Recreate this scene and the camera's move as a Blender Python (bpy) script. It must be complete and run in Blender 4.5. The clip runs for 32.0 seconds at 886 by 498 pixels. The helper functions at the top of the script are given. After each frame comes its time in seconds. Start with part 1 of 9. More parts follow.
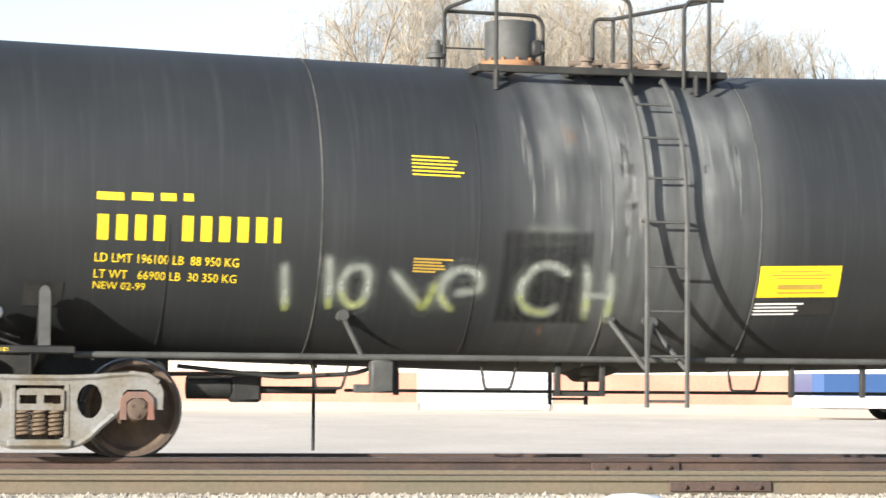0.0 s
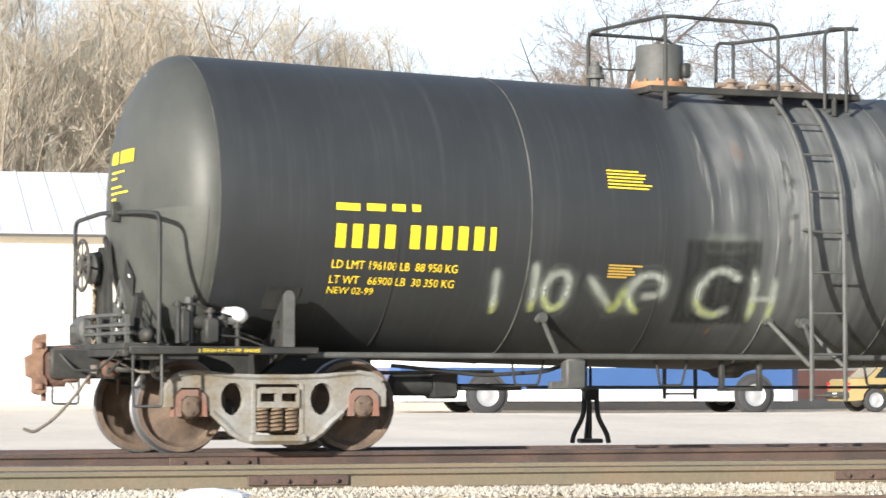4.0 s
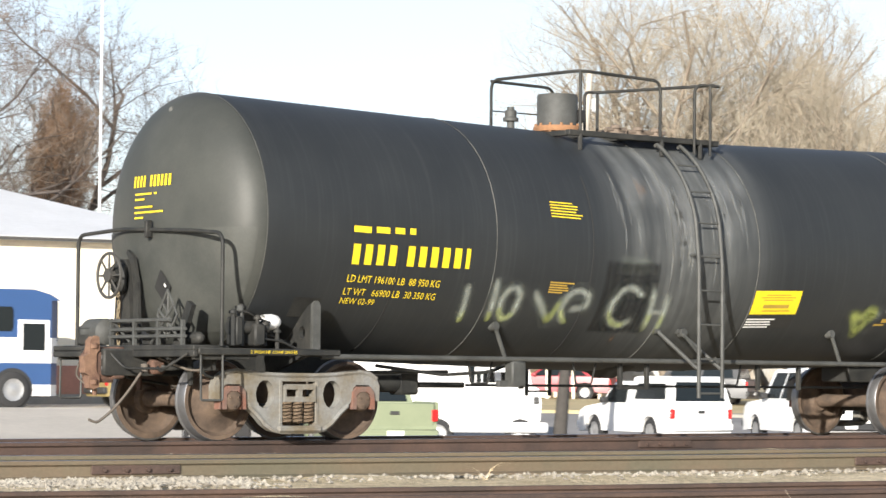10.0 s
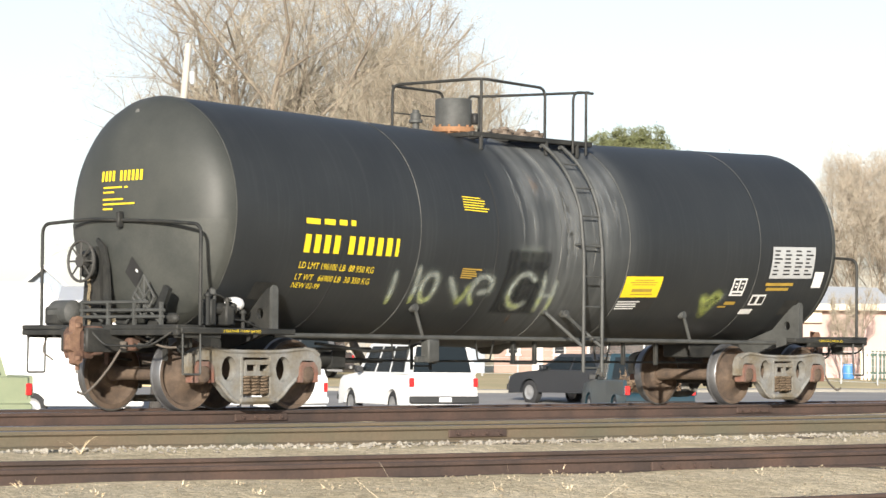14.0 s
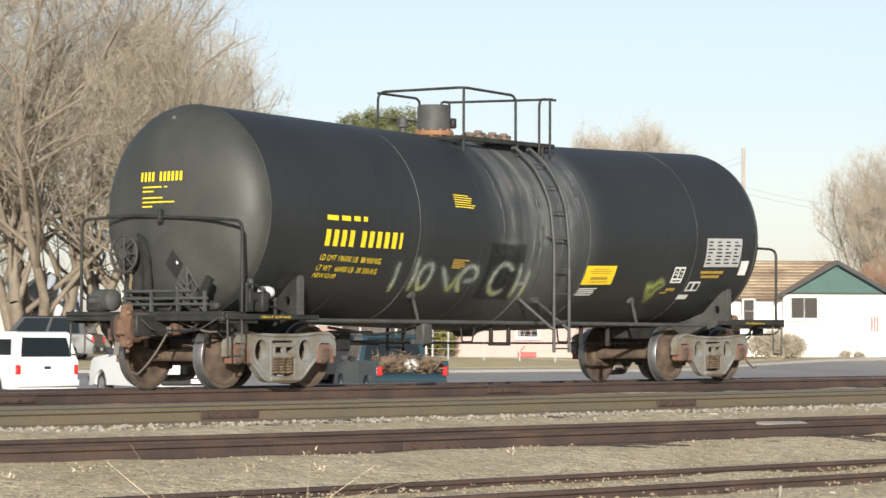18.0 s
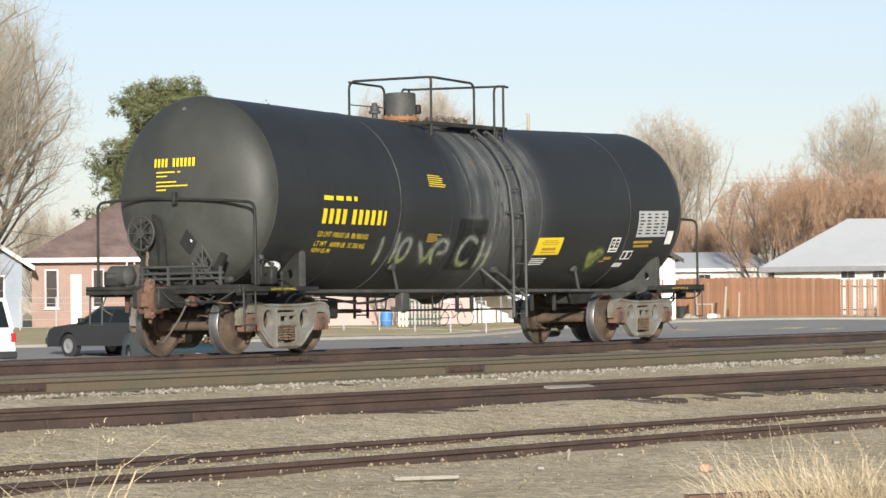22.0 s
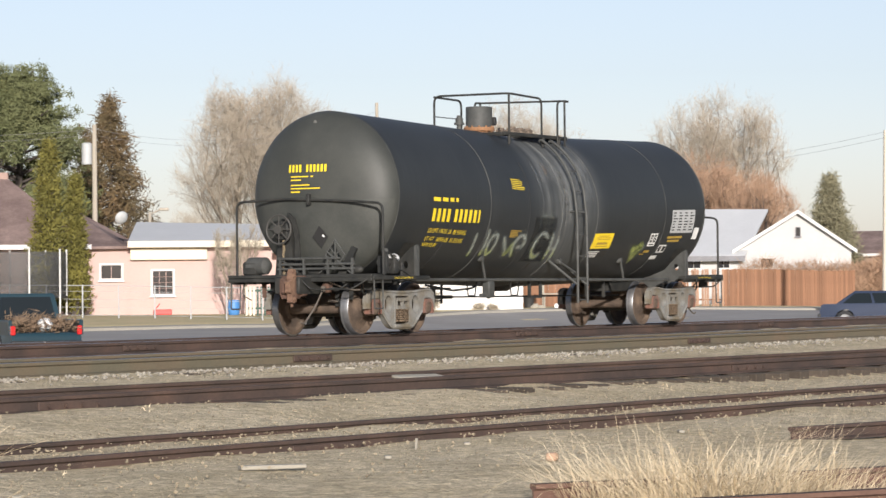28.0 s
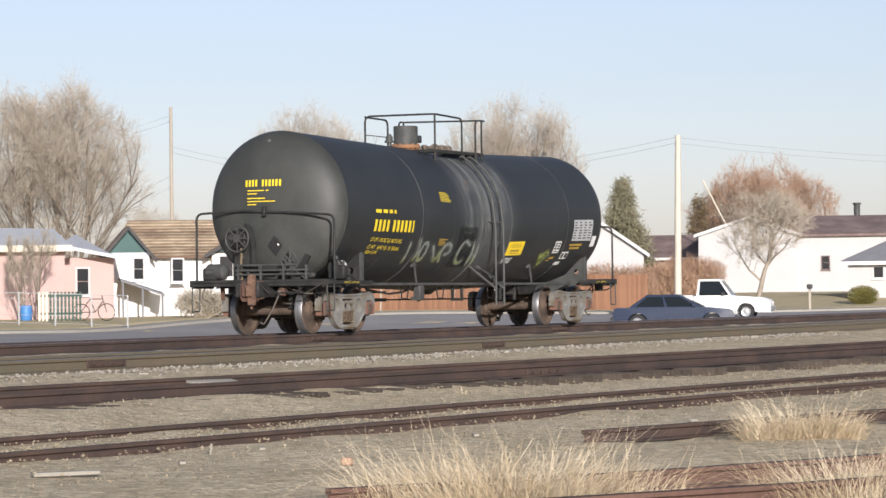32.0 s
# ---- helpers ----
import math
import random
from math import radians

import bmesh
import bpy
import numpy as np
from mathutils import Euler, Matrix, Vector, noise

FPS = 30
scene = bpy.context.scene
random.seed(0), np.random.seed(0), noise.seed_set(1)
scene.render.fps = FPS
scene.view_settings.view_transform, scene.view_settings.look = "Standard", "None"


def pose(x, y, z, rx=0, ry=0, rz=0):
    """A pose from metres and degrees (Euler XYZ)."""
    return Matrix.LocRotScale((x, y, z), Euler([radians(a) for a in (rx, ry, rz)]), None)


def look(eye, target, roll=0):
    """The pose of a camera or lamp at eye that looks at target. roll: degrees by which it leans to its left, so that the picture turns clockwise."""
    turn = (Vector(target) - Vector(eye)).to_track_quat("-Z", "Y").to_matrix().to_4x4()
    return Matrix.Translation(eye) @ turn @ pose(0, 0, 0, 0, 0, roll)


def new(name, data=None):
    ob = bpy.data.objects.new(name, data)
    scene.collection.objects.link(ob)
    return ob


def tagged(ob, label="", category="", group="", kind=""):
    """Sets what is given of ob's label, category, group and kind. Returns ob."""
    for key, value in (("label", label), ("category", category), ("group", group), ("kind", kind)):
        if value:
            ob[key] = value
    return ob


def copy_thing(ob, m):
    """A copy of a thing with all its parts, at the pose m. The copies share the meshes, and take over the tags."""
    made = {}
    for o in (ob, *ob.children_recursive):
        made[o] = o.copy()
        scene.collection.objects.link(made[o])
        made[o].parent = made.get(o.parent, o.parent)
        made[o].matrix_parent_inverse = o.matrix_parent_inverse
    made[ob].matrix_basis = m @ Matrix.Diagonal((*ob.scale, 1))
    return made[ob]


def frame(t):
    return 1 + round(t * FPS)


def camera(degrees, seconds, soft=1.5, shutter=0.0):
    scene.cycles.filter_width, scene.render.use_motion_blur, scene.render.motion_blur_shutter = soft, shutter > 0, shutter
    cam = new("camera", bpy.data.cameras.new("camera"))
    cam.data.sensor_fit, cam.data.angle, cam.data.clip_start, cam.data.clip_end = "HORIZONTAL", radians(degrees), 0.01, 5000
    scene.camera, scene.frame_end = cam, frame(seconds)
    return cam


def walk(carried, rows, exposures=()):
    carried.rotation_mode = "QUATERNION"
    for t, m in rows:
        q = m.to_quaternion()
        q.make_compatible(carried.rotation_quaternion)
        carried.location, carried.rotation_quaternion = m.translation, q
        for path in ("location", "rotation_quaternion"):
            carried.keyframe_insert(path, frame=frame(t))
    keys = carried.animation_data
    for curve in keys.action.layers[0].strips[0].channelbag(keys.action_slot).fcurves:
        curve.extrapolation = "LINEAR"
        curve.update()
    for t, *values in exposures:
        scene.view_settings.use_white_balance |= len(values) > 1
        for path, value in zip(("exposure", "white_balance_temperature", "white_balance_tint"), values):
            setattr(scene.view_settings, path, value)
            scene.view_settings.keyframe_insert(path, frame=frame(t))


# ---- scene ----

# ---- camera: stands still beside the yard and pans after the rolling car ----
EYE = Vector((0.0, 0.0, 0.705))
TRACK_Y = 26.21            # centre line of the track on which the car rolls
cam = camera(18.51, 32.0, soft=1.5, shutter=0.5)


def aim(yaw, pitch, roll):
    """The camera turned yaw degrees to the right of +y and pitch degrees up."""
    a, b = radians(yaw), radians(pitch)
    way = Vector((math.sin(a) * math.cos(b), math.cos(a) * math.cos(b), math.sin(b)))
    return look(EYE, EYE + way, roll)


walk(cam, [
    (0.0, aim(13.80, 2.85, 0.43)),    (0.5, aim(14.31, 2.80, 0.72)),    (1.0, aim(15.11, 2.89, 0.67)),
    (1.5, aim(16.13, 2.82, 0.34)),    (2.0, aim(17.54, 2.66, 0.33)),    (2.5, aim(19.19, 2.61, 0.31)),
    (3.0, aim(20.77, 2.76, 0.13)),    (3.5, aim(22.05, 2.79, 0.06)),    (5.5, aim(24.58, 2.65, 0.48)),
    (6.0, aim(26.57, 2.60, 0.65)),    (6.5, aim(28.40, 2.54, 0.70)),    (7.0, aim(29.85, 2.55, 0.57)),
    (7.5, aim(31.13, 2.69, 0.40)),    (8.0, aim(32.69, 2.70, 0.30)),    (8.5, aim(34.24, 2.82, 0.64)),
    (9.0, aim(35.71, 2.73, 0.50)),    (9.5, aim(37.05, 2.70, 0.57)),    (10.0, aim(38.17, 2.75, 0.47)),
    (10.5, aim(39.43, 2.64, 0.60)),    (11.0, aim(40.49, 2.56, 0.71)),    (11.5, aim(41.66, 2.48, 0.58)),
    (12.0, aim(42.71, 2.40, 0.65)),    (12.5, aim(43.70, 2.42, 0.68)),    (13.0, aim(44.54, 2.37, 0.60)),
    (13.5, aim(45.88, 2.29, 0.67)),    (15.5, aim(47.89, 2.27, -0.03)),    (16.0, aim(48.95, 2.30, 0.14)),
    (16.5, aim(50.02, 2.31, 0.23)),    (17.0, aim(50.50, 2.12, 0.41)),    (17.5, aim(51.04, 1.98, 0.36)),
    (18.0, aim(51.88, 1.89, 0.24)),    (18.5, aim(52.82, 1.77, 0.07)),    (19.0, aim(53.94, 1.85, -0.01)),
    (19.5, aim(54.46, 1.85, -0.24)),    (20.0, aim(54.49, 1.81, -0.34)),    (20.5, aim(54.65, 1.69, -0.59)),
    (21.0, aim(55.03, 1.48, -0.66)),    (21.5, aim(55.72, 1.33, -0.62)),    (22.0, aim(56.36, 1.20, -0.68)),
    (22.5, aim(56.69, 1.17, -0.80)),    (23.0, aim(57.52, 1.35, -0.67)),    (23.5, aim(57.93, 1.33, -0.79)),
    (24.0, aim(57.90, 1.27, -0.88)),    (24.5, aim(57.83, 1.21, -1.16)),    (25.0, aim(57.84, 1.10, -1.04)),
    (25.5, aim(58.12, 0.91, -1.12)),    (27.5, aim(59.06, 0.82, -0.63)),    (28.0, aim(59.56, 0.94, -0.55)),
    (28.5, aim(60.15, 1.06, -0.47)),    (29.0, aim(60.70, 1.09, -0.39)),    (29.5, aim(61.29, 1.07, -0.47)),
    (30.0, aim(62.08, 1.04, -0.34)),    (30.5, aim(62.71, 1.00, -0.52)),    (31.0, aim(63.07, 0.97, -0.65)),
    (31.5, aim(63.43, 0.94, -0.70)),    (32.0, aim(63.88, 0.99, -0.69)),
], exposures=[(0.0, 1.20, 6250, 10), (1.5, 1.32, 6250, 10), (3.0, 1.30, 6250, 10), (6.0, 1.02, 6250, 10), (8.0, 0.90, 6250, 10), (13.0, 0.74, 6400, 10), (16.0, 0.62, 6410, 9), (17.0, 0.48, 6420, 9), (19.0, 0.30, 6300, 9), (28.0, 0.22, 6230, 13), (32.0, 0.14, 6050, 15)])


def rolled(t):
    """How far along x the rear truck of the car stands at t seconds."""
    return float(np.polyval(ROLL, t / 32.0))


ROLL = (-222.0136, 696.4245, -845.1961, 515.2103, -166.4178, 15.7771, 50.8101, 2.3779)

# ---- light ----
SUN_AZ, SUN_EL = 233.0, 14.0
world = bpy.data.worlds.new("sky")
scene.world = world
world.use_nodes = True
wn = world.node_tree.nodes
sky = wn.new("ShaderNodeTexSky")
sky.sky_type = "NISHITA"
sky.sun_disc = False
sky.sun_elevation, sky.sun_rotation = radians(SUN_EL), radians(SUN_AZ)
sky.dust_density, sky.air_density, sky.ozone_density = 0.6, 1.0, 2.6
haze = wn.new("ShaderNodeHueSaturation")          # thin winter haze pales the blue
haze.inputs["Saturation"].default_value, haze.inputs["Hue"].default_value = 0.62, 0.504
world.node_tree.links.new(sky.outputs[0], haze.inputs["Color"])
way, split, low_sky, murk = wn.new("ShaderNodeTexCoord"), wn.new("ShaderNodeSeparateXYZ"), wn.new("ShaderNodeMapRange"), wn.new("ShaderNodeMixRGB")
low_sky.interpolation_type = "SMOOTHSTEP"                # faintly rosy murk towards the horizon, all round
low_sky.inputs[1].default_value, low_sky.inputs[2].default_value, low_sky.inputs[3].default_value, low_sky.inputs[4].default_value = 0.0, 0.22, 1.0, 0.0
murk.blend_type = "MULTIPLY"
murk.inputs[2].default_value = (1.07, 0.98, 1.01, 1)
world.node_tree.links.new(way.outputs["Generated"], split.inputs[0])
world.node_tree.links.new(split.outputs[2], low_sky.inputs[0])
world.node_tree.links.new(low_sky.outputs[0], murk.inputs[0])
world.node_tree.links.new(haze.outputs[0], murk.inputs[1])
world.node_tree.links.new(murk.outputs[0], wn["Background"].inputs[0])
wn["Background"].inputs[1].default_value = 0.115
sun = new("sun", bpy.data.lights.new("sun", "SUN"))
sun.data.energy, sun.data.angle, sun.data.color = 5.0, radians(0.6), (1.0, 0.92, 0.80)
sa, se = radians(SUN_AZ), radians(SUN_EL)
to_sun = Vector((math.sin(sa) * math.cos(se), math.cos(sa) * math.cos(se), math.sin(se)))
sun.matrix_world = look(to_sun * 50, (0, 0, 0))

# ---- tools ----
def shade(name, colour, rough=0.7, metal=0.0, vary=0.25, grain=40.0, blotch=2.0, bump=0.1, tint=None, stretch=(1, 1, 1), spread=0.0, spec=0.5):
    """A material whose colour varies in fine grain and broad blotches; tint is the colour of the blotches, spread the change from piece to piece."""
    m = bpy.data.materials.new(name)
    m.use_nodes = True
    n, l = m.node_tree.nodes, m.node_tree.links
    b = n["Principled BSDF"]
    co = n.new("ShaderNodeTexCoord")
    mp = n.new("ShaderNodeMapping")
    mp.inputs["Scale"].default_value = stretch
    l.new(co.outputs["Object"], mp.inputs[0])
    fine, broad = n.new("ShaderNodeTexNoise"), n.new("ShaderNodeTexNoise")
    for t, s, d in ((fine, grain, 4), (broad, blotch, 5)):
        t.inputs["Scale"].default_value, t.inputs["Detail"].default_value, t.inputs["Roughness"].default_value = s, d, 0.65
        l.new(mp.outputs[0], t.inputs["Vector"])
    ramp = n.new("ShaderNodeValToRGB")
    ramp.color_ramp.elements[0].position, ramp.color_ramp.elements[1].position = 0.38, 0.66
    ramp.color_ramp.elements[0].color = (*colour, 1)
    ramp.color_ramp.elements[1].color = (*(tint or [c * (1 + vary) for c in colour]), 1)
    l.new(broad.outputs[0], ramp.inputs[0])
    hsv = n.new("ShaderNodeHueSaturation")
    mr = n.new("ShaderNodeMapRange")
    mr.inputs[3].default_value, mr.inputs[4].default_value = 1 - vary, 1 + vary
    l.new(fine.outputs[0], mr.inputs[0])
    l.new(ramp.outputs[0], hsv.inputs["Color"])
    if spread:
        info = n.new("ShaderNodeObjectInfo")
        mr2 = n.new("ShaderNodeMapRange")
        mr2.inputs[3].default_value, mr2.inputs[4].default_value = 1 - spread, 1 + spread
        l.new(info.outputs["Random"], mr2.inputs[0])
        mul = n.new("ShaderNodeMath")
        mul.operation = "MULTIPLY"
        l.new(mr.outputs[0], mul.inputs[0])
        l.new(mr2.outputs[0], mul.inputs[1])
        l.new(mul.outputs[0], hsv.inputs["Value"])
    else:
        l.new(mr.outputs[0], hsv.inputs["Value"])
    l.new(hsv.outputs[0], b.inputs["Base Color"])
    b.inputs["Roughness"].default_value, b.inputs["Metallic"].default_value = rough, metal
    b.inputs["Specular IOR Level"].default_value = spec
    if bump:
        bp = n.new("ShaderNodeBump")
        bp.inputs["Strength"].default_value, bp.inputs["Distance"].default_value = bump, 0.02
        l.new(fine.outputs[0], bp.inputs["Height"])
        l.new(bp.outputs[0], b.inputs["Normal"])
    return m


def glassy(name, colour=(0.02, 0.025, 0.03), rough=0.08, spec=0.8):
    m = bpy.data.materials.new(name)
    m.use_nodes = True
    b = m.node_tree.nodes["Principled BSDF"]
    b.inputs["Base Color"].default_value = (*colour, 1)
    b.inputs["Roughness"].default_value = rough
    b.inputs["Specular IOR Level"].default_value = spec
    return m


def mesh_of(name, bm, material, smooth=None):
    me = bpy.data.meshes.new(name)
    bmesh.ops.recalc_face_normals(bm, faces=bm.faces)
    bm.to_mesh(me)
    bm.free()
    for mt in (material if isinstance(material, (list, tuple)) else [material]):
        me.materials.append(mt)
    if smooth is not None:
        me.polygons.foreach_set("use_smooth", [True] * len(me.polygons))
        if smooth < 180:
            me.set_sharp_from_angle(angle=radians(smooth))
    return me


def part(name, bm, material, parent=None, label="", at=None, smooth=40):
    """Links a bmesh as one mesh object under a thing or under a part."""
    ob = new(name, mesh_of(name, bm, material, smooth))
    ob.parent = parent
    if at is not None:
        ob.matrix_basis = at
    if label:
        ob["label"] = label
    return ob


def empty(name, at, label="", category="", group="", kind=""):
    ob = new(name)
    ob.empty_display_size = 0.3
    ob.matrix_basis = at
    return tagged(ob, label, category, group, kind)


def box(bm, lo, hi, bevel=0.0, m=None, index=0):
    lo, hi = Vector(lo), Vector(hi)
    r = bmesh.ops.create_cube(bm, size=1.0)
    bmesh.ops.scale(bm, vec=hi - lo, verts=r["verts"])
    bmesh.ops.translate(bm, vec=(lo + hi) / 2, verts=r["verts"])
    if bevel:
        edges = {e for v in r["verts"] for e in v.link_edges}
        out = bmesh.ops.bevel(bm, geom=list(edges), offset=bevel, segments=1, affect="EDGES", profile=0.5)
        verts = {v for f in out["faces"] for v in f.verts}
    else:
        verts = set(r["verts"])
    if m is not None:
        bmesh.ops.transform(bm, matrix=m, verts=list(verts))
    if index:
        for f in {f for v in verts for f in v.link_faces}:
            f.material_index = index
    return bm


def rod(bm, a, b, r, seg=8, r2=None, caps=True):
    """A round bar from a to b."""
    a, b = Vector(a), Vector(b)
    d = b - a
    m = Matrix.Translation((a + b) / 2) @ d.to_track_quat("Z", "Y").to_matrix().to_4x4()
    bmesh.ops.create_cone(bm, cap_ends=caps, segments=seg, radius1=r, radius2=r if r2 is None else r2, depth=d.length, matrix=m)
    return bm


def rounded(points, radius, steps=4):
    """A polyline with its corners rounded off."""
    pts = [Vector(p) for p in points]
    out = [pts[0]]
    for a, p, c in zip(pts, pts[1:], pts[2:]):
        r = min(radius, (a - p).length * 0.45, (c - p).length * 0.45)
        u, v = p + (a - p).normalized() * r, p + (c - p).normalized() * r
        for k in range(steps + 1):
            t = k / steps
            out.append(u * (1 - t) ** 2 + p * 2 * t * (1 - t) + v * t * t)
    return out + [pts[-1]]


def tube(bm, points, r, seg=8):
    """A bent round bar along points."""
    pts = [Vector(p) for p in points]
    ring = []
    up = Vector((0.13, 0.31, 0.94))
    for i, p in enumerate(pts):
        d = (pts[min(i + 1, len(pts) - 1)] - pts[max(i - 1, 0)]).normalized()
        if abs(d.dot(up)) > 0.95:
            up = Vector((0.9, 0.2, 0.1))
        u = (up - d * up.dot(d)).normalized()
        up, v = u, d.cross(u)
        ring.append([bm.verts.new(p + (u * math.cos(k * math.tau / seg) + v * math.sin(k * math.tau / seg)) * r) for k in range(seg)])
    for a, b in zip(ring, ring[1:]):
        for k in range(seg):
            bm.faces.new((a[k], a[(k + 1) % seg], b[(k + 1) % seg], b[k]))
    bm.faces.new(ring[0][::-1])
    bm.faces.new(ring[-1])
    return bm


def lathe(bm, profile, seg=32, axis="x", m=None):
    """Turns (along, radius) pairs round an axis."""
    rings = []
    for a, r in profile:
        row = []
        for k in range(seg if r > 1e-5 else 1):
            c, s = math.cos(k * math.tau / seg) * r, math.sin(k * math.tau / seg) * r
            p = {"x": (a, c, s), "y": (c, a, s), "z": (c, s, a)}[axis]
            row.append(bm.verts.new(m @ Vector(p) if m is not None else p))
        rings.append(row)
    for a, b in zip(rings, rings[1:]):
        for k in range(seg):
            j = (k + 1) % seg
            if len(a) == 1 and len(b) == 1:
                break
            if len(a) == 1:
                bm.faces.new((a[0], b[k], b[j]))
            elif len(b) == 1:
                bm.faces.new((a[k], a[j], b[0]))
            else:
                bm.faces.new((a[k], a[j], b[j], b[k]))
    return bm


def plate(bm, outer, holes, lo, hi, axis="y"):
    """A plate of an outline with holes, extruded between lo and hi along an axis."""
    edges = []
    for loop in (outer, *holes):
        vs = [bm.verts.new((p[0], lo, p[1]) if axis == "y" else ((lo, p[0], p[1]) if axis == "x" else (p[0], p[1], lo))) for p in loop]
        edges += [bm.edges.new((a, b)) for a, b in zip(vs, vs[1:] + vs[:1])]
    faces = [f for f in bmesh.ops.triangle_fill(bm, use_beauty=True, edges=edges)["geom"] if isinstance(f, bmesh.types.BMFace)]
    out = bmesh.ops.extrude_face_region(bm, geom=faces)
    vec = {"y": (0, hi - lo, 0), "x": (hi - lo, 0, 0), "z": (0, 0, hi - lo)}[axis]
    bmesh.ops.translate(bm, vec=vec, verts=[v for v in out["geom"] if isinstance(v, bmesh.types.BMVert)])
    return bm


def oval(cx, cz, rx, rz, n=14):
    return [(cx + rx * math.cos(k * math.tau / n), cz + rz * math.sin(k * math.tau / n)) for k in range(n)]


def soup(name, verts, faces, material, parent=None, smooth=False):
    """A mesh object from arrays."""
    me = bpy.data.meshes.new(name)
    me.from_pydata(verts, [], faces)
    me.materials.append(material)
    if smooth:
        me.polygons.foreach_set("use_smooth", [True] * len(me.polygons))
    ob = new(name, me)
    ob.parent = parent
    return ob


def B():
    return bmesh.new()


def polar(az, r, z=0.0):
    """A place r metres off, az degrees to the right of +y as the camera sees it."""
    return Vector((r * math.sin(radians(az)), r * math.cos(radians(az)), z))

# ---- ground ----
LEVELS = ((-400, -0.9), (0, -0.75), (5, -0.60), (9, -0.54), (11, -0.51), (14, -0.48), (15.2, -0.36), (17.4, -0.33), (18.8, -0.30), (19.9, -0.26), (22.2, -0.24),
          (24.5, -0.26), (25.2, -0.19), (27.4, -0.19), (28.8, -0.22), (5000, -0.22))
# the land past the tracks: bearing, distance, height
SPOTS = np.array([(36, 58, -.85), (43, 60, -.87), (47, 58, -.85), (51, 67, -.93), (26, 50, -.6), (12, 46, -.6), (22, 72, -.17), (30, 76, -.17), (5, 76, -.1), (16, 77, -.08),
                  (33, 86, -.1), (50, 111, -.02), (53, 113, -.15), (56, 114, -.15), (59, 117, -.1), (61, 122, -.05), (62.4, 128, .0), (65.5, 133, -.12), (68.2, 137, -.22),
                  (69, 105, -.8), (66, 98, -.8), (70, 122, -.5), (71, 180, .7), (73, 150, .5), (48, 84, -.5), (55, 88, -.55), (60, 100, -.6), (63.5, 110, -.5), (40, 92, -.35),
                  (44, 105, -.1), (38, 112, -.1), (67, 160, .0), (58, 160, .0), (45, 170, .1), (20, 150, .1), (82, 140, -.6), (-30, 70, -.5), (10, 400, .4), (50, 400, .5), (75, 400, .9)])
SPOT_XY = np.stack([SPOTS[:, 1] * np.sin(np.radians(SPOTS[:, 0])), SPOTS[:, 1] * np.cos(np.radians(SPOTS[:, 0]))], 1)


def ground_z(x, y):
    """Height of the ground: banked tracks, and lower lots and gardens past them."""
    near = float(np.interp(y, [a for a, _ in LEVELS], [b for _, b in LEVELS]))
    if y < 28.8:
        return near
    w = 1.0 / (((SPOT_XY - (x, y)) ** 2).sum(1) + 4.0) ** 1.6
    far = float((w * SPOTS[:, 2]).sum() / w.sum())
    k = min(1.0, (y - 28.8) / 5.0)
    k = k * k * (3 - 2 * k)
    return near * (1 - k) + far * k


def lie(az, r, dz=0.0):
    p = polar(az, r)
    return Vector((p.x, p.y, ground_z(p.x, p.y) + dz))


def pebbly(name, colour, tint):
    """Dry dirt strewn with pebbles: cells of two sizes vary its colour and relief."""
    m = shade(name, colour, 0.97, vary=0.30, grain=22, blotch=0.9, bump=0, tint=tint, spec=0.1)
    n, l = m.node_tree.nodes, m.node_tree.links
    b, co = n["Principled BSDF"], n["Texture Coordinate"]
    old = b.inputs["Base Color"].links[0].from_socket
    hs = n.new("ShaderNodeHueSaturation")
    l.new(old, hs.inputs["Color"])
    heights, values = [], []
    for scale in (34.0, 11.0):
        v = n.new("ShaderNodeTexVoronoi")
        v.inputs["Scale"].default_value = scale
        l.new(co.outputs["Object"], v.inputs["Vector"])
        sep, mr = n.new("ShaderNodeSeparateColor"), n.new("ShaderNodeMapRange")
        l.new(v.outputs["Color"], sep.inputs[0])
        mr.inputs[3].default_value, mr.inputs[4].default_value = 0.80, 1.18
        l.new(sep.outputs[0], mr.inputs[0])
        values.append(mr.outputs[0])
        heights.append(v.outputs["Distance"])
    mul, add = n.new("ShaderNodeMath"), n.new("ShaderNodeMath")
    mul.operation = "MULTIPLY"
    for i in (0, 1):
        l.new(values[i], mul.inputs[i])
        l.new(heights[i], add.inputs[i])
    l.new(mul.outputs[0], hs.inputs["Value"])
    l.new(hs.outputs[0], b.inputs["Base Color"])
    bp = n.new("ShaderNodeBump")
    bp.invert = True
    bp.inputs["Strength"].default_value, bp.inputs["Distance"].default_value = 0.9, 0.02
    l.new(add.outputs[0], bp.inputs["Height"])
    l.new(bp.outputs[0], b.inputs["Normal"])
    return m


dirt = pebbly("dry_pebbly_dirt", (0.51, 0.42, 0.275), (0.63, 0.53, 0.37))
asphalt = shade("asphalt", (0.27, 0.255, 0.24), 0.9, vary=0.2, grain=14, blotch=0.3, bump=0.2)
gravel_lot = shade("pale_gravel", (0.52, 0.47, 0.40), 0.95, vary=0.2, grain=6, blotch=0.25, bump=0.4)
dry_lawn = shade("dry_lawn", (0.54, 0.43, 0.25), 0.95, vary=0.3, grain=8, blotch=0.5, bump=0.6, tint=(0.44, 0.38, 0.21))


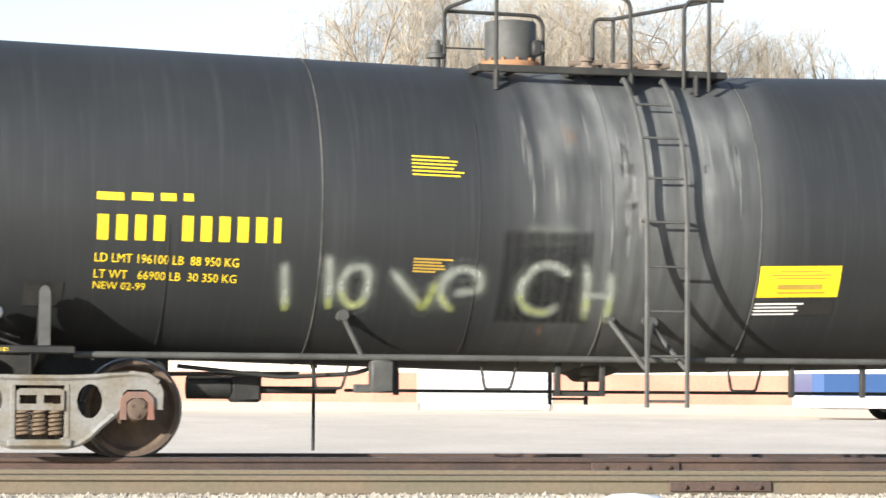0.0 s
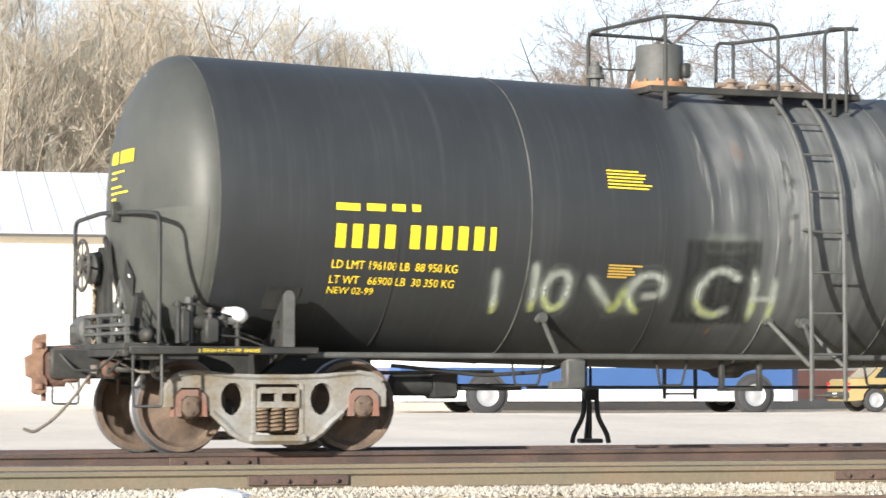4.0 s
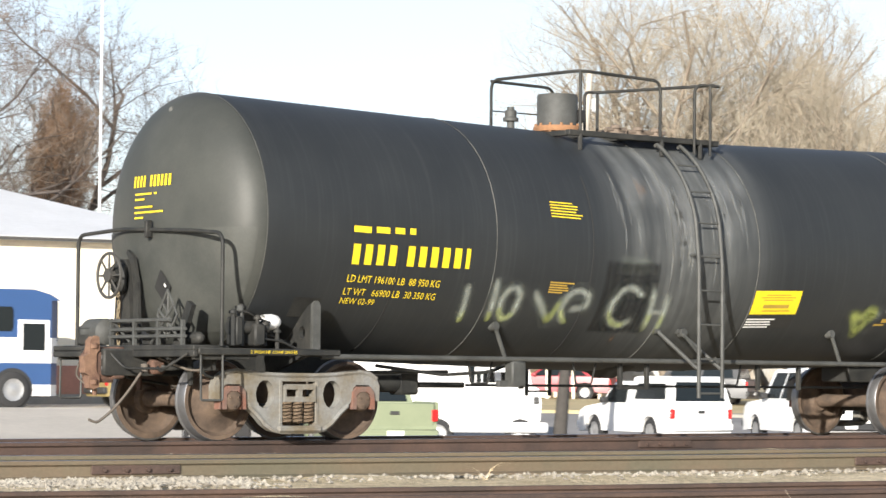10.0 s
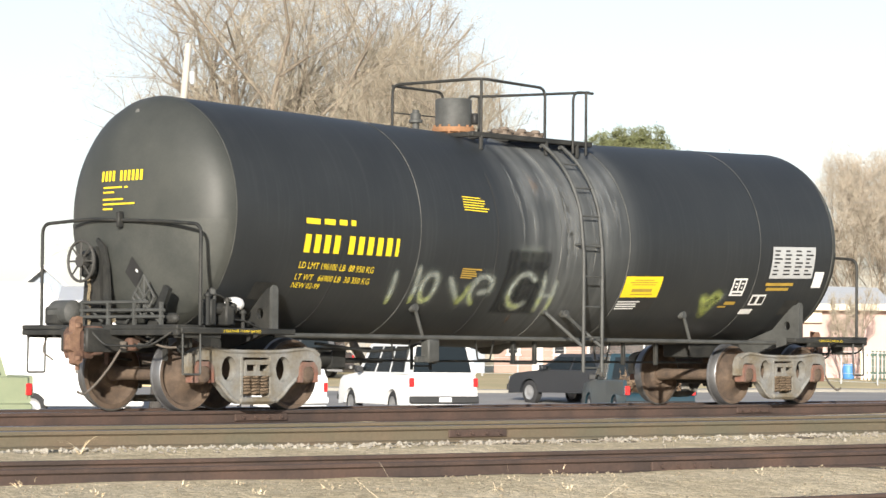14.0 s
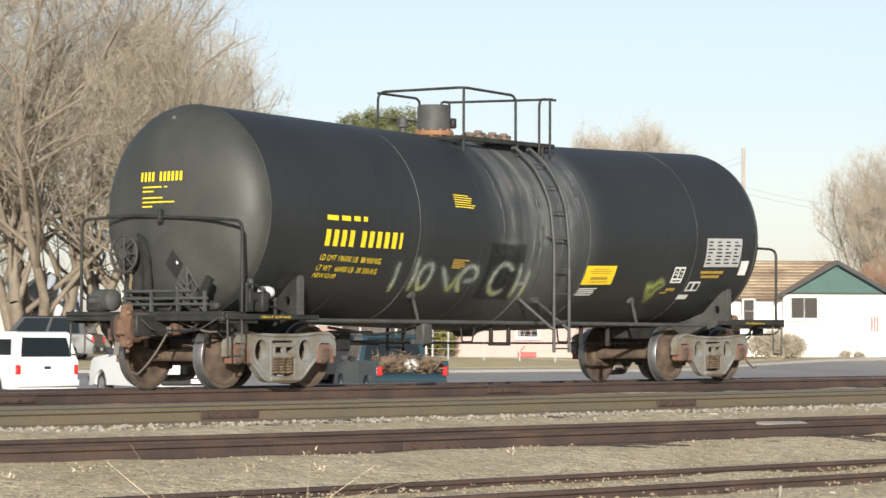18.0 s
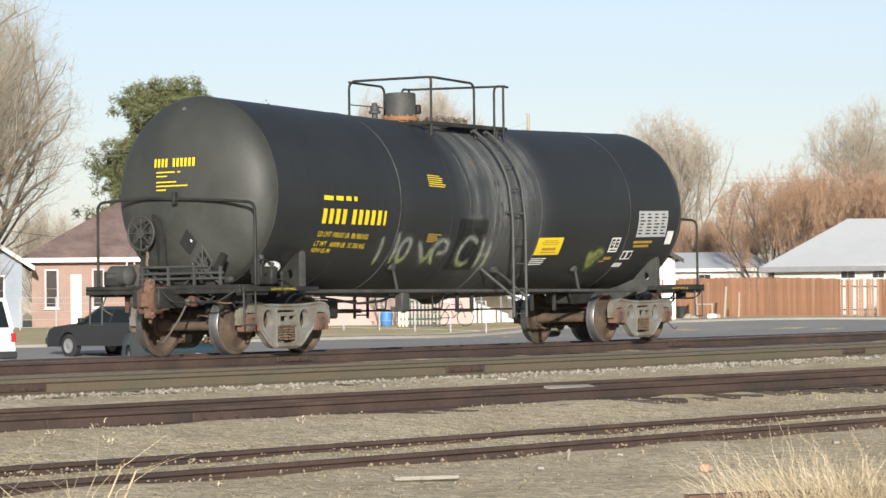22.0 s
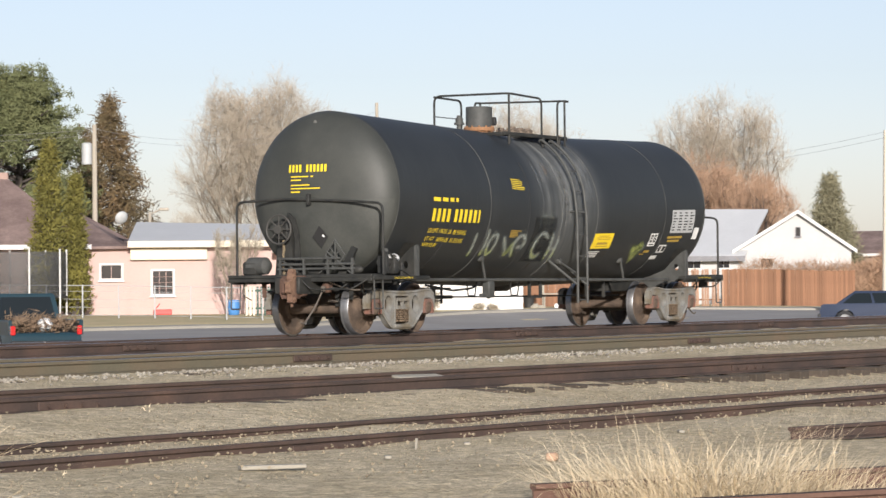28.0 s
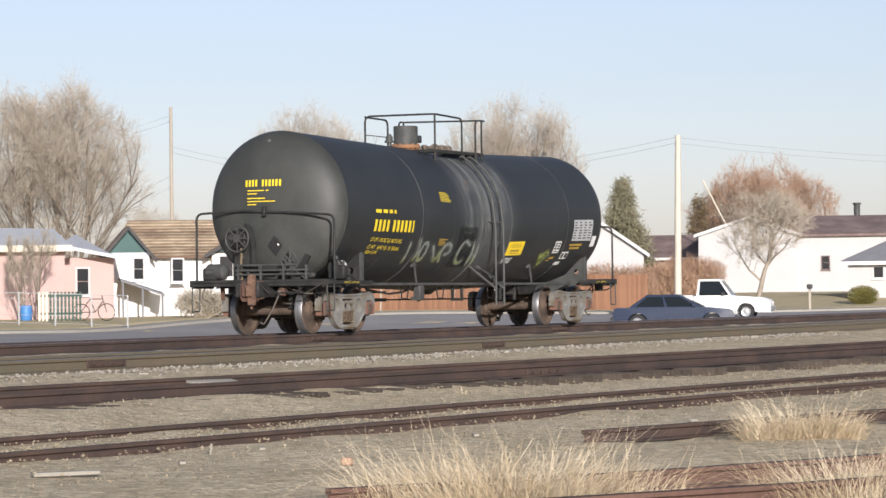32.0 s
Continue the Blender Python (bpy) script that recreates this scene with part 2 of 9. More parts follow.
def grid_sheet(name, xs, ys, material, lift=0.0, rough=0.0):
    verts, faces = [], []
    for y in ys:
        for x in xs:
            n = noise.noise(Vector((x * 0.8, y * 0.8, 3.1))) * rough if rough and -5 < y < 31 else 0
            verts.append((x, y, ground_z(x, y) + lift + n))
    w = len(xs)
    for j in range(len(ys) - 1):
        for i in range(w - 1):
            a = j * w + i
            faces.append((a, a + 1, a + w + 1, a + w))
    return soup(name, verts, faces, material, smooth=True)


gx = sorted({-2500, -600, -200, -60, *np.arange(-20, 80, 0.5).tolist(), *range(80, 240, 5), 300, 400, 700, 1500, 3000})
gy = sorted({-300, -80, -20, *np.arange(-4, 32, 0.3).round(2).tolist(), *range(32, 90, 2), *range(90, 220, 10), 300, 500, 1000, 2500, 4500})
tagged(grid_sheet("ground", gx, gy, dirt, rough=0.05), "dry greyish-tan dirt and gravel of the rail yard", "ground", kind="structure")


def fan_sheet(name, azs, near, far, material, lift, label, category):
    """A sheet that lies on the ground between two curves of distance, by bearing."""
    verts, faces, n = [], [], 26
    for az in azs:
        r0, r1 = near(az), far(az)
        p = polar(az, r0)
        verts.append((p.x, p.y, ground_z(p.x, p.y) - 0.1))
        for k in range(n + 1):
            p = polar(az, r0 + (r1 - r0) * k / n)
            verts.append((p.x, p.y, ground_z(p.x, p.y) + lift))
    for i in range(len(azs) - 1):
        for k in range(n + 1):
            a = i * (n + 2) + k
            faces.append((a, a + 1, a + n + 3, a + n + 2))
    return tagged(soup(name, verts, faces, material, smooth=True), label, category, kind="structure")


def bank(az):
    return 33.0 / math.cos(radians(az))


def road_edge(az):
    return float(np.interp(az, (36, 42, 48, 54, 56, 60.6, 63.5, 68, 76, 82), (84, 86, 88, 96, 99, 115, 121, 128, 136, 150)))


pale_concrete = shade("pale_concrete", (0.32, 0.295, 0.25), 0.9, vary=0.15, grain=10, blotch=0.6, bump=0.2)
fan_sheet("lot", np.linspace(-8, 37, 46), bank, lambda az: 79.5 / math.cos(radians(az - 10.7)), gravel_lot, 0.02, "pale sunlit gravel lot before the warehouse", "lot")
fan_sheet("road", np.linspace(37.1, 82, 60), lambda az: min(bank(az) + 1.5, road_edge(az) - 5), road_edge, asphalt, 0.025, "grey worn asphalt street", "road")
fan_sheet("pavement", np.linspace(44, 82, 50), lambda az: road_edge(az) + 0.02, lambda az: road_edge(az) + 1.6, pale_concrete, 0.12, "pale concrete kerb and pavement", "pavement")
fan_sheet("lawn", np.linspace(37, 82, 60), lambda az: road_edge(az) + 1.62, lambda az: road_edge(az) + 40, dry_lawn, 0.10, "dry yellowish winter lawn", "lawn")

# ---- railway tracks ----
rail_rust = shade("rusty_rail", (0.048, 0.034, 0.029), 0.8, 0.0, vary=0.4, grain=30, blotch=1.2, bump=0.2, tint=(0.090, 0.056, 0.043))
rail_grey = shade("greasy_rail", (0.115, 0.103, 0.070), 0.7, 0.0, vary=0.3, grain=30, blotch=1.0, bump=0.2, tint=(0.145, 0.11, 0.072))
rail_bright = shade("polished_railhead", (0.30, 0.31, 0.34), 0.35, 0.9, vary=0.15, grain=20, blotch=2, bump=0)
tie_wood = shade("weathered_tie", (0.065, 0.051, 0.039), 0.95, vary=0.4, grain=25, blotch=3, bump=0.5, stretch=(6, 1, 1), spread=0.35)


def path_y(points, x):
    return float(np.interp(x, [p[0] for p in points], [p[1] for p in points]))


def rail_mesh(points, off, top, height, mats):
    """A rail of the usual section, swept along points, off metres to the left of it."""
    head, web, base = 0.036, 0.009, 0.068
    k = height / 0.18
    sect = [(-head, 0), (-head, -0.036 * k), (-web, -0.055 * k), (-web, -0.145 * k), (-base, -0.165 * k), (-base, -0.18 * k),
            (base, -0.18 * k), (base, -0.165 * k), (web, -0.145 * k), (web, -0.055 * k), (head, -0.036 * k), (head, 0), (head - 0.008, 0.004), (-head + 0.008, 0.004)]
    bm = B()
    rows = []
    pts = [Vector((x, y, 0)) for x, y in points]
    for i, p in enumerate(pts):
        d = (pts[min(i + 1, len(pts) - 1)] - pts[max(i - 1, 0)]).normalized()
        side = Vector((-d.y, d.x, 0))
        rows.append([bm.verts.new(p + side * (off + a) + Vector((0, 0, top + z))) for a, z in sect])
    n = len(sect)
    for a, b in zip(rows, rows[1:]):
        for i in range(n):
            f = bm.faces.new((a[i], a[(i + 1) % n], b[(i + 1) % n], b[i]))
            if i >= 11:
                f.material_index = 1
    bm.faces.new(rows[0])
    bm.faces.new(rows[-1][::-1])
    return mesh_of("rail", bm, mats, 30)


def joint_bar_mesh(mat):
    bm = B()
    box(bm, (-0.45, -0.012, -0.13), (0.45, 0.012, -0.045), 0.006)
    for i in range(4):
        rod(bm, (-0.33 + 0.22 * i, -0.045, -0.088), (-0.33 + 0.22 * i, 0.01, -0.088), 0.02, 6)
    return mesh_of("joint_bar", bm, mat)


tie_bm = B()
box(tie_bm, (-0.115, -1.3, -0.17), (0.115, 1.3, 0.0), 0.012)
tie_mesh = mesh_of("tie", tie_bm, tie_wood)
bar_mesh = joint_bar_mesh(rail_rust)


def track(points, top, height, bright, ties, label, joints=(), body=None):
    t = empty("railway_track", Matrix(), label, "railway track", "yard tracks", "structure")
    mats = [body or rail_rust, rail_bright if bright else rail_rust]
    for off in (-0.7535, 0.7535):
        ob = new("rail", rail_mesh(points, off, top, height, mats))
        ob.parent = t
        for x in joints:
            y = path_y(points, x)
            d = path_y(points, x + 0.5) - path_y(points, x - 0.5)
            jb = new("joint_bar", bar_mesh)
            jb.parent = t
            jb.matrix_basis = pose(x + (0.9 if off > 0 else 0), y + off - 0.028, top, 0, 0, math.degrees(math.atan(d)))
    if ties:
        x0, x1, sink = ties
        for i in range(int((x1 - x0) / 0.54)):
            x = x0 + i * 0.54 + random.uniform(-0.03, 0.03)
            d = path_y(points, x + 0.5) - path_y(points, x - 0.5)
            tie = new("tie", tie_mesh)
            tie.parent = t
            tie.matrix_basis = pose(x, path_y(points, x) + random.uniform(-0.06, 0.06), top - height - 0.005 - sink + random.uniform(-0.015, 0.01), 0, 0, math.degrees(math.atan(d)) + random.uniform(-2, 2))
    return t


T1 = [(-60, TRACK_Y), (-10, TRACK_Y), (60, TRACK_Y), (300, TRACK_Y)]
T2 = [(-60, 26.5), (-8, 24.0), (2, 23.3), (11, 22.7), (20, 21.6), (27, 21.2), (36, 20.9), (50, 20.9), (300, 20.9)]
T3 = [(-60, 24.0), (0, 19.9), (10, 18.6), (16, 17.4), (20, 16.8), (25, 16.3), (32, 15.6), (44, 14.4), (60, 13.3), (200, 5.0)]
T4 = [(-40, 15.5), (0, 13.9), (14, 12.85), (20, 12.2), (27, 11.5), (36, 10.5), (60, 8.0), (200, -10.0)]
track(T1, 0.0, 0.18, True, (-2, 70, 0.0), "yard track of rusty rails with polished heads", (8.2, 23.6, 34.0, 46.5, 58.0))
track(T2, -0.065, 0.18, True, (-2, 40, 0.02), "greasy greenish rails of a yard track in pale ballast", (7.9, 13.4, 22.5, 31.0, 43.0), rail_grey)
track(T3, -0.22, 0.15, False, (4, 62, 0.0), "rusty unused rails on weathered wooden ties", (9.5, 20.3, 33.0, 45.0))
track(T4, -0.42, 0.13, False, (8, 48, 0.05), "rusty unused rails half sunk in dirt", (18.0, 27.0, 38.0))

# near the camera: a lone rail end and a curved siding
NEAR_SIDING = [(13.9, 7.15), (14.6, 6.72), (15.9, 5.95), (17.8, 5.1), (21.8, 3.8), (30.0, 1.6), (60.0, -6.0)]
track(NEAR_SIDING, -0.44, 0.13, False, (14.2, 20.0, 0.0), "rusty old siding curving off through dry grass", (), shade("bright_rust_rail", (0.12, 0.068, 0.05), 0.85, 0.0, vary=0.35, grain=30, blotch=2, bump=0.2, tint=(0.16, 0.09, 0.066)))
lone = empty("railway_track", Matrix(), "single rusty rail end sticking out of the dirt", "railway track", "yard tracks", "structure")
ob = new("rail", rail_mesh([(20.85, 8.93), (23.2, 8.27), (25.3, 7.70), (30.0, 6.5), (60.0, -0.5)], 0.0, -0.43, 0.12, [rail_rust, rail_rust]))
ob.parent = lone

# ---- the tank car (its own space: x ahead from the rear truck, y to the far side, z up from the railhead) ----
RAD, MIDX = 1.50, 5.55
NEAR = -1


def axis_z(x):
    """The tank sags slightly towards its middle."""
    d = min(abs(x - MIDX), 6.3)
    return 2.315 + 0.0255 * (math.sqrt(d * d + 0.5) - 0.2)


def black_paint():
    m = shade("worn_black_paint", (0.0195, 0.0220, 0.0240), 0.55, 0.0, spec=0.42, vary=0.08, grain=60, blotch=0.7, bump=0.02, tint=(0.0250, 0.0278, 0.0295))
    n, l = m.node_tree.nodes, m.node_tree.links
    b = n["Principled BSDF"]
    co = n.new("ShaderNodeTexCoord")
    sep = n.new("ShaderNodeSeparateXYZ")
    l.new(co.outputs["Object"], sep.inputs[0])
    # pale dust and dried run-off below the valves and the manway
    mp = n.new("ShaderNodeMapping")
    mp.inputs["Scale"].default_value = (3.2, 0.30, 0.30)
    l.new(co.outputs["Object"], mp.inputs[0])
    streak = n.new("ShaderNodeTexNoise")
    streak.inputs["Scale"].default_value, streak.inputs["Detail"].default_value = 1.3, 7
    l.new(mp.outputs[0], streak.inputs["Vector"])
    sr = n.new("ShaderNodeMapRange")
    sr.inputs[1].default_value, sr.inputs[2].default_value, sr.inputs[3].default_value = 0.36, 0.74, 0.18
    l.new(streak.outputs[0], sr.inputs[0])
    # band along x
    sub = n.new("ShaderNodeMath")
    sub.operation = "SUBTRACT"
    sub.inputs[1].default_value = 5.72
    l.new(sep.outputs[0], sub.inputs[0])
    ab = n.new("ShaderNodeMath")
    ab.operation = "ABSOLUTE"
    l.new(sub.outputs[0], ab.inputs[0])
    band = n.new("ShaderNodeMapRange")
    band.interpolation_type = "SMOOTHSTEP"
    band.inputs[1].default_value, band.inputs[2].default_value, band.inputs[3].default_value, band.inputs[4].default_value = 0.2, 1.7, 1.0, 0.0
    l.new(ab.outputs[0], band.inputs[0])
    mul = n.new("ShaderNodeMath")
    mul.operation = "MULTIPLY"
    l.new(sr.outputs[0], mul.inputs[0])
    high = n.new("ShaderNodeMapRange")
    high.inputs[1].default_value, high.inputs[2].default_value, high.inputs[3].default_value, high.inputs[4].default_value = 1.0, 3.4, 0.35, 1.0
    l.new(sep.outputs[2], high.inputs[0])
    cloud, cr = n.new("ShaderNodeTexNoise"), n.new("ShaderNodeMapRange")
    cloud.inputs["Scale"].default_value, cloud.inputs["Detail"].default_value = 2.6, 8
    l.new(co.outputs["Object"], cloud.inputs["Vector"])
    cr.inputs[1].default_value, cr.inputs[2].default_value, cr.inputs[3].default_value = 0.35, 0.68, 0.70
    l.new(cloud.outputs[0], cr.inputs[0])
    broken = n.new("ShaderNodeMath")
    broken.operation = "MULTIPLY"
    l.new(sr.outputs[0], broken.inputs[0])
    l.new(cr.outputs[0], broken.inputs[1])
    l.new(broken.outputs[0], mul.inputs[0])
    both = n.new("ShaderNodeMath")
    both.operation = "MULTIPLY"
    l.new(band.outputs[0], both.inputs[0])
    l.new(high.outputs[0], both.inputs[1])
    l.new(both.outputs[0], mul.inputs[1])
    # fine rain streaks everywhere
    mp2 = n.new("ShaderNodeMapping")
    mp2.inputs["Scale"].default_value = (14.0, 0.5, 0.5)
    l.new(co.outputs["Object"], mp2.inputs[0])
    rain = n.new("ShaderNodeTexNoise")
    rain.inputs["Scale"].default_value, rain.inputs["Detail"].default_value = 1.5, 4
    l.new(mp2.outputs[0], rain.inputs["Vector"])
    rr = n.new("ShaderNodeMapRange")
    rr.inputs[1].default_value, rr.inputs[2].default_value, rr.inputs[4].default_value = 0.5, 0.8, 0.05
    l.new(rain.outputs[0], rr.inputs[0])
    add = n.new("ShaderNodeMath")
    add.operation = "ADD"
    add.use_clamp = True
    l.new(mul.outputs[0], add.inputs[0])
    l.new(rr.outputs[0], add.inputs[1])
    fac = n.new("ShaderNodeMath")
    fac.operation = "MULTIPLY"
    fac.inputs[1].default_value = 0.92
    l.new(add.outputs[0], fac.inputs[0])
    mix = n.new("ShaderNodeMixRGB")
    mix.inputs[2].default_value = (0.26, 0.27, 0.265, 1)
    old = b.inputs["Base Color"].links[0].from_socket
    l.new(fac.outputs[0], mix.inputs[0])
    l.new(old, mix.inputs[1])
    l.new(mix.outputs[0], b.inputs["Base Color"])
    ro = n.new("ShaderNodeMapRange")
    ro.inputs[3].default_value, ro.inputs[4].default_value = 0.52, 0.85
    l.new(fac.outputs[0], ro.inputs[0])
    l.new(ro.outputs[0], b.inputs["Roughness"])
    return m


def spray(name, colour, cover=0.5, grain=26.0):
    """Thin sprayed paint with gaps in it."""
    m = shade(name, colour, 0.7, vary=0.2, grain=30, blotch=3, bump=0)
    n, l = m.node_tree.nodes, m.node_tree.links
    b = n["Principled BSDF"]
    co, t, r = n.new("ShaderNodeTexCoord"), n.new("ShaderNodeTexNoise"), n.new("ShaderNodeMapRange")
    t.inputs["Scale"].default_value, t.inputs["Detail"].default_value = grain, 6
    l.new(co.outputs["Object"], t.inputs["Vector"])
    r.inputs[1].default_value, r.inputs[2].default_value = 0.72 - cover * 0.5, 0.98 - cover * 0.5
    l.new(t.outputs[0], r.inputs[0])
    l.new(r.outputs[0], b.inputs["Alpha"])
    return m


paint = black_paint()
frame_black = shade("black_steel", (0.020, 0.021, 0.0205), 0.6, 0.0, spec=0.3, vary=0.35, grain=40, blotch=3, bump=0.1, tint=(0.042, 0.041, 0.037))
frame_grey = shade("dusty_grey_steel", (0.075, 0.077, 0.073), 0.65, 0.0, vary=0.25, grain=40, blotch=3, bump=0.1, tint=(0.045, 0.046, 0.043))
weld = shade("scraped_weld", (0.13, 0.13, 0.122), 0.8, 0.0, vary=0.5, grain=12, blotch=2, bump=0.1, tint=(0.045, 0.046, 0.044), spec=0.2)
yellow = shade("yellow_lettering", (0.80, 0.60, 0.02), 0.5, vary=0.12, grain=40, blotch=5, bump=0)
dull_yellow = shade("faded_orange_lettering", (0.36, 0.24, 0.04), 0.6, vary=0.2, grain=40, blotch=5, bump=0)
sign_yellow = shade("yellow_sign", (0.85, 0.62, 0.02), 0.45, vary=0.06, grain=30, blotch=4, bump=0)
white_paint = shade("white_decal", (0.75, 0.75, 0.73), 0.5, vary=0.1, grain=40, blotch=5, bump=0)
pale_panel = shade("pale_metal_panel", (0.42, 0.43, 0.43), 0.5, vary=0.1, grain=40, blotch=5, bump=0)
ink = shade("black_ink", (0.02, 0.02, 0.02), 0.6, vary=0.2, grain=40, blotch=5, bump=0)
truck_grey = shade("dusty_cast_steel", (0.205, 0.205, 0.195), 0.85, 0.0, vary=0.35, grain=25, blotch=3, bump=0.3, tint=(0.15, 0.125, 0.085))
spring_rust = shade("rusty_springs", (0.25, 0.185, 0.125), 0.8, 0.1, vary=0.3, grain=30, blotch=6, bump=0.3)
red_rust = shade("red_oxide_rust", (0.19, 0.085, 0.058), 0.85, 0.0, vary=0.35, grain=30, blotch=6, bump=0.3, tint=(0.16, 0.11, 0.09))
# rust brown, with darker blotches for the shade about wheels and truck bolsters
wheel_brown = shade("shade_blotched_rust_brown", (0.125, 0.088, 0.062), 0.85, 0.0, vary=0.3, grain=18, blotch=4, bump=0.2, tint=(0.060, 0.044, 0.034))
wheel_steel = shade("worn_wheel_tread", (0.20, 0.20, 0.205), 0.42, 0.8, vary=0.2, grain=20, blotch=3, bump=0)
coupler_rust = shade("rusty_coupler", (0.13, 0.070, 0.048), 0.85, 0.0, vary=0.4, grain=25, blotch=5, bump=0.4, tint=(0.065, 0.040, 0.030))
knuckle_rust = shade("worn_knuckle_rust", (0.21, 0.125, 0.080), 0.85, 0.0, vary=0.4, grain=25, blotch=7, bump=0.5, tint=(0.11, 0.060, 0.042))
orange_rust = shade("orange_rust", (0.23, 0.12, 0.06), 0.9, vary=0.3, grain=25, blotch=6, bump=0.3)
rubber = shade("black_rubber", (0.035, 0.033, 0.032), 0.7, vary=0.2, grain=40, blotch=5, bump=0.1)
hose_m = shade("dusty_hose_rubber", (0.10, 0.085, 0.07), 0.85, vary=0.25, grain=40, blotch=5, bump=0.1)
bright_white = shade("white_cap", (0.75, 0.75, 0.74), 0.35, vary=0.08, grain=30, blotch=6, bump=0)

tank_car = empty("tank_car", pose(rolled(0), TRACK_Y, 0), "black railway tank car with yellow lettering and sprayed scrawl", "tank car")


def shell_mesh():
    bm = B()
    seg = 72
    stations = []
    for k in range(9):                       # rear head
        a = k / 9 * math.pi / 2
        stations.append((-0.72 - 0.55 * math.cos(a), RAD * math.sin(a) ** 0.8 if a else 0))
    stations += [(x, RAD) for x in np.linspace(-0.72, 11.82, 60)]
    stations += [(2 * MIDX - x, r) for x, r in reversed(stations[:9])]
    rings = []
    for x, r in stations:
        z0 = axis_z(max(-0.7, min(11.8, x)))
        if r < 1e-4:
            rings.append([bm.verts.new((x, 0, z0))])
        else:
            rings.append([bm.verts.new((x, r * math.cos(k * math.tau / seg), z0 + r * math.sin(k * math.tau / seg))) for k in range(seg)])
    for a, b in zip(rings, rings[1:]):
        for k in range(seg):
            j = (k + 1) % seg
            if len(a) == 1:
                bm.faces.new((a[0], b[j], b[k]))
            elif len(b) == 1:
                bm.faces.new((a[k], a[j], b[0]))
            else:
                bm.faces.new((a[k], a[j], b[j], b[k]))
    for f in bm.faces:                       # the heads wear dustier paint
        if max(v.co.x for v in f.verts) < -0.69 or min(v.co.x for v in f.verts) > 11.79:
            f.material_index = 1
    return bm


head_paint = shade("dusty_black_head_paint", (0.040, 0.0425, 0.0385), 0.55, 0.0, spec=0.45, vary=0.14, grain=30, blotch=1.3, bump=0.02, tint=(0.056, 0.058, 0.0515))
shell = part("tank", shell_mesh(), [paint, head_paint], tank_car, "black cylindrical tank with domed ends and pale dust streaks", smooth=180)


def on_tank(x, z_ref, u, v, lift=0.004):
    """A point on the near side of the tank: u ahead of x, v up along the skin from the height z_ref."""
    zc = axis_z(x + u)
    a = math.asin(max(-1, min(1, (z_ref - axis_z(x)) / RAD))) + v / RAD
    return Vector((x + u, NEAR * (RAD + lift) * math.cos(a), zc + (RAD + lift) * math.sin(a)))


def decal(name, x, z, w, h, mat, label="", lift=0.004, parent=None, shear=0.0):
    """A sheet bent onto the tank, its upper rear corner at x, z."""
    bm = B()
    nu, nv = max(2, int(w / 0.25)), max(2, int(h / 0.08))
    rows = [[bm.verts.new(on_tank(x, z, w * i / nu + shear * j / nv, -h * j / nv, lift)) for i in range(nu + 1)] for j in range(nv + 1)]
    for j in range(nv):
        for i in range(nu):
            bm.faces.new((rows[j][i], rows[j][i + 1], rows[j + 1][i + 1], rows[j + 1][i]))
    return part(name, bm, mat, parent or shell, label, smooth=180)


def bars(name, x, z, rows, mat, label="", lift=0.004):
    """Several short bars bent onto the tank in one mesh: rows of (down, start, end, height)."""
    bm = B()
    for down, a, b, h in rows:
        n, k = max(1, int((b - a) / 0.2)), max(1, round(h / 0.05))
        rows_v = [[bm.verts.new(on_tank(x, z, a + (b - a) * i / n, -down - h * j / k, lift)) for i in range(n + 1)] for j in range(k + 1)]
        for i in range(n):
            for j in range(k):
                bm.faces.new((rows_v[j + 1][i], rows_v[j + 1][i + 1], rows_v[j][i + 1], rows_v[j][i]))
    return part(name, bm, mat, shell, label, smooth=180)


def lettering(name, text, x, z, size, width, mat, label=""):
    """Painted words bent onto the tank; size is the letters' height, width the whole line's."""
    cu = bpy.data.curves.new("letters", "FONT")
    cu.body, cu.size, cu.resolution_u = text, 1.0, 2
    tmp = bpy.data.objects.new("letters", cu)
    me = bpy.data.meshes.new_from_object(tmp)
    xs = [v.co.x for v in me.vertices]
    ys = [v.co.y for v in me.vertices]
    kx, ky = width / (max(xs) - min(xs)), size / (max(ys) - min(ys))
    x0, y1 = min(xs), max(ys)
    for v in me.vertices:
        v.co = on_tank(x, z, (v.co.x - x0) * kx, (v.co.y - y1) * ky)
    bpy.data.objects.remove(tmp)
    me.materials.append(mat)
    ob = new(name, me)
    ob.parent = shell
    if label:
        ob["label"] = label
    return ob


def flat_text(name, text, x, y, z, size, width):
    """A line of yellow letters on an upright side face."""
    cu = bpy.data.curves.new("letters", "FONT")
    cu.body, cu.size, cu.resolution_u = text, 1.0, 1
    tmp = bpy.data.objects.new("letters", cu)
    me = bpy.data.meshes.new_from_object(tmp)
    xs, ys = [v.co.x for v in me.vertices], [v.co.y for v in me.vertices]
    x0, y1, kx, ky = min(xs), max(ys), width / (max(xs) - min(xs)), size / (max(ys) - min(ys))
    for v in me.vertices:
        v.co = (x + (v.co.x - x0) * kx, y, z + (v.co.y - y1) * ky)
    bpy.data.objects.remove(tmp)
    me.materials.append(yellow)
    ob = new(name, me)
    ob.parent = tank_car
    ob["label"] = "small yellow stencilled words"


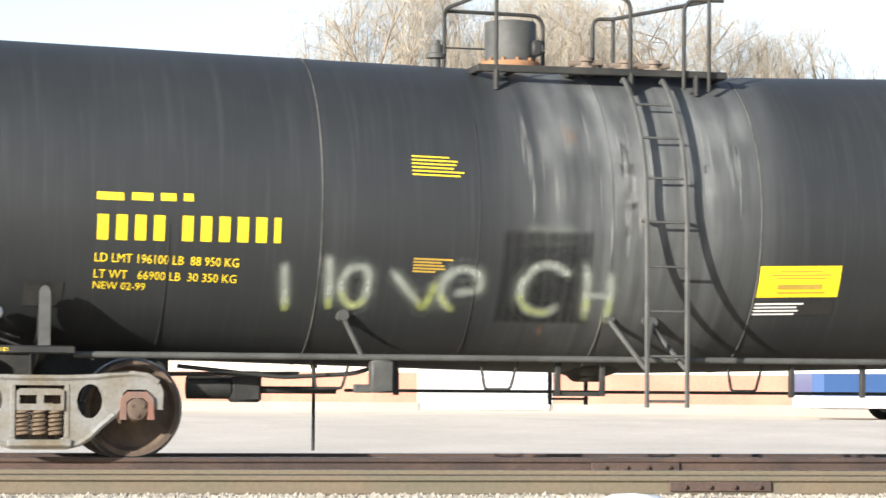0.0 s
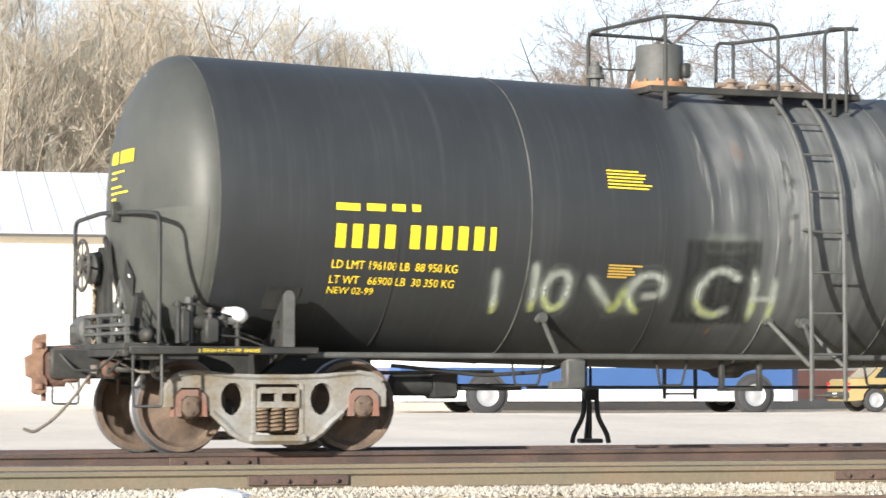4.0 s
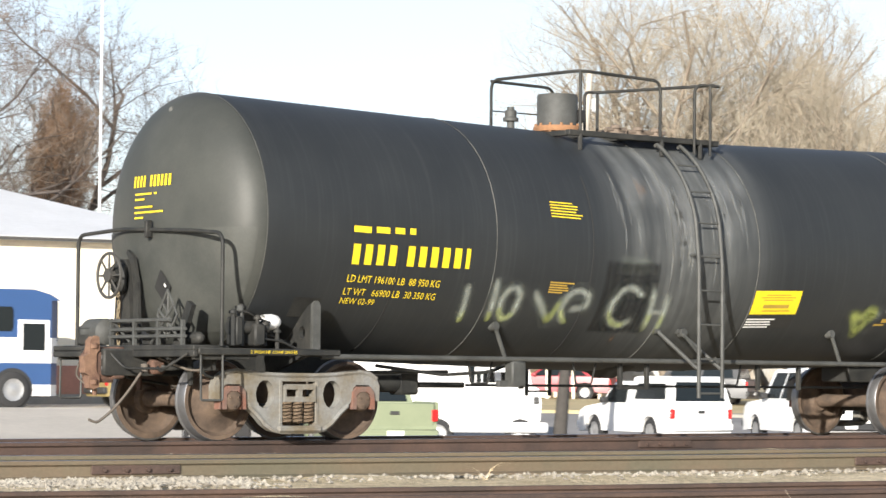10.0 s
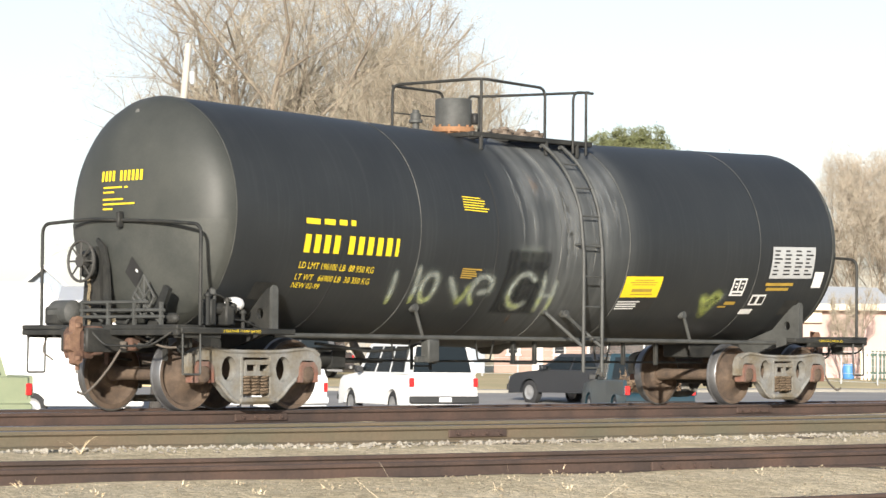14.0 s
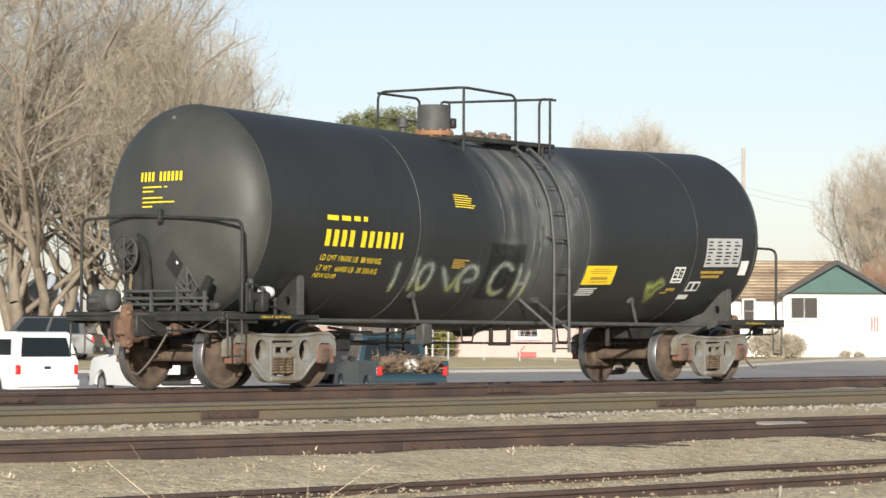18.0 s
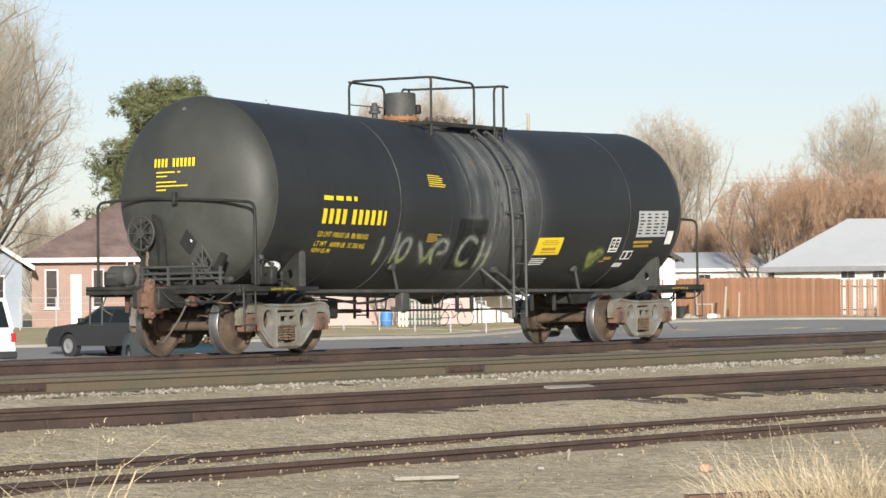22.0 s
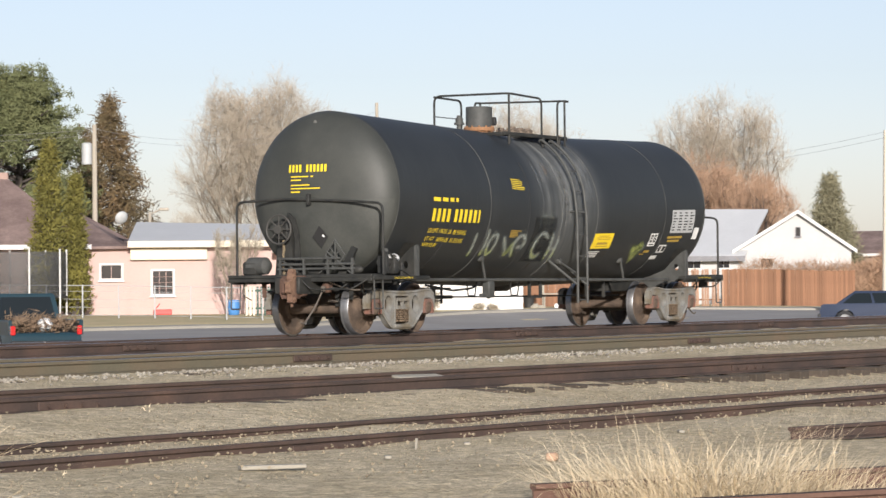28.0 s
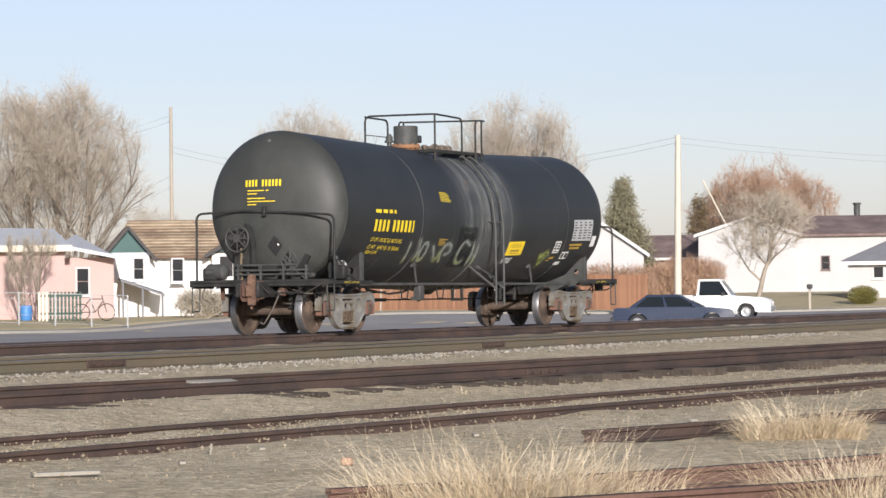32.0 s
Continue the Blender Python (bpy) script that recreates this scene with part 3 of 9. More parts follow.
# weld seams
for x, r in ((-0.73, 0.003), (2.54, 0.0065), (5.36, 0.0065), (6.86, 0.0065), (9.96, 0.004), (11.83, 0.004)):
    bm = B()
    seg = 72
    ring = [Vector((x, (RAD + 0.001) * math.cos(k * math.tau / seg), axis_z(x) + (RAD + 0.001) * math.sin(k * math.tau / seg))) for k in range(seg + 1)]
    tube(bm, ring, r, 5)
    part("weld_seam", bm, weld, shell, "pale scraped weld seam", smooth=60)

for x, a0, a1 in ((1.117, -1.2, -0.18), (4.05, -1.1, 0.6)):
    bm = B()
    tube(bm, [Vector((x, -(RAD + 0.001) * math.cos(a0 + (a1 - a0) * k / 30), axis_z(x) + (RAD + 0.001) * math.sin(a0 + (a1 - a0) * k / 30))) for k in range(31)], 0.006, 5)
    part("weld_seam", bm, ink, shell, "thin dark weld seam", smooth=60)

# painted marks: company line and the car's number as plain bars, the rest as it reads
for a, e in ((0.0, 5), (6, 10), (11, 14), (15, 17)):
    bars("company_bar", 0.45 + 0.053 * a, 2.435, [(0.0, 0.0, 0.053 * (e - a) - 0.02, 0.07)], yellow)
for i in range(4):
    bars("mark_bar", 0.46 + 0.172 * i, 2.232, [(0.0, 0.0, 0.100, 0.235)], yellow)
for i in range(6):
    bars("number_bar", 1.238 + 0.171 * i, 2.232, [(0.0, 0.0, 0.100 if i != 5 else 0.06, 0.235)], yellow)
lettering("load_limit", "LD LMT 196100 LB  88 950 KG", 0.45, 1.886, 0.088, 1.33, yellow, "yellow lettering")
lettering("light_weight", "LT WT   66900 LB  30 350 KG", 0.45, 1.737, 0.088, 1.32, yellow, "yellow lettering")
lettering("build_date", "NEW 02-99", 0.45, 1.629, 0.08, 0.48, yellow, "yellow lettering")
bars("notice", 3.40, 2.85, [(0.036 * i, 0.0, e, 0.014) for i, e in enumerate((0.36, 0.44, 0.43, 0.40, 0.50, 0.46))], yellow, "small yellow block of writing")
bars("notice", 3.43, 1.89, [(0.031 * i, 0.0, e, 0.018) for i, e in enumerate((0.38, 0.27, 0.30, 0.31, 0.22))], dull_yellow, "faded orange block of writing")
decal("warning_sign", 6.88, 1.87, 0.84, 0.33, sign_yellow, "bright yellow rectangular sign")
bars("sign_writing", 6.88, 1.87, [(0.05, 0.2, 0.65, 0.012), (0.085, 0.12, 0.74, 0.012), (0.12, 0.18, 0.7, 0.012), (0.19, 0.2, 0.66, 0.05), (0.27, 0.2, 0.7, 0.015)], dull_yellow, lift=0.008)
decal("sign_backing", 6.86, 1.535, 0.84, 0.17, ink, "black patch under the sign")
bars("sign_notes", 6.86, 1.535, [(0.02 + 0.04 * i, 0.02, e, 0.02) for i, e in enumerate((0.52, 0.46, 0.48, 0.45))], white_paint, lift=0.008)
decal("placard", 9.43, 1.91, 0.33, 0.29, white_paint, "small white square placard with black marks")
bars("placard_marks", 9.43, 1.91, [(0.03, 0.03, 0.14, 0.17), (0.03, 0.18, 0.29, 0.17), (0.235, 0.05, 0.28, 0.025)], ink, lift=0.008)
bars("placard_inner", 9.43, 1.91, [(0.07, 0.055, 0.115, 0.03), (0.12, 0.055, 0.115, 0.03), (0.07, 0.2, 0.27, 0.025), (0.13, 0.22, 0.25, 0.04)], white_paint, lift=0.011)
bars("notice", 9.30, 1.56, [(0.0, 0.12, 0.38, 0.06), (0.08, 0.0, 0.2, 0.03)], dull_yellow, "faded orange block of writing")
decal("test_panel", 10.28, 2.41, 1.10, 0.49, pale_panel, "pale grey panel printed with rows of small bars")
cells = []
for r in range(7):
    for c in range(4):
        a = 0.05 + 0.27 * c
        cells += [(0.05 + 0.06 * r, a, a + random.uniform(0.08, 0.2), 0.024)]
bars("panel_print", 10.28, 2.41, cells, ink, lift=0.008)
decal("white_label", 11.44, 2.06, 0.24, 0.26, white_paint, "blank white label")
decal("placard", 10.02, 1.68, 0.36, 0.19, white_paint, "small white placard with black marks")
bars("placard_marks", 10.02, 1.68, [(0.03, 0.03, 0.14, 0.13), (0.03, 0.2, 0.33, 0.13)], ink, lift=0.008)
decal("placard", 9.92, 1.46, 0.3, 0.1, white_paint, "small white placard")
bars("notice", 10.25, 1.88, [(0.02, 0.0, 0.7, 0.05), (0.1, 0.05, 0.62, 0.05)], dull_yellow, "faded orange block of writing")

# sprayed scrawl
def soft_spray(name, colour, cover, along=0.16, across=0.5, streaky=False):
    """Sprayed paint that thins out towards the edges of its stroke."""
    m = shade(name, colour, 0.7, vary=0.15, grain=30, blotch=3, bump=0)
    n, l = m.node_tree.nodes, m.node_tree.links
    uv, sep, t = n.new("ShaderNodeUVMap"), n.new("ShaderNodeSeparateXYZ"), n.new("ShaderNodeTexNoise")
    l.new(uv.outputs[0], sep.inputs[0])
    t.inputs["Scale"].default_value, t.inputs["Detail"].default_value = 9.0, 5
    if streaky:                              # dried water: long thin variation down the side
        n["Mapping"].inputs["Scale"].default_value = (2.4, 0.10, 0.10)
        l.new(n["Mapping"].outputs[0], t.inputs["Vector"])
    else:
        l.new(n["Texture Coordinate"].outputs["Object"], t.inputs["Vector"])
    last = None
    for k, width in ((0, along), (1, across)):
        ping = n.new("ShaderNodeMath")
        ping.operation = "PINGPONG"
        ping.inputs[1].default_value = 0.5
        l.new(sep.outputs[k], ping.inputs[0])
        ramp = n.new("ShaderNodeMapRange")
        ramp.interpolation_type = "SMOOTHSTEP"
        ramp.inputs[2].default_value = width
        l.new(ping.outputs[0], ramp.inputs[0])
        if last is None:
            last = ramp
            continue
        mul = n.new("ShaderNodeMath")
        mul.operation = "MULTIPLY"
        l.new(last.outputs[0], mul.inputs[0])
        l.new(ramp.outputs[0], mul.inputs[1])
        last = mul
    patchy = n.new("ShaderNodeMapRange")
    patchy.inputs[1].default_value, patchy.inputs[2].default_value, patchy.inputs[3].default_value, patchy.inputs[4].default_value = 0.3, 0.65, cover * 0.55, cover
    l.new(t.outputs[0], patchy.inputs[0])
    out = n.new("ShaderNodeMath")
    out.operation = "MULTIPLY"
    l.new(last.outputs[0], out.inputs[0])
    l.new(patchy.outputs[0], out.inputs[1])
    l.new(out.outputs[0], n["Principled BSDF"].inputs["Alpha"])
    return m


spray_white = soft_spray("sprayed_pale_paint", (0.46, 0.50, 0.45), 0.46, 0.10)
spray_green = soft_spray("sprayed_yellow_green_paint", (0.42, 0.48, 0.13), 0.46, 0.12)
spray_haze = soft_spray("sprayed_haze", (0.36, 0.40, 0.34), 0.22, 0.12)
black_spray = soft_spray("faded_black_patch", (0.009, 0.010, 0.010), 0.66, 0.07, 0.08, streaky=True)
bm = B()
uv = bm.loops.layers.uv.new("UVMap")
rows_v = [[bm.verts.new(on_tank(4.26 + 0.94 * i / 4, 2.19, 0.0, -1.02 * j / 12, 0.002)) for i in range(5)] for j in range(13)]
for j in range(12):
    for i in range(4):
        f = bm.faces.new((rows_v[j][i], rows_v[j][i + 1], rows_v[j + 1][i + 1], rows_v[j + 1][i]))
        for loop, at in zip(f.loops, ((i / 4, j / 12), ((i + 1) / 4, j / 12), ((i + 1) / 4, (j + 1) / 12), (i / 4, (j + 1) / 12))):
            loop[uv].uv = at
part("black_patch", bm, black_spray, shell, "darker black painted square patch", smooth=180)


def scrawl(points, width, mat, haze=True):
    """A sprayed stroke through points (x, height) on the near side."""
    pts = rounded([Vector((p[0], 0, p[1])) for p in points], 0.2, 6)
    for wd, m, lift in (((width * 3.4, spray_haze, 0.004),) if haze else ()) + ((width * 1.75, mat, 0.006),):
        bm = B()
        uv = bm.loops.layers.uv.new("UVMap")
        left, right = [], []
        for i, p in enumerate(pts):
            d = (pts[min(i + 1, len(pts) - 1)] - pts[max(i - 1, 0)]).normalized()
            side = Vector((-d.z, 0, d.x)) * wd / 2
            for lst, q in ((left, p + side), (right, p - side)):
                lst.append(bm.verts.new(on_tank(q.x, q.z, 0, 0, lift)))
        n = len(pts) - 1
        for i in range(n):
            f = bm.faces.new((left[i], left[i + 1], right[i + 1], right[i]))
            for loop, at in zip(f.loops, ((i / n, 0), ((i + 1) / n, 0), ((i + 1) / n, 1), (i / n, 1))):
                loop[uv].uv = at
        part("sprayed_stroke", bm, m, shell, smooth=180)


scrawl([(2.21, 1.86), (2.225, 1.62), (2.26, 1.39)], 0.07, spray_white)
scrawl([(2.245, 1.52), (2.262, 1.38)], 0.075, spray_green, False)
scrawl([(2.62, 1.94), (2.64, 1.66), (2.675, 1.41)], 0.075, spray_white)
scrawl([(2.655, 1.52), (2.675, 1.40)], 0.07, spray_green, False)
scrawl([(2.95, 1.80), (2.81, 1.77), (2.755, 1.66), (2.775, 1.525), (2.88, 1.435), (2.985, 1.475), (3.02, 1.61), (3.015, 1.745), (2.94, 1.80), (2.82, 1.775), (2.765, 1.69)], 0.075, spray_white)
scrawl([(2.76, 1.63), (2.78, 1.52), (2.88, 1.435), (2.98, 1.47), (3.02, 1.60)], 0.07, spray_green, False)
scrawl([(3.19, 1.80), (3.385, 1.615), (3.58, 1.42)], 0.07, spray_white)
scrawl([(3.36, 1.64), (3.58, 1.42), (3.64, 1.57), (3.71, 1.72)], 0.08, spray_green)
scrawl([(3.74, 1.59), (3.895, 1.57), (4.095, 1.60), (4.085, 1.735), (3.965, 1.80), (3.825, 1.775), (3.725, 1.675), (3.725, 1.54), (3.815, 1.43), (3.92, 1.415)], 0.08, spray_white)
scrawl([(3.725, 1.60), (3.735, 1.52), (3.82, 1.43), (3.92, 1.415)], 0.06, spray_green, False)
scrawl([(4.935, 1.68), (4.945, 1.76), (4.87, 1.815), (4.73, 1.855), (4.59, 1.80), (4.495, 1.66), (4.50, 1.52), (4.60, 1.425), (4.75, 1.39), (4.88, 1.445), (4.945, 1.55)], 0.085, spray_white)
scrawl([(4.495, 1.62), (4.50, 1.52), (4.60, 1.425), (4.75, 1.39), (4.88, 1.445)], 0.06, spray_green, False)
scrawl([(5.09, 1.94), (5.15, 1.70), (5.165, 1.50), (5.182, 1.30)], 0.08, spray_white)
scrawl([(5.16, 1.56), (5.168, 1.48), (5.182, 1.29)], 0.075, spray_green, False)
scrawl([(5.11, 1.57), (5.39, 1.563)], 0.06, spray_white, False)
scrawl([(5.355, 1.84), (5.385, 1.65), (5.395, 1.45), (5.394, 1.29)], 0.075, spray_white)
scrawl([(5.39, 1.58), (5.397, 1.45), (5.396, 1.28)], 0.075, spray_green, False)
scrawl([(8.64, 1.56), (8.82, 1.62), (8.95, 1.45), (9.02, 1.36), (9.12, 1.52), (9.22, 1.64), (9.12, 1.67), (8.98, 1.56), (8.84, 1.60), (8.68, 1.56)], 0.13, spray_green)
scrawl([(4.45, 2.15), (4.75, 2.12), (5.1, 2.16)], 0.16, spray_haze, False)
scrawl([(5.2, 2.05), (5.6, 1.9), (5.9, 1.7)], 0.3, spray_haze, False)

# pale run-off and a rust stain below the valves and beside the ladder
pale_run = soft_spray("dried_pale_run_off", (0.36, 0.37, 0.36), 0.28, 0.45, streaky=True)
pale_wash = soft_spray("broad_pale_dust", (0.32, 0.33, 0.33), 0.24, 0.45, streaky=True)
rust_run = soft_spray("rusty_run_off", (0.20, 0.115, 0.06), 0.45, 0.45)
rs = random.Random(12)
for k in range(46):
    x = rs.choice((4.55, 4.7, 4.85, 5.0, 5.2, 5.42, 5.5, 5.6, 5.7, 6.12, 6.25, 6.4, 6.6)) + rs.uniform(-0.08, 0.08)
    top = rs.uniform(2.9, 3.62)
    low = top - rs.uniform(0.5, 1.0) * (1.9 if 5.3 < x < 6.3 else 1.1)
    scrawl([(x, top), (x + rs.uniform(-0.01, 0.01), (top + low) / 2), (x + rs.uniform(-0.015, 0.015), low)], rs.uniform(0.012, 0.045), pale_run, False)
for x, w, top, low in ((5.47, 0.16, 3.5, 1.7), (5.60, 0.20, 3.5, 1.7), (6.35, 0.20, 3.5, 1.8), (4.72, 0.12, 3.66, 2.3), (4.95, 0.18, 3.66, 2.5), (5.18, 0.14, 3.66, 2.4), (5.40, 0.22, 3.68, 2.4), (5.62, 0.20, 3.68, 2.2), (6.15, 0.22, 3.68, 2.3), (6.45, 0.24, 3.68, 2.6), (6.72, 0.16, 3.66, 2.8)):
    scrawl([(x, top), (x, (top + low) / 2), (x + 0.01, low)], w, pale_wash, False)
for x, top, low in ((4.93, 3.35, 2.85), (5.0, 3.2, 2.95), (4.75, 1.35, 1.1)):
    scrawl([(x, top), (x + 0.02, (top + low) / 2), (x + 0.01, low)], 0.06, rust_run, False)

# half-height shields of dusty plate over the lower heads
shield_m = shade("dusty_shield_plate", (0.042, 0.045, 0.041), 0.6, 0.0, spec=0.4, vary=0.18, grain=30, blotch=1.6, bump=0.03, tint=(0.064, 0.066, 0.059))
for end in (-1, 1):
    bm = B()
    rows = []
    for j in range(15):
        z = 2.37 - 1.16 * j / 14
        half = math.sqrt(max(0.0, (RAD * 0.985) ** 2 - (z - axis_z(-0.7)) ** 2))
        row = []
        for i in range(29):
            y = half * math.sin((i / 28 * 2 - 1) * math.pi / 2)
            d = min(1.0, math.hypot(y, z - axis_z(-0.7)) / RAD)
            x = -0.72 - 0.55 * math.cos(math.asin(d ** 1.25)) - 0.012
            row.append(bm.verts.new((x if end < 0 else 2 * MIDX - x, y, z)))
        rows.append(row)
    for a, b in zip(rows, rows[1:]):
        for i in range(28):
            bm.faces.new((a[i], a[i + 1], b[i + 1], b[i]))
    part("head_shield", bm, shield_m, shell, "dusty grey half-height head shield", smooth=180)

# marks on the rear head: bars and a diamond placard
def on_head(y, z, lift=0.006):
    d = math.hypot(y, z - axis_z(-0.7))
    a = math.asin(min(1.0, (d / RAD)) ** 1.25) if d else 0
    return Vector((-0.72 - 0.55 * math.cos(a) - lift, y, z))


def head_bars(name, rows, mat, label=""):
    bm = B()
    for y0, y1, z0, z1 in rows:
        n = max(1, int(abs(y1 - y0) / 0.12))
        for i in range(n):
            a, b = y0 + (y1 - y0) * i / n, y0 + (y1 - y0) * (i + 1) / n
            bm.faces.new([bm.verts.new(on_head(y, z)) for y, z in ((a, z0), (b, z0), (b, z1), (a, z1))])
    return part(name, bm, mat, shell, label, smooth=180)


for i in range(11):
    if i != 4:
        head_bars("mark_bar", [(0.47 - 0.075 * i, 0.47 - 0.075 * i - 0.045, 3.0, 2.87)], yellow)
head_bars("notice", [(0.42, 0.05, 2.80, 2.78), (0.0, -0.06, 2.80, 2.78), (0.42, 0.2, 2.74, 2.72), (0.42, 0.02, 2.65, 2.63), (0.42, -0.2, 2.59, 2.57), (0.42, 0.22, 2.53, 2.51)], yellow, "small yellow block of writing")
bm = B()
bm.faces.new([bm.verts.new(on_head(y, z, 0.04)) for y, z in ((-0.18, 1.92), (-0.02, 1.72), (-0.18, 1.52), (-0.34, 1.72))])
part("diamond_placard", bm, ink, shell, "black diamond placard with a worn pale corner")
bm = B()
bm.faces.new([bm.verts.new(on_head(y, z, 0.055)) for y, z in ((-0.25, 1.765), (-0.285, 1.73), (-0.26, 1.71), (-0.235, 1.74))])
part("torn_sticker", bm, white_paint, shell)
bm = B()
rod(bm, (-0.98, 0.05, 3.75), (-1.03, 0.05, 3.76), 0.035, 10)
part("lifting_lug", bm, weld, shell)

# side pipe with its struts, belly and centre sills
bm = B()
rod(bm, (0.3, -1.08, 0.955), (10.9, -1.08, 0.955), 0.032, 10)
part("side_pipe", bm, frame_grey, tank_car, "long grey pipe rail under the tank")
bm = B()
rod(bm, (0.3, 1.08, 0.955), (10.9, 1.08, 0.955), 0.032, 10)
part("side_pipe", bm, frame_grey, tank_car)
for side in (-1, 1):
    for top, foot in (((2.82, 1.13, 1.33), (3.02, 1.08, 0.955)), ((8.56, 1.13, 1.33), (8.78, 1.08, 0.955)), ((5.44, 1.13, 1.33), (5.64, 1.65, 0.86)), ((5.82, 1.13, 1.33), (6.04, 1.65, 0.86)), ((5.86, 1.16, 1.30), (5.66, 1.65, 1.06))):
        bm = B()
        rod(bm, (top[0], side * top[1], top[2]), (foot[0], side * foot[1], foot[2]), 0.026, 8)
        rod(bm, (top[0] - 0.01, side * (top[1] - 0.07), top[2] + 0.01), (top[0], side * (top[1] + 0.02), top[2] + 0.02), 0.055, 10)
        part("strut", bm, frame_grey, tank_car, "short grey pipe strut")
bm = B()
box(bm, (-2.05, -0.26, 0.72), (1.3, 0.26, 1.02), 0.02)
part("stub_sill", bm, frame_black, tank_car)
bm = B()
box(bm, (9.8, -0.26, 0.72), (13.15, 0.26, 1.02), 0.02)
part("stub_sill", bm, frame_black, tank_car)
for x0, flip in ((0.0, 1), (11.1, -1)):
    bm = B()
    outline = [(-1.42, 1.0), (-1.42, 1.50), (-1.36, 1.55), (-1.30, 1.53), (-1.2, 1.45), (-0.9, 1.16), (-0.5, 1.02), (0.5, 1.02), (0.9, 1.16), (1.2, 1.45), (1.30, 1.53), (1.36, 1.55), (1.42, 1.50), (1.42, 1.0), (0.4, 0.72), (-0.4, 0.72)]
    plate(bm, outline, [oval(-1.18, 1.22, 0.06, 0.07), oval(1.18, 1.22, 0.06, 0.07)], x0 - 0.03, x0 + 0.03, "x")
    part("bolster", bm, frame_grey if flip < 0 else frame_black, tank_car, "steel cradle that carries the tank", smooth=30)
    for s in (-1, 1):
        bm = B()
        plate(bm, [(x0 - 0.052, 0.98), (x0 + 0.052, 0.98), (x0 + 0.05, 1.52), (x0 + 0.036, 1.555), (x0 + 0.012, 1.575), (x0 - 0.012, 1.575), (x0 - 0.036, 1.555), (x0 - 0.05, 1.52)], [], s * 1.375, s * 1.425, "y")
        part("bolster_post", bm, frame_grey, tank_car, smooth=50)
        bm = B()
        box(bm, (min(x0 - 1.62 * flip, x0 + 0.27 * flip), s * 1.43 - 0.09, 0.955), (max(x0 - 1.62 * flip, x0 + 0.27 * flip), s * 1.43 + 0.09, 1.03), 0.012)
        part("side_beam", bm, frame_black, tank_car)
        bm = B()
        vs = [on_tank(x0, 1.62, -0.18 + 0.36 * i, -0.28 * j, 0.01) for j in (0, 1) for i in (0, 1)]
        vs = [Vector((v.x, v.y * -s, v.z)) for v in vs]
        q = [bm.verts.new(v) for v in vs]
        f = bm.faces.new((q[0], q[1], q[3], q[2]))
        part("cradle_pad", bm, frame_black, tank_car)
    flat_text("stencil", "2 INCH HF COMP SHOES", x0 - 0.95 if flip > 0 else x0 + 0.35, -1.523, 1.008, 0.034, 0.62)

# ladder over the side
def ladder_side(side):
    def at(x):
        pts = [(x, side * 1.66, 0.50), (x, side * 1.66, 2.15)]
        for k in range(1, 9):
            a = radians(8 + k * 6.2)
            pts.append((x, side * (RAD + 0.145) * math.cos(a), axis_z(5.85) + (RAD + 0.13) * math.sin(a)))
        pts.append((x, side * 0.84, 3.68))
        return pts
    bm = B()
    tube(bm, rounded(at(5.65), 0.1, 2), 0.026, 6)
    root = part("ladder", bm, frame_grey, tank_car, "grey steel ladder bent over the tank's side", smooth=50)
    bm = B()
    tube(bm, rounded(at(6.05), 0.1, 2), 0.026, 6)
    part("stile", bm, frame_grey, root, smooth=50)
    pts = [Vector(p) for p in at(5.65)]
    run = [0.0]
    for a, b in zip(pts, pts[1:]):
        run.append(run[-1] + (b - a).length)
    d = 0.06
    while d < run[-1] - 0.1:
        i = max(k for k in range(len(run)) if run[k] <= d)
        f = (d - run[i]) / (run[i + 1] - run[i])
        p = pts[i].lerp(pts[i + 1], f)
        bm = B()
        rod(bm, p - Vector((0.02, 0, 0)), p + Vector((0.42, 0, 0)), 0.013, 6)
        part("rung", bm, frame_grey, root)
        d += 0.425
    for x in (5.65, 6.05):
        for z in (2.28,):
            bm = B()
            rod(bm, (x, side * 1.66, z), (x, side * 1.49, z), 0.018, 6)
            rod(bm, (x, side * 1.50, z), (x, side * 1.46, z), 0.05, 10)
            part("standoff", bm, frame_grey, root)


ladder_side(-1)
ladder_side(1)

# platform, railings, manway and valves on top
deck = B()
box(deck, (4.17, -0.90, 3.735), (6.72, -0.82, 3.805), 0.008)
deck = part("top_platform", deck, frame_black, tank_car, "black steel grating platform round the valves")
bm = B()
box(bm, (4.17, 0.70, 3.735), (6.72, 0.78, 3.805), 0.008)
part("platform_beam", bm, frame_black, deck)
for x in (4.17, 4.5, 5.15, 6.64):
    bm = B()
    box(bm, (x, -0.82, 3.735), (x + 0.08, 0.70, 3.80), 0.008)
    part("cross_bar", bm, frame_black, deck)
for i in range(9):
    bm = B()
    box(bm, (5.2, -0.80 + 0.06 * i, 3.785), (6.64, -0.765 + 0.06 * i, 3.81))
    part("grating_bar", bm, frame_black, deck)
for x in (4.36, 5.73, 6.4):
    for y, z in ((-0.88, 3.56), (0.72, 3.6)):
        bm = B()
        rod(bm, (x, y, z), (x, y, 3.76), 0.03, 8)
        part("platform_leg", bm, frame_black, deck)
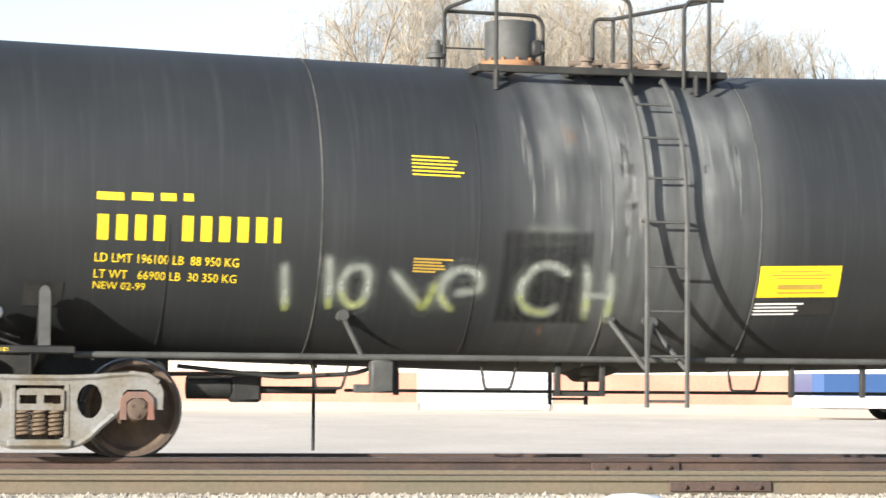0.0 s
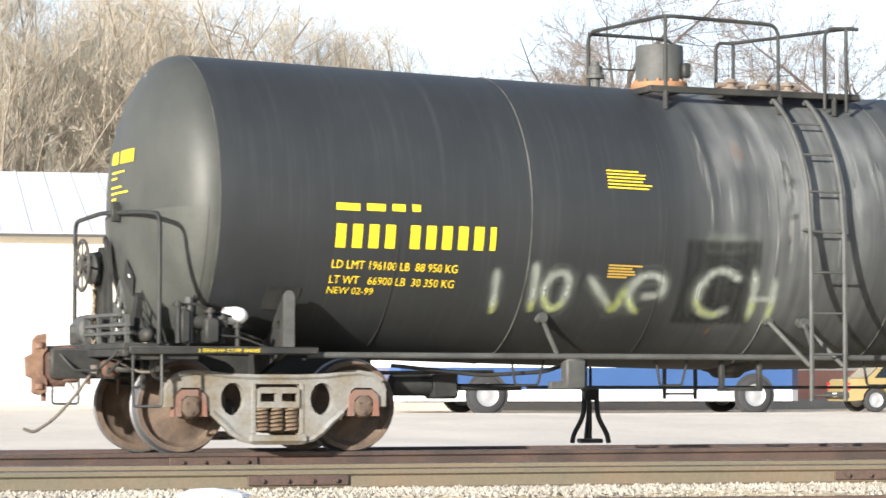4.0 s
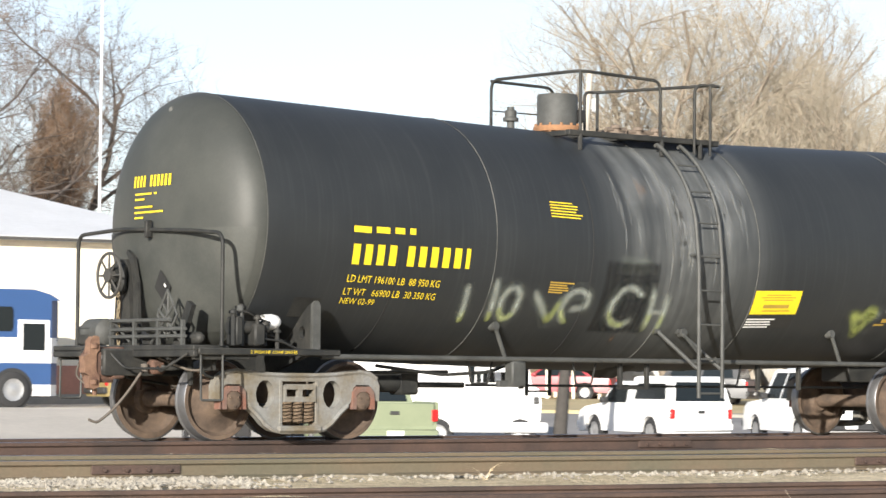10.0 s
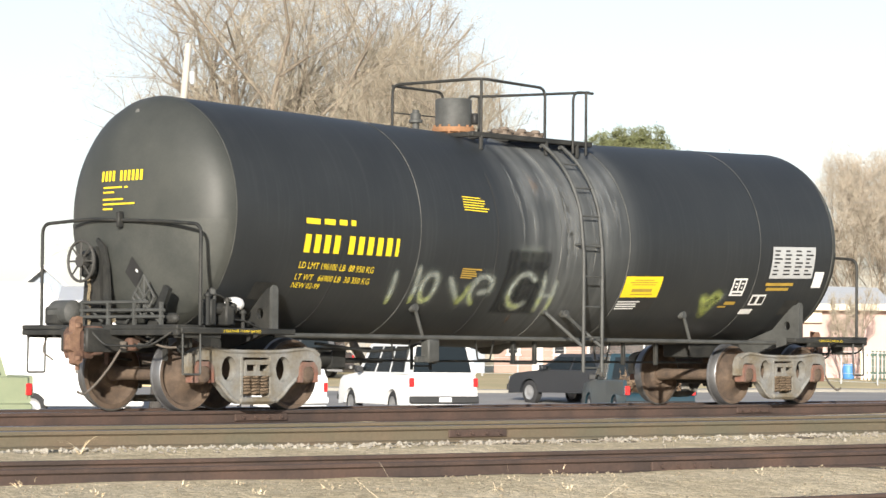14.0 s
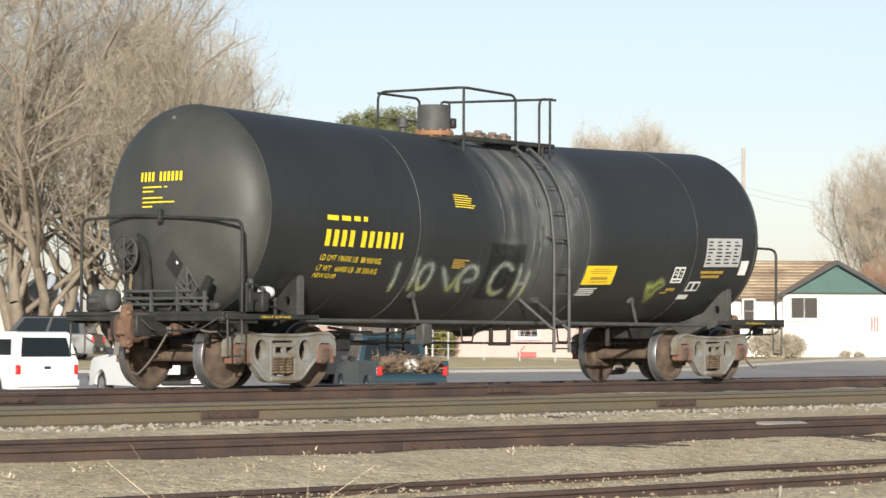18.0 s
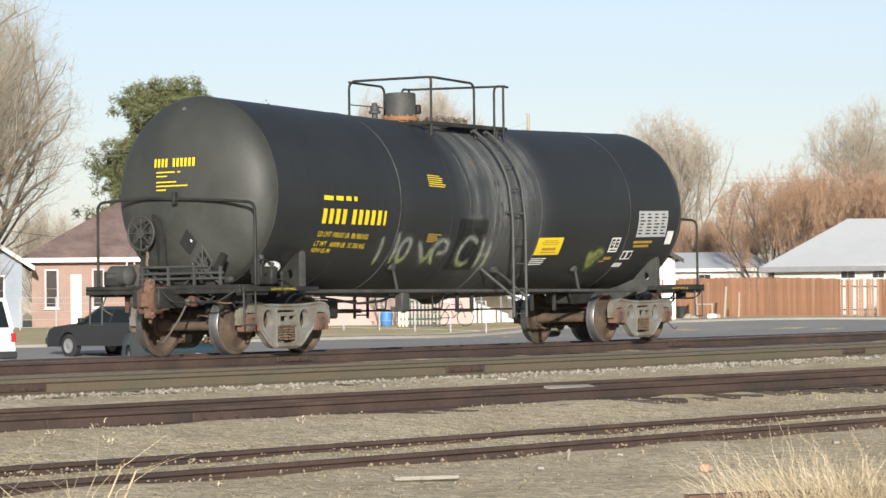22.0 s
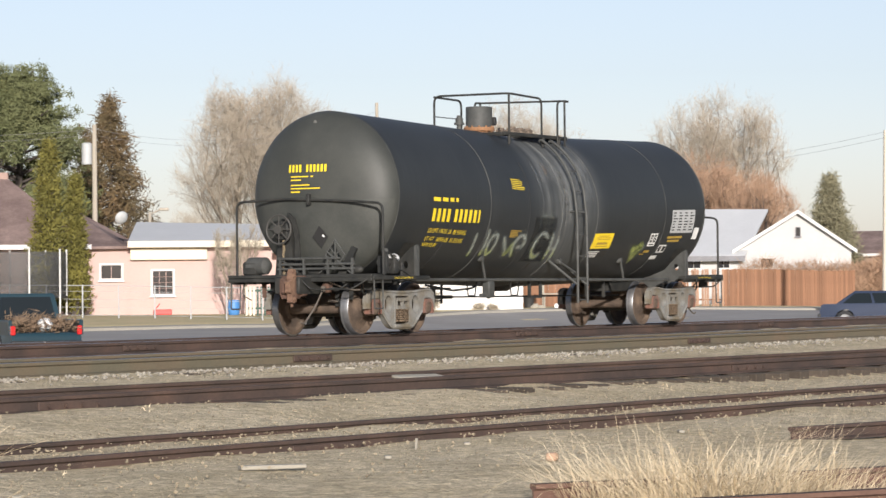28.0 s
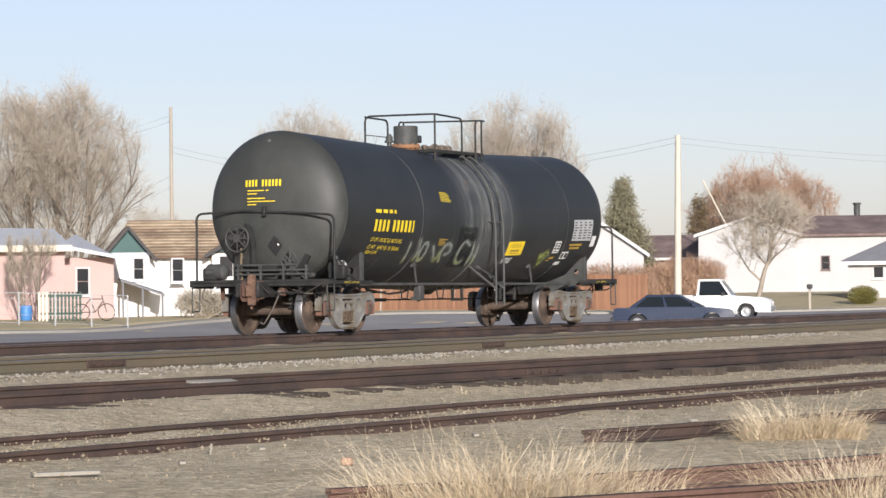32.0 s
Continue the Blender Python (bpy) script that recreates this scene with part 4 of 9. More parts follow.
RAILS = (
    [(4.23, 0.71, 3.76), (4.23, 0.71, 4.545), (4.36, -0.88, 4.545), (5.73, -0.85, 4.515), (5.73, -0.85, 3.60)],
    [(4.36, -0.88, 4.54), (4.36, -0.88, 3.60)],
    [(4.23, 0.71, 4.53), (5.28, 0.71, 4.515), (5.28, 0.71, 3.78)],
    [(5.82, 0.71, 3.78), (5.82, 0.71, 4.51), (6.02, 0.71, 4.51), (6.58, -0.95, 4.515)],
    [(6.04, 0.71, 4.50), (6.04, 0.71, 3.78)],
    [(6.26, -0.92, 3.62), (6.26, -0.92, 4.505), (6.66, -0.95, 4.505)],
    [(6.51, -0.95, 4.50), (6.51, -0.95, 3.60)],
)
for pts in RAILS:
    bm = B()
    tube(bm, rounded(pts, 0.14, 5), 0.021, 8)
    part("guard_rail", bm, frame_black, deck, "black bent-pipe guard rail", smooth=60)
bm = B()
rod(bm, (4.23, 0.71, 4.15), (5.28, 0.71, 4.15), 0.009, 6)
part("chain", bm, frame_black, deck)
bm = B()
lathe(bm, [(3.93, 0.0), (3.93, 0.26), (4.32, 0.26), (4.335, 0.25), (4.335, 0.0)], 28, "z", Matrix.Translation((4.74, 0, 0)))
manway = part("manway_housing", bm, frame_grey, tank_car, "grey cylindrical valve housing on an orange rusty flange", smooth=40)
bm = B()
lathe(bm, [(3.70, 0.24), (3.86, 0.24), (3.86, 0.30), (3.90, 0.31), (3.93, 0.30), (3.93, 0.0)], 28, "z", Matrix.Translation((4.74, 0, 0)))
flange = part("flange", bm, orange_rust, tank_car, "orange rusty bolted flange")
for k in range(12):
    a = k * math.tau / 12
    bm = B()
    rod(bm, (4.74 + 0.275 * math.cos(a), 0.275 * math.sin(a), 3.80), (4.74 + 0.275 * math.cos(a), 0.275 * math.sin(a), 3.96), 0.018, 6)
    part("bolt", bm, orange_rust, flange)
bm = B()
box(bm, (4.90, -0.26, 3.98), (5.0, -0.16, 4.14), 0.02)
part("hatch_latch", bm, ink, manway)
valve_m = shade("dusty_brown_valve", (0.14, 0.11, 0.085), 0.8, 0.0, vary=0.3, grain=30, blotch=6, bump=0.2)
for x, y in ((5.42, -0.35), (5.62, 0.0), (5.85, -0.3), (6.02, 0.05), (6.15, -0.3)):
    bm = B()
    lathe(bm, [(3.72, 0.09), (3.84, 0.09), (3.84, 0.115), (3.88, 0.115), (3.88, 0.055), (3.92, 0.055), (3.93, 0.075), (3.97, 0.06), (3.98, 0)], 12, "z", Matrix.Translation((x, y, 0)))
    vb = part("valve", bm, valve_m, tank_car, "dusty brown valve")
    bm = B()
    rod(bm, (x - 0.17, y, 3.90), (x + 0.17, y, 3.92), 0.03, 8)
    part("valve_arm", bm, valve_m, vb)
bm = B()
lathe(bm, [(3.66, 0.05), (3.95, 0.05), (3.95, 0.10), (3.99, 0.10), (4.0, 0.075), (4.08, 0.075), (4.09, 0.05), (4.13, 0.045), (4.135, 0)], 12, "z", Matrix.Translation((3.97, 0, 0)))
part("relief_valve", bm, frame_grey, tank_car, "small grey relief valve")

# end platforms, couplers, handrails, hand brake
def car_end(end, rear):
    """end: x of the end deck's inner edge; rear: -1 at the rear, 1 ahead."""
    f = lambda d: end + rear * d
    bm = B()
    lo, hi = sorted((f(0.0), f(0.46)))
    box(bm, (lo, -1.50, 1.0), (hi, 1.50, 1.06), 0.01)
    lo, hi = sorted((f(0.40), f(0.46)))
    box(bm, (lo, -1.50, 0.93), (hi, 1.50, 1.0), 0.01)
    for y in (-1.42, -0.9, 0.9, 1.42):
        lo, hi = sorted((f(-0.3), f(0.42)))
        box(bm, (lo, y - 0.03, 0.90), (hi, y + 0.03, 1.0), 0.008)
    part("end_deck", bm, frame_black, tank_car, "black steel end platform")
    x = f(0.12)
    bm = B()
    tube(bm, rounded([(x, 1.53, 1.05), (x, 1.53, 2.36), (x - rear * 0.02, 0.6, 2.40), (x - rear * 0.02, -0.9, 2.33), (x, -1.53, 2.28), (x, -1.53, 1.05)], 0.14, 5), 0.023, 8)
    rail = part("end_handrail", bm, frame_black, tank_car, "black bent-pipe handrail across the end", smooth=60)
    for s in (-1, 1):
        bm = B()
        xs = f(0.36)
        tube(bm, rounded([(xs, s * 1.49, 1.0), (xs, s * 1.50, 0.46), (xs - rear * 0.28, s * 1.50, 0.46), (xs - rear * 0.28, s * 1.49, 1.0)], 0.03, 3), 0.014, 6)
        part("sill_step", bm, frame_grey, tank_car, "bent-bar step under the corner", smooth=60)
    bm = B()
    box(bm, (x - 0.04, -0.03, 2.28), (x + 0.04, 0.03, 2.48), 0.01)
    part("rail_bracket", bm, frame_black, rail)
    # coupler
    bm = B()
    lo, hi = sorted((f(0.30), f(0.80)))
    box(bm, (lo, -0.12, 0.72), (hi, 0.12, 0.94), 0.03)
    coup = part("coupler", bm, coupler_rust, tank_car, "rusty red-brown knuckle coupler", smooth=40)
    lo, hi = sorted((f(0.66), f(0.90)))
    bm = B()
    plate(bm, [(-0.20, 0.70), (-0.16, 0.64), (0.06, 0.64), (0.10, 0.72), (0.10, 0.96), (0.04, 1.02), (-0.15, 1.03), (-0.20, 0.97)], [], lo, hi, "x")
    part("coupler_head", bm, coupler_rust, coup, smooth=40)
    lo, hi = sorted((f(0.84), f(1.02)))
    bm = B()
    side = [(0.86, 0.60), (0.93, 0.56), (0.99, 0.58), (0.99, 0.72), (1.05, 0.75), (1.06, 0.93), (0.99, 0.96), (0.985, 1.10), (0.94, 1.15), (0.87, 1.15), (0.86, 1.0), (0.90, 0.96), (0.90, 0.76), (0.86, 0.72)]
    plate(bm, [(f(d), z) for d, z in side], [], -0.22, -0.11, "y")
    part("knuckle", bm, knuckle_rust, coup, "worn brighter rust knuckle", smooth=40)
    for z in (0.62, 1.02):
        bm = B()
        lathe(bm, [(0.0, 0.0), (0.0, 0.05), (0.05, 0.055), (0.06, 0.03), (0.06, 0.0)], 10, "z", Matrix.Translation((f(0.93), -0.20, z)))
        part("pin_boss", bm, knuckle_rust, coup, smooth=40)
    bm = B()
    box(bm, (min(lo, hi) + 0.06, -0.06, 0.72), (max(lo, hi) - 0.02, 0.06, 0.98), 0.03)
    part("guard_arm", bm, coupler_rust, coup, smooth=40)
    bm = B()
    rod(bm, (f(0.87), -0.13, 0.50), (f(0.87), -0.13, 1.16), 0.028, 8)
    part("knuckle_pin", bm, knuckle_rust, coup)
    # black slabs stand for the shade inside the coupler head's slots
    for z in (0.76, 0.88):
        lo2, hi2 = sorted((f(0.70), f(0.84)))
        bm = B()
        box(bm, (lo2, -0.225, z), (hi2, -0.205, z + 0.07), 0.01)
        part("coupler_slot", bm, ink, coup)
    bm = B()
    lo, hi = sorted((f(0.54), f(0.70)))
    box(bm, (lo, -0.24, 0.68), (hi, 0.24, 1.04), 0.02)
    part("striker", bm, coupler_rust, coup)
    bm = B()
    tube(bm, rounded([(f(0.24), -0.46, 0.88), (f(0.48), -0.52, 0.80), (f(0.66), -0.50, 0.54), (f(0.86), -0.47, 0.32), (f(1.06), -0.5, 0.20), (f(1.16), -0.5, 0.24)], 0.2, 4), 0.016, 8)
    lathe(bm, [(-0.05, 0.0), (-0.05, 0.04), (0.05, 0.045), (0.06, 0)], 8, "z", Matrix.Translation((f(0.46), -0.51, 0.80)))
    part("air_hose", bm, hose_m, tank_car, "hanging dusty brown brake hose", smooth=60)
    bm = B()
    tube(bm, rounded([(f(0.5), -1.45, 0.97), (f(0.62), -1.2, 0.80), (f(0.62), -0.35, 0.80), (f(0.75), -0.24, 0.98)], 0.1, 3), 0.014, 6)
    part("uncoupling_lever", bm, frame_black, tank_car, smooth=60)
    for pts, r in (([(f(-0.25), -0.60, 0.84), (f(0.20), -0.60, 0.80), (f(0.36), -0.45, 0.86)], 0.026), ([(f(0.05), -1.05, 0.99), (f(0.05), -1.05, 0.74), (f(-0.35), -0.95, 0.66)], 0.018),
                   ([(f(0.30), -0.95, 0.92), (f(0.40), -0.75, 0.76), (f(0.32), -0.55, 0.82)], 0.016), ([(f(-0.1), 0.50, 0.99), (f(0.1), 0.50, 0.70), (f(-0.4), 0.35, 0.62)], 0.018)):
        bm = B()
        tube(bm, rounded(pts, 0.08, 3), r, 6)
        part("end_pipe", bm, frame_black, tank_car, smooth=60)
    for y in (-1.20, -0.35, 0.75):
        bm = B()
        box(bm, (f(0.06) - 0.03, y - 0.10, 0.78), (f(0.06) + 0.03, y + 0.10, 0.99), 0.01)
        part("deck_bracket", bm, frame_black, tank_car)
    bm = B()
    box(bm, (f(0.30) - 0.09, -0.56, 0.74), (f(0.30) + 0.09, -0.42, 0.90), 0.03)
    part("angle_cock", bm, coupler_rust, tank_car, "rusty angle cock above the hose", smooth=40)
    return rail


rear_rail = car_end(-1.22, -1)
car_end(12.32, 1)
brake = B()
plate(brake, [(0.30, 1.06), (0.70, 1.06), (0.62, 1.95), (0.56, 2.05), (0.44, 2.05), (0.38, 1.95)], [], -1.36, -1.26, "x")
brake = part("hand_brake", brake, frame_black, tank_car, "black hand brake column with a spoked wheel")
bm = B()
box(bm, (-1.46, 0.36, 1.66), (-1.36, 0.64, 2.0), 0.04)
part("gear_box", bm, frame_black, brake)
bm = B()
rod(bm, (-1.40, 0.5, 1.66), (-1.40, 0.5, 1.06), 0.02, 6)
part("brake_chain", bm, wheel_brown, brake)
bm = B()
tube(bm, [Vector((-1.54, 0.50 + 0.255 * math.cos(k * math.tau / 24), 1.86 + 0.255 * math.sin(k * math.tau / 24))) for k in range(25)], 0.019, 6)
wheel_dark = shade("worn_dark_steel", (0.048, 0.046, 0.042), 0.6, vary=0.3, grain=40, blotch=3, bump=0.1)
brake_wheel = part("brake_wheel", bm, wheel_dark, brake, "worn dark spoked hand-brake wheel", smooth=50)
for k in range(8):
    a = k * math.tau / 8
    bm = B()
    rod(bm, (-1.54, 0.50 + 0.06 * math.cos(a), 1.86 + 0.06 * math.sin(a)), (-1.54, 0.50 + 0.24 * math.cos(a), 1.86 + 0.24 * math.sin(a)), 0.015, 6, 0.011)
    part("spoke", bm, wheel_dark, brake_wheel)
bm = B()
rod(bm, (-1.57, 0.50, 1.86), (-1.44, 0.50, 1.86), 0.08, 12)
part("hub", bm, wheel_dark, brake_wheel)
bm = B()
rod(bm, (-1.50, -1.05, 1.16), (-1.50, 0.55, 1.16), 0.022, 6)
rigging = part("end_barrier", bm, frame_grey, tank_car, "low grey bars along the end platform")
for z, y0, y1 in ((1.24, -1.05, 0.55), (1.34, -0.75, 0.55)):
    bm = B()
    rod(bm, (-1.50, y0, z), (-1.50, y1, z), 0.022, 6)
    part("bar", bm, frame_grey, rigging)
for y in (-1.0, -0.5, 0.0, 0.5):
    bm = B()
    box(bm, (-1.52, y - 0.02, 1.06), (-1.48, y + 0.02, 1.34))
    part("upright", bm, frame_grey, rigging)
bm = B()
plate(bm, [(-0.62, 1.06), (-0.92, 1.55), (-1.02, 1.50), (-0.80, 1.06)], [], -1.40, -1.34, "x")
part("end_bracket", bm, frame_black, tank_car)
bm = B()
tube(bm, [(-1.46, -0.62 + 0.20 * math.cos(a), 1.40 + 0.27 * math.sin(a)) for a in [k * math.tau / 4 for k in range(5)]], 0.018, 6)
holder = part("placard_holder", bm, frame_grey, tank_car, "empty grey diamond placard holder")
for a, b in (((-0.62, 1.14), (-0.62, 1.64)), ((-0.72, 1.28), (-0.52, 1.52))):
    bm = B()
    rod(bm, (-1.455, a[0], a[1]), (-1.455, b[0], b[1]), 0.012, 6)
    part("holder_bar", bm, frame_grey, holder)
for y0, rr in ((0.85, 0.155), (-1.10, 0.07)):
    bm = B()
    lathe(bm, [(y0, 0.0), (y0 + 0.02, rr * 0.6), (y0 + 0.08, rr), (y0 + 0.42, rr), (y0 + 0.48, rr * 0.6), (y0 + 0.5, 0.0)], 20, "y", Matrix.Translation((-1.30, 0, 1.07 + rr)))
    part("air_reservoir", bm, frame_grey if rr > 0.1 else frame_black, tank_car, "black brake air reservoir", smooth=40)
bm = B()
box(bm, (-1.45, 1.05, 1.06), (-1.2, 1.35, 1.30), 0.03)
part("tool_box", bm, frame_black, tank_car)
bm = B()
rod(bm, (-1.12, -1.33, 1.26), (-0.62, -1.33, 1.26), 0.075, 14)
valve = part("brake_valve", bm, frame_black, tank_car, "black brake valve with short pipes", smooth=40)
for lo, hi in (((-1.1, -1.45, 1.06), (-1.0, -1.25, 1.38)), ((-0.86, -1.47, 1.06), (-0.72, -1.25, 1.30))):
    bm = B()
    box(bm, lo, hi, 0.02)
    part("valve_block", bm, frame_black, valve)
bm = B()
rod(bm, (-1.0, -1.38, 1.06), (-1.0, -1.38, 1.5), 0.04, 8)
part("valve_pipe", bm, frame_grey, valve)
bm = B()
lathe(bm, [(-0.60, 0.08), (-0.48, 0.09), (-0.41, 0.075), (-0.37, 0.04), (-0.36, 0.0)], 20, "x", Matrix.Translation((0, -1.22, 1.33)))
part("tank_end_cap", bm, bright_white, tank_car, "white-painted rounded end cap", smooth=60)

# chain links, bell crank, valve stack, levers and pipes of the rear platform
chain_m = shade("dusty_tan_chain", (0.20, 0.16, 0.10), 0.8, 0.0, vary=0.35, grain=30, blotch=6, bump=0.2)
link_bm = B()
tube(link_bm, [(0.0, 0.016 * math.cos(k * math.tau / 8), 0.030 * math.sin(k * math.tau / 8)) for k in range(9)], 0.008, 5)
link_mesh = mesh_of("chain_link", link_bm, chain_m, 60)
for k in range(15):
    o = new("chain_link", link_mesh)
    o.parent = brake
    o.matrix_basis = pose(-1.43, 0.47 + 0.012 * math.sin(k * 1.3), 1.68 - 0.044 * k, 0, 0, 90 * (k % 2))
bm = B()
plate(bm, [(0.16, 1.06), (0.30, 1.06), (0.30, 1.70), (0.36, 1.98), (0.46, 2.12), (0.44, 2.16), (0.30, 2.06), (0.22, 1.80)], [], -1.34, -1.30, "x")
part("bell_crank", bm, frame_black, brake, "black curved crank plate")
bm = B()
rod(bm, (-1.50, 0.50, 1.86), (-1.40, 0.50, 1.86), 0.10, 14)
part("gear_disc", bm, frame_black, brake)
for x, y, z0, z1, r in ((-1.12, -1.42, 1.06, 1.46, 0.028), (-0.94, -1.30, 1.06, 1.52, 0.035), (-0.80, -1.42, 1.06, 1.40, 0.024), (-0.66, -1.36, 1.06, 1.34, 0.030), (-0.52, -1.40, 1.02, 1.26, 0.024)):
    bm = B()
    rod(bm, (x, y, z0), (x, y, z1), r, 8)
    rod(bm, (x, y, z1 - 0.05), (x, y, z1 - 0.02), r * 1.9, 10)
    part("valve_stub", bm, frame_black, valve)
for pts in ([(-1.12, -1.40, 1.42), (-0.95, -1.42, 1.44), (-0.75, -1.36, 1.36), (-0.45, -1.26, 1.30)], [(-0.94, -1.30, 1.20), (-0.60, -1.20, 1.22), (-0.20, -1.15, 1.10)], [(-0.80, -1.42, 1.14), (-0.5, -1.42, 1.12), (-0.2, -1.38, 1.02)]):
    bm = B()
    tube(bm, rounded(pts, 0.08, 3), 0.014, 6)
    part("valve_pipe", bm, frame_black, valve, smooth=60)
for y0, y1, za, zb in ((-0.95, -0.45, 1.08, 1.46), (-0.30, -0.75, 1.08, 1.50), (0.15, 0.55, 1.10, 1.36)):
    bm = B()
    rod(bm, (-1.47, y0, za), (-1.47, y1, zb), 0.016, 6)
    part("brace", bm, frame_grey, rigging)
for x, y, z0, z1 in ((-1.30, -0.85, 0.62, 1.0), (-1.18, 0.40, 0.56, 1.0), (-1.05, -0.40, 0.50, 0.98), (-1.34, 0.95, 0.66, 1.0)):
    bm = B()
    plate(bm, [(y - 0.035, z0), (y + 0.035, z0), (y + 0.05, z1), (y - 0.05, z1)], [], x - 0.012, x + 0.012, "x")
    part("brake_lever", bm, coupler_rust if y > 0 else frame_black, tank_car)
for pts, r in (([(-1.40, 1.30, 0.98), (-1.46, 1.36, 0.72), (-1.44, 1.16, 0.62)], 0.012), ([(-1.5, -0.52, 0.92), (-1.34, -0.9, 0.78), (-1.1, -1.1, 0.80)], 0.016), ([(-1.2, -0.3, 0.60), (-0.9, -0.5, 0.56), (-0.55, -0.55, 0.58)], 0.022)):
    bm = B()
    tube(bm, rounded(pts, 0.08, 3), r, 6)
    part("end_pipe", bm, hose_m, tank_car, smooth=60)
bm = B()
box(bm, (-1.42, -0.30, 1.06), (-1.26, -0.02, 1.16), 0.02)
part("deck_box", bm, frame_black, tank_car)

# underside: brake cylinder, rods, outlet
bm = B()
box(bm, (1.86, -0.52, 0.52), (2.16, -0.28, 0.82), 0.03)
rod(bm, (1.45, -0.42, 0.66), (1.86, -0.42, 0.66), 0.11, 14)
cyl = part("brake_cylinder", bm, frame_black, tank_car, "black brake cylinder under the tank", smooth=40)
bm = B()
rod(bm, (2.16, -0.42, 0.64), (2.9, -0.42, 0.64), 0.035, 10)
part("push_rod", bm, frame_black, cyl)
bm = B()
rod(bm, (0.9, -0.62, 0.78), (2.5, -0.62, 0.80), 0.02, 8)
part("brake_rod", bm, frame_black, tank_car, "thin brake rod")
bm = B()
tube(bm, rounded([(1.3, -0.8, 0.86), (2.3, -0.8, 0.76), (3.0, -0.8, 0.80), (3.3, -0.8, 0.90)], 0.1, 3), 0.022, 8)
part("brake_pipe", bm, frame_black, tank_car, "bent brake pipe", smooth=60)
bm = B()
rod(bm, (3.0, -0.35, 0.64), (10.0, -0.35, 0.64), 0.016, 8)
part("brake_rod", bm, frame_black, tank_car, "long thin brake rod")
for x in (3.35, 4.95, 5.4, 7.35, 8.1):
    bm = B()
    box(bm, (x, -0.98, 0.60), (x + 0.05, -0.92, 0.95), 0.006)
    part("hanger", bm, frame_black, tank_car)
for x in (2.55, 4.2, 6.7):
    bm = B()
    tube(bm, rounded([(x, -0.95, 0.95), (x + 0.05, -0.95, 0.66), (x + 0.30, -0.95, 0.66), (x + 0.38, -0.95, 0.95)], 0.03, 2), 0.014, 6)
    part("hanger", bm, frame_black, tank_car, smooth=60)
bm = B()
box(bm, (4.93, -0.96, 0.60), (5.45, -0.93, 0.64))
part("hanger_bar", bm, frame_black, tank_car)
bm = B()
box(bm, (3.10, -1.12, 0.62), (3.32, -0.96, 0.93), 0.02)
box(bm, (2.95, -1.05, 0.62), (3.12, -0.98, 0.70), 0.01)
part("bracket_box", bm, frame_grey, tank_car)
bm = B()
lathe(bm, [(0.95, 0.55), (0.87, 0.42), (0.80, 0.20), (0.76, 0.16), (0.74, 0.12), (0.74, 0)], 20, "z", Matrix.Translation((5.55, 0, 0)))
part("bottom_outlet", bm, frame_black, tank_car, smooth=40)

# ---- trucks and wheelsets ----
HALF_OUT = [(1.13, 0.45), (1.135, 0.62), (1.09, 0.72), (0.99, 0.78), (0.84, 0.80), (0.66, 0.785), (0.50, 0.765), (0.22, 0.755)]
HALF_LOW = [(0.24, 0.088), (0.36, 0.115), (0.46, 0.18), (0.56, 0.28), (0.68, 0.38), (0.74, 0.46), (0.76, 0.60), (0.80, 0.635), (0.98, 0.635), (1.02, 0.60), (1.04, 0.45)]
SIDE_OUT = HALF_OUT + [(-x, z) for x, z in reversed(HALF_OUT)] + [(-x, z) for x, z in reversed(HALF_LOW)] + HALF_LOW


